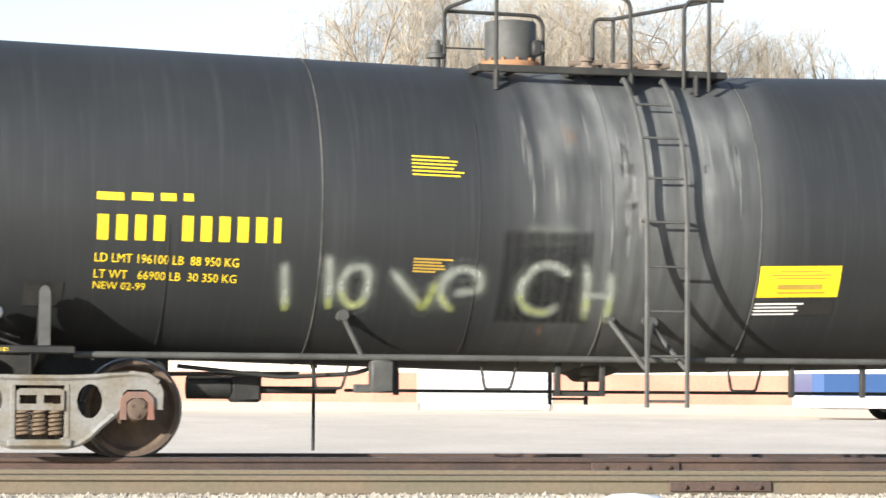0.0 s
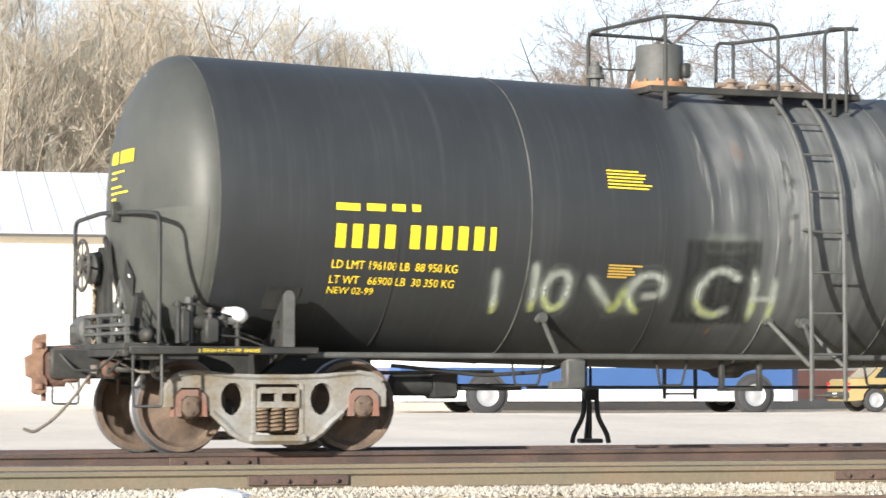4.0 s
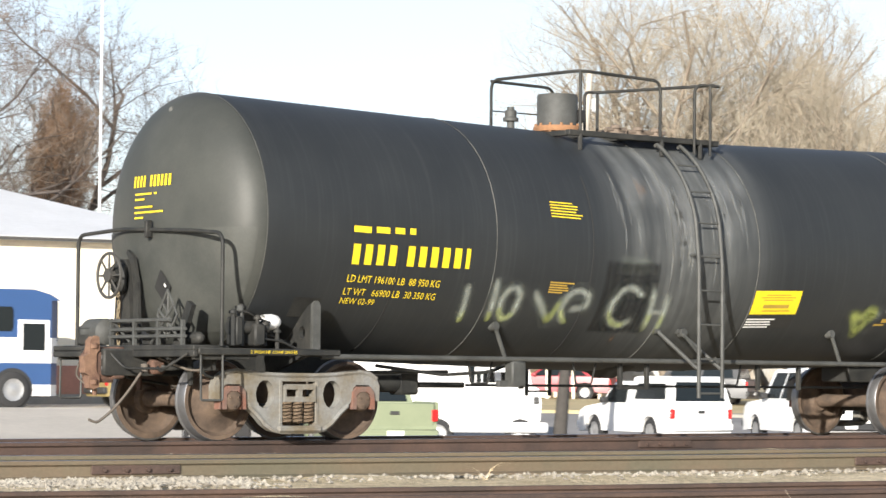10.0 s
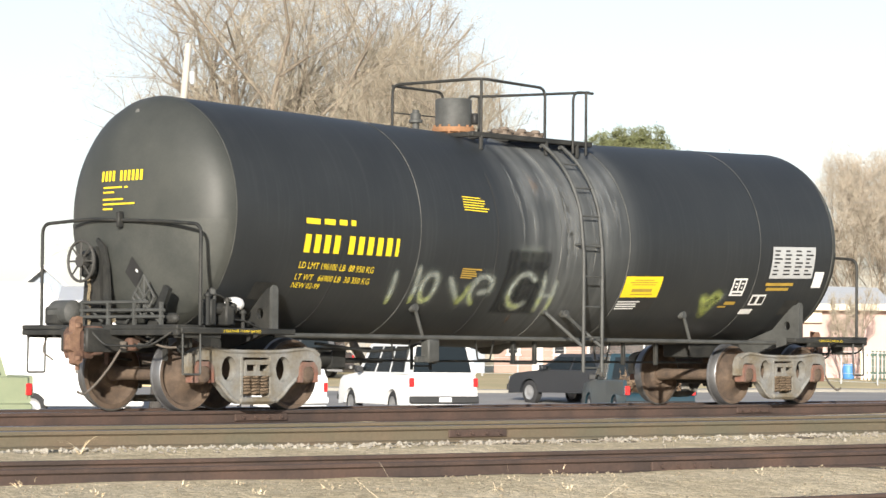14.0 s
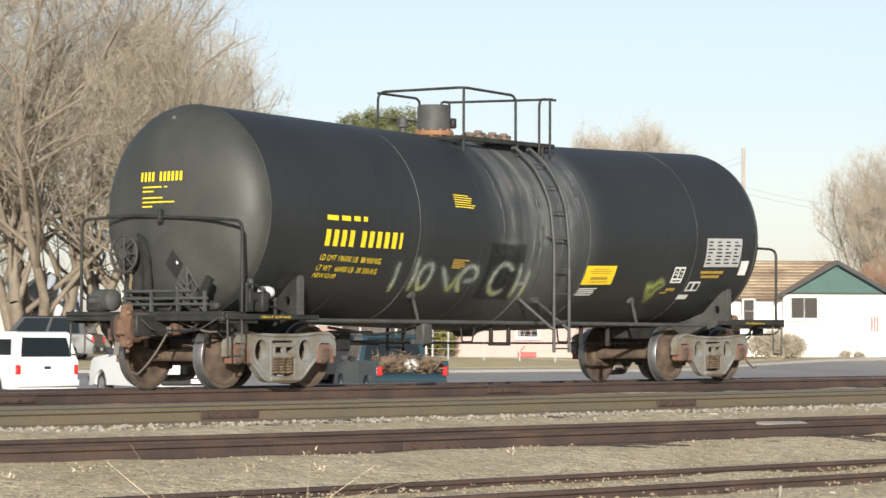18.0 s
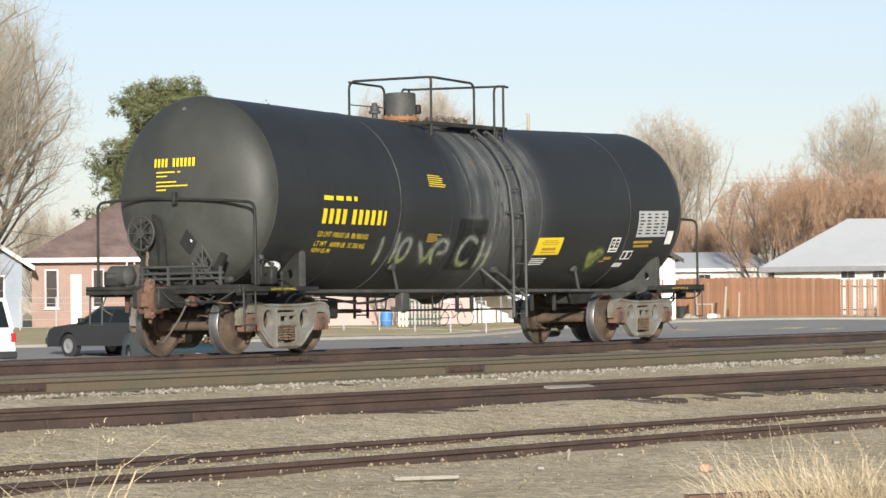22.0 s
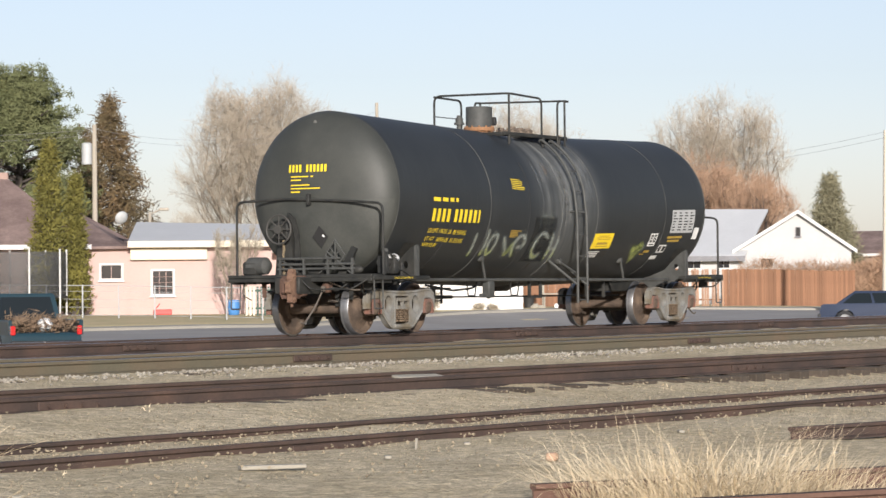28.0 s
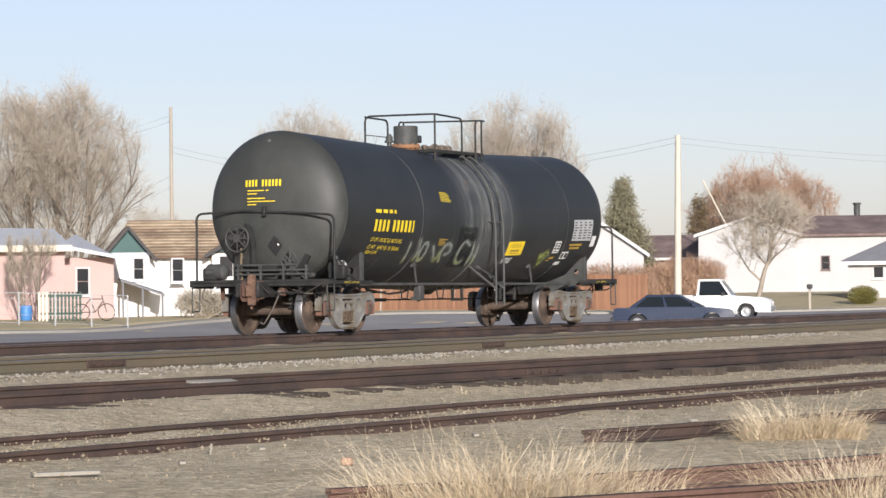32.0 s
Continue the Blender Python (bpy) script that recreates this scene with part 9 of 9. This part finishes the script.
def grass(name, places, blades, height, spread, material, label, seed, lean=0.5, width=0.006, kind="", curl=0.18):
    """Clumps of bent dry stalks: each blade in three joined pieces."""
    rng = np.random.default_rng(seed)
    verts, faces = [], []
    for (x, y, size) in places:
        z = ground_z(x, y)
        for k in range(int(blades * size)):
            a, q = rng.uniform(0, math.tau), spread * size * math.sqrt(rng.random())
            p = np.array([x + math.cos(a) * q, y + math.sin(a) * q, z + rng.normal(0, 0.02)])
            d = np.array([math.cos(a) * lean * rng.random(), math.sin(a) * lean * rng.random(), 1.0]) + rng.normal(0, 0.25, 3)
            d /= np.linalg.norm(d)
            h = height * size ** 0.5 * rng.uniform(0.35, 1.15)
            s = np.array([rng.normal(), rng.normal(), 0.0])
            s /= np.linalg.norm(s) + 1e-6
            w = width * rng.uniform(0.7, 1.5)
            base = len(verts)
            for i in range(4):
                f = i / 3
                c = p + d * h * f
                d = d + np.array([math.cos(a) * curl, math.sin(a) * curl, -0.10 * i]) + rng.normal(0, 0.10, 3)
                d /= np.linalg.norm(d)
                ww = w * (1 - 0.75 * f)
                verts += [tuple(c - s * ww), tuple(c + s * ww)]
            for i in range(3):
                b = base + 2 * i
                faces.append((b, b + 1, b + 3, b + 2))
    return tagged(soup(name, verts, faces, material), label, "dry grass", "" if kind else "dry weeds by the tracks", kind)


grass("dry_grass", [(14.87, 7.0, 1.0), (15.15, 6.5, 0.9), (14.9, 7.45, 0.8), (14.7, 6.7, 0.9)], 900, 0.56, 0.66, straw, "large clump of pale dry grass in the dirt", 61, 0.9, 0.0021)
grass("dry_grass", [(22.3, 7.55, 1.0), (22.05, 7.75, 0.6), (22.5, 7.3, 0.6)], 1300, 0.44, 0.40, straw, "round clump of pale dry weeds over a rail", 62, 1.0, 0.0024)
grass("dry_grass", [(15.9, 5.1, 1.0), (16.5, 5.2, 0.9), (15.5, 4.9, 0.8), (17.0, 5.0, 0.8)], 650, 0.48, 0.55, straw, "pale dry grass beside the near rails", 63, 0.9, 0.0021)
sprigs = [(8.6, 8.2, 0.12), (9.0, 8.0, 0.10), (9.5, 8.4, 0.14), (8.0, 8.4, 0.08), (10.3, 9.0, 0.06), (7.2, 8.8, 0.05), (8.78, 8.18, 0.08), (8.26, 8.7, 0.05), (16.5, 20.3, 0.02)]
grass("dry_stalks", sprigs, 420, 2.3, 1.3, straw, "few tall bent dry stalks", 64, 0.6, 0.005, "stuff", 0.22)
low = [(rng.uniform(6, 45), 0, 0) for _ in range(50)]
low = [(x, path_y(T3, x) + rng.uniform(-2.4, -0.9) if rng.random() < 0.6 else path_y(T4, x) + rng.uniform(-1.6, 1.6), rng.uniform(0.03, 0.10)) for x, _, _ in low]
grass("dry_tufts", low, 200, 0.20, 0.9, straw, "low scattered dry tufts along the rails", 65, 0.9, 0.0045, "stuff")


def litter(name, x, y, size, turn, mat, label, dz=0.0, tilt=0.0):
    bm = B()
    w, d, h = size
    box(bm, (-w / 2, -d / 2, 0), (w / 2, d / 2, h), min(size) * 0.2)
    e = part(name, bm, mat, None, at=pose(x, y, ground_z(x, y) + dz, tilt, 0, turn))
    return tagged(e, label, "debris", "litter by the tracks")


litter("board", 26.5, 15.92, (0.62, 0.17, 0.03), -24, board_m, "bleached board lying across the old rails", 0.10, 8)
litter("board", 15.85, 10.72, (0.48, 0.09, 0.03), -38, board_m, "bleached plank in the dirt", 0.0)
litter("board", 29.5, 10.95, (0.7, 0.12, 0.03), -12, board_m, "bleached plank between the rails", 0.03)
litter("cup", 17.67, 9.47, (0.085, 0.08, 0.06), 10, shade("orange_stone", (0.42, 0.27, 0.18), 0.8, vary=0.1, grain=20, blotch=4, bump=0.1), "small orange lump on the dirt", 0.0)
for x, y, s in ((18.9, 10.9, 0.05), (17.2, 10.6, 0.05), (21.4, 10.2, 0.05), (12.9, 10.6, 0.04), (24.6, 9.4, 0.05), (30.2, 19.2, 0.07), (42.0, 19.4, 0.09), (55.0, 19.6, 0.10), (19.0, 8.2, 0.04), (19.5, 8.0, 0.04), (22.3, 8.9, 0.05), (25.5, 10.5, 0.05)):
    litter("paper_scrap", x, y, (s * 2, s, s * 0.5), random.uniform(0, 180), board_m, "small pale scrap on the ground", 0.0)
litter("stake", 18.35, 11.05, (0.018, 0.018, 0.10), 0, board_m, "short pale stake beside the rail", -0.02, 6)


def snow(x, y, w, seed):
    """A low melting heap of snow."""
    rng = np.random.default_rng(seed)
    bm = B()
    bmesh.ops.create_icosphere(bm, subdivisions=3, radius=1.0)
    for v in bm.verts:
        k = 1 + 0.35 * noise.noise(v.co * 2.3 + Vector((seed, 0, 0))) + 0.15 * noise.noise(v.co * 6)
        v.co = Vector((v.co.x * w / 2 * k, v.co.y * 0.22 * k, max(-0.02, v.co.z * 0.085 * k)))
    return tagged(part("snow_patch", bm, snow_m, None, at=pose(x, y, ground_z(x, y) - 0.0), smooth=180), "small melting patch of old snow", "snow", "old snow")


snow(6.75, 20.95, 0.62, 3)

# garden things before the houses
red_plastic = shade("red_plastic", (0.55, 0.05, 0.04), 0.5, vary=0.1, grain=20, blotch=4, bump=0)
blue_plastic = shade("blue_plastic", (0.07, 0.22, 0.50), 0.5, vary=0.1, grain=20, blotch=4, bump=0)
green_wood = shade("dark_green_paint", (0.04, 0.08, 0.06), 0.7, vary=0.2, grain=20, blotch=4, bump=0.1)


def facing(az, r, dz=0.0):
    return Matrix.Translation(lie(az, r, dz)) @ Matrix.Rotation(radians(-az), 4, "Z")


w = empty("toy_wagon", facing(53.66, 106, 0.1), "red toy wagon on the lawn", "wagon")
bm = B()
box(bm, (-0.36, -0.2, 0.06), (0.36, 0.2, 0.27), 0.02)
part("tray", bm, red_plastic, w)
bm = B()
rod(bm, (-0.34, 0, 0.2), (-0.1, 0, 0.5), 0.02, 6)
part("handle", bm, red_plastic, w)
w = empty("barrel", facing(55.15, 109, 0.1), "blue plastic barrel by the wall", "barrel")
bm = B()
lathe(bm, [(0.0, 0.0), (0.0, 0.20), (0.05, 0.23), (0.3, 0.25), (0.55, 0.23), (0.6, 0.2), (0.6, 0.0)], 18, "z")
part("body", bm, blue_plastic, w)
# clutter before the board fence
for az, r, w0, h0, tilt in ((61.66, 121.8, 0.10, 1.25, 0), (62.25, 122.2, 0.09, 1.45, 4), (62.55, 122.4, 0.07, 1.2, 2)):
    w = empty("board", facing(az, r, 0.05) @ pose(0, 0, 0, -8, tilt, 0), "weathered pale board leaning before the fence", "board", "boards by the fence")
    bm = B()
    box(bm, (-w0 / 2, -0.015, 0), (w0 / 2, 0.015, h0), 0.004)
    part("plank", bm, board_m, w)
w = empty("old_bench", facing(61.84, 121.8, 0.05), "old grey wooden bench heaped with pale scrap", "bench")
bm = B()
box(bm, (-0.40, -0.25, 0.62), (0.40, 0.25, 0.68), 0.01)
part("seat", bm, board_m, w)
for x in (-0.36, 0.30):
    for y in (-0.2, 0.14):
        bm = B()
        box(bm, (x, y, 0), (x + 0.07, y + 0.07, 0.617), 0.006)
        part("leg", bm, board_m, w)
w = empty("scrap_heap", facing(61.72, 120.6, 0.03), "low heap of pale broken concrete and sacks", "scrap")
rs = np.random.default_rng(77)
for k in range(9):
    bm = B()
    x, h0 = rs.uniform(-0.9, 0.7), rs.uniform(0.12, 0.3)
    box(bm, (x, -0.2 + 0.04 * k, 0), (x + rs.uniform(0.25, 0.5), 0.05 + 0.04 * k, h0), 0.05)
    part("chunk", bm, board_m if k % 3 else white_paint, w)
w = empty("bin", facing(61.36, 121.0, 0.03), "dark plastic bin beside the house corner", "bin")
bm = B()
lathe(bm, [(0.0, 0.0), (0.0, 0.20), (0.55, 0.25), (0.58, 0.27), (0.60, 0.25), (0.60, 0.0)], 16, "z")
part("body", bm, plastic, w, smooth=40)
w = empty("garden_fence", facing(55.85, 108, 0.1), "dark green slatted garden fence", "fence")
for i in range(12):
    bm = B()
    box(bm, (-0.85 + 0.145 * i, -0.02, 0), (-0.85 + 0.145 * i + 0.085, 0.02, 1.15), 0.004)
    part("slat", bm, green_wood if i > 2 else cream_trim, w)
for z in (0.25, 0.95):
    bm = B()
    box(bm, (-0.87, 0.022, z), (0.87, 0.06, z + 0.08))
    part("rail", bm, green_wood, w)
w = empty("bicycle", facing(56.55, 108.5, 0.1), "dark bicycle leaning in the yard", "bicycle")
for x in (-0.5, 0.5):
    bm = B()
    tube(bm, [(x + 0.33 * math.cos(k * math.tau / 20), 0, 0.33 + 0.33 * math.sin(k * math.tau / 20)) for k in range(21)], 0.02, 5)
    part("wheel", bm, tyre_m, w)
bm = B()
for a, b in (((-0.5, 0.33), (-0.15, 0.85)), ((-0.15, 0.85), (0.35, 0.85)), ((0.35, 0.85), (0.5, 0.33)), ((-0.15, 0.85), (0.05, 0.33)), ((0.05, 0.33), (0.38, 0.8)), ((-0.5, 0.33), (0.05, 0.33)), ((0.35, 0.85), (0.3, 1.02))):
    rod(bm, (a[0], 0, a[1]), (b[0], 0, b[1]), 0.02, 5)
part("frame", bm, plastic, w)


def trampoline():
    r = 104.0
    t = empty("trampoline", facing(50.7, r, 0.1), "round garden trampoline with dark safety net and white poles", "trampoline")
    rad = 1.75
    bm = B()
    ring = [(rad * math.cos(k * math.tau / 24), rad * math.sin(k * math.tau / 24), 0.75) for k in range(25)]
    tube(bm, ring, 0.05, 6)
    part("frame", bm, plastic, t)
    bm = B()
    lathe(bm, [(0.76, 0.0), (0.76, rad)], 24, "z")
    part("mat", bm, plastic, t)
    net = spray("dark_net", (0.06, 0.06, 0.06), 0.78, 60)
    bm = B()
    lathe(bm, [(0.8, rad), (2.45, rad)], 24, "z")
    part("net", bm, net, t, "dark see-through safety net")
    for k in range(8):
        a = k * math.tau / 8 + 0.2
        bm = B()
        rod(bm, (rad * 1.03 * math.cos(a), rad * 1.03 * math.sin(a), 0), (rad * 1.03 * math.cos(a), rad * 1.03 * math.sin(a), 2.55), 0.035, 6)
        part("pole", bm, trim_white, t)


trampoline()
wire_fence = empty("wire_fence", Matrix(), "thin wire mesh fence with metal posts before the houses", "fence")
prev = None
for az in np.arange(47.5, 58.0, 0.75):
    p = lie(az, 103.5, 0.1)
    bm = B()
    rod(bm, (0, 0, 0), (0, 0, 1.25), 0.03, 6)
    part("post", bm, pale_panel, wire_fence, at=Matrix.Translation(p))
    if prev is not None:
        for z in (0.1, 0.4, 0.7, 1.0, 1.22):
            bm = B()
            rod(bm, prev + Vector((0, 0, z)), p + Vector((0, 0, z)), 0.007 if z < 1.2 else 0.015, 4)
            part("wire", bm, pale_panel, wire_fence)
    prev = p
for az, r, h in ((60.3, 117.4, 0.35), (60.6, 117.3, 0.3)):
    hedge(az, r, 0.5, 0.4, h, twig_tan, "small dry plant by the house wall", seed=int(az * 10), n=200, blade=0.15)
mb = empty("mailbox", facing(71.55, 132, 0.1), "post-mounted mailbox by the street", "mailbox")
bm = B()
box(bm, (-0.06, -0.06, 0), (0.06, 0.06, 1.0), 0.01)
part("post", bm, pole_wood, mb)
bm = B()
box(bm, (-0.14, -0.25, 1.0), (0.14, 0.25, 1.22), 0.04)
part("box", bm, plastic, mb)


# bleached pole leaning on the far hall
foot, tip = polar(69.88, 186.0), polar(69.36, 186.0)
bm = B()
rod(bm, (foot.x, foot.y, EYE.z + 186.0 * math.tan(radians(1.32))), (tip.x, tip.y, EYE.z + 186.0 * math.tan(radians(2.36))), 0.06, 6)
tagged(part("leaning_pole", bm, bpy.data.materials["bleached_pole_wood"], None), "thin bleached pole leaning on the roof of the white hall", "pole")


# ---- what moves ----
def motions():
    walk(tank_car, [(k * 0.5, pose(rolled(k * 0.5), TRACK_Y, 0)) for k in range(65)])
    start = rolled(0)
    for w, x in wheelsets:
        walk(w, [(k * 0.2, pose(x, 0, 0.457, 0, math.degrees((rolled(k * 0.2) - start) / 0.457), 0)) for k in range(161)])


motions()
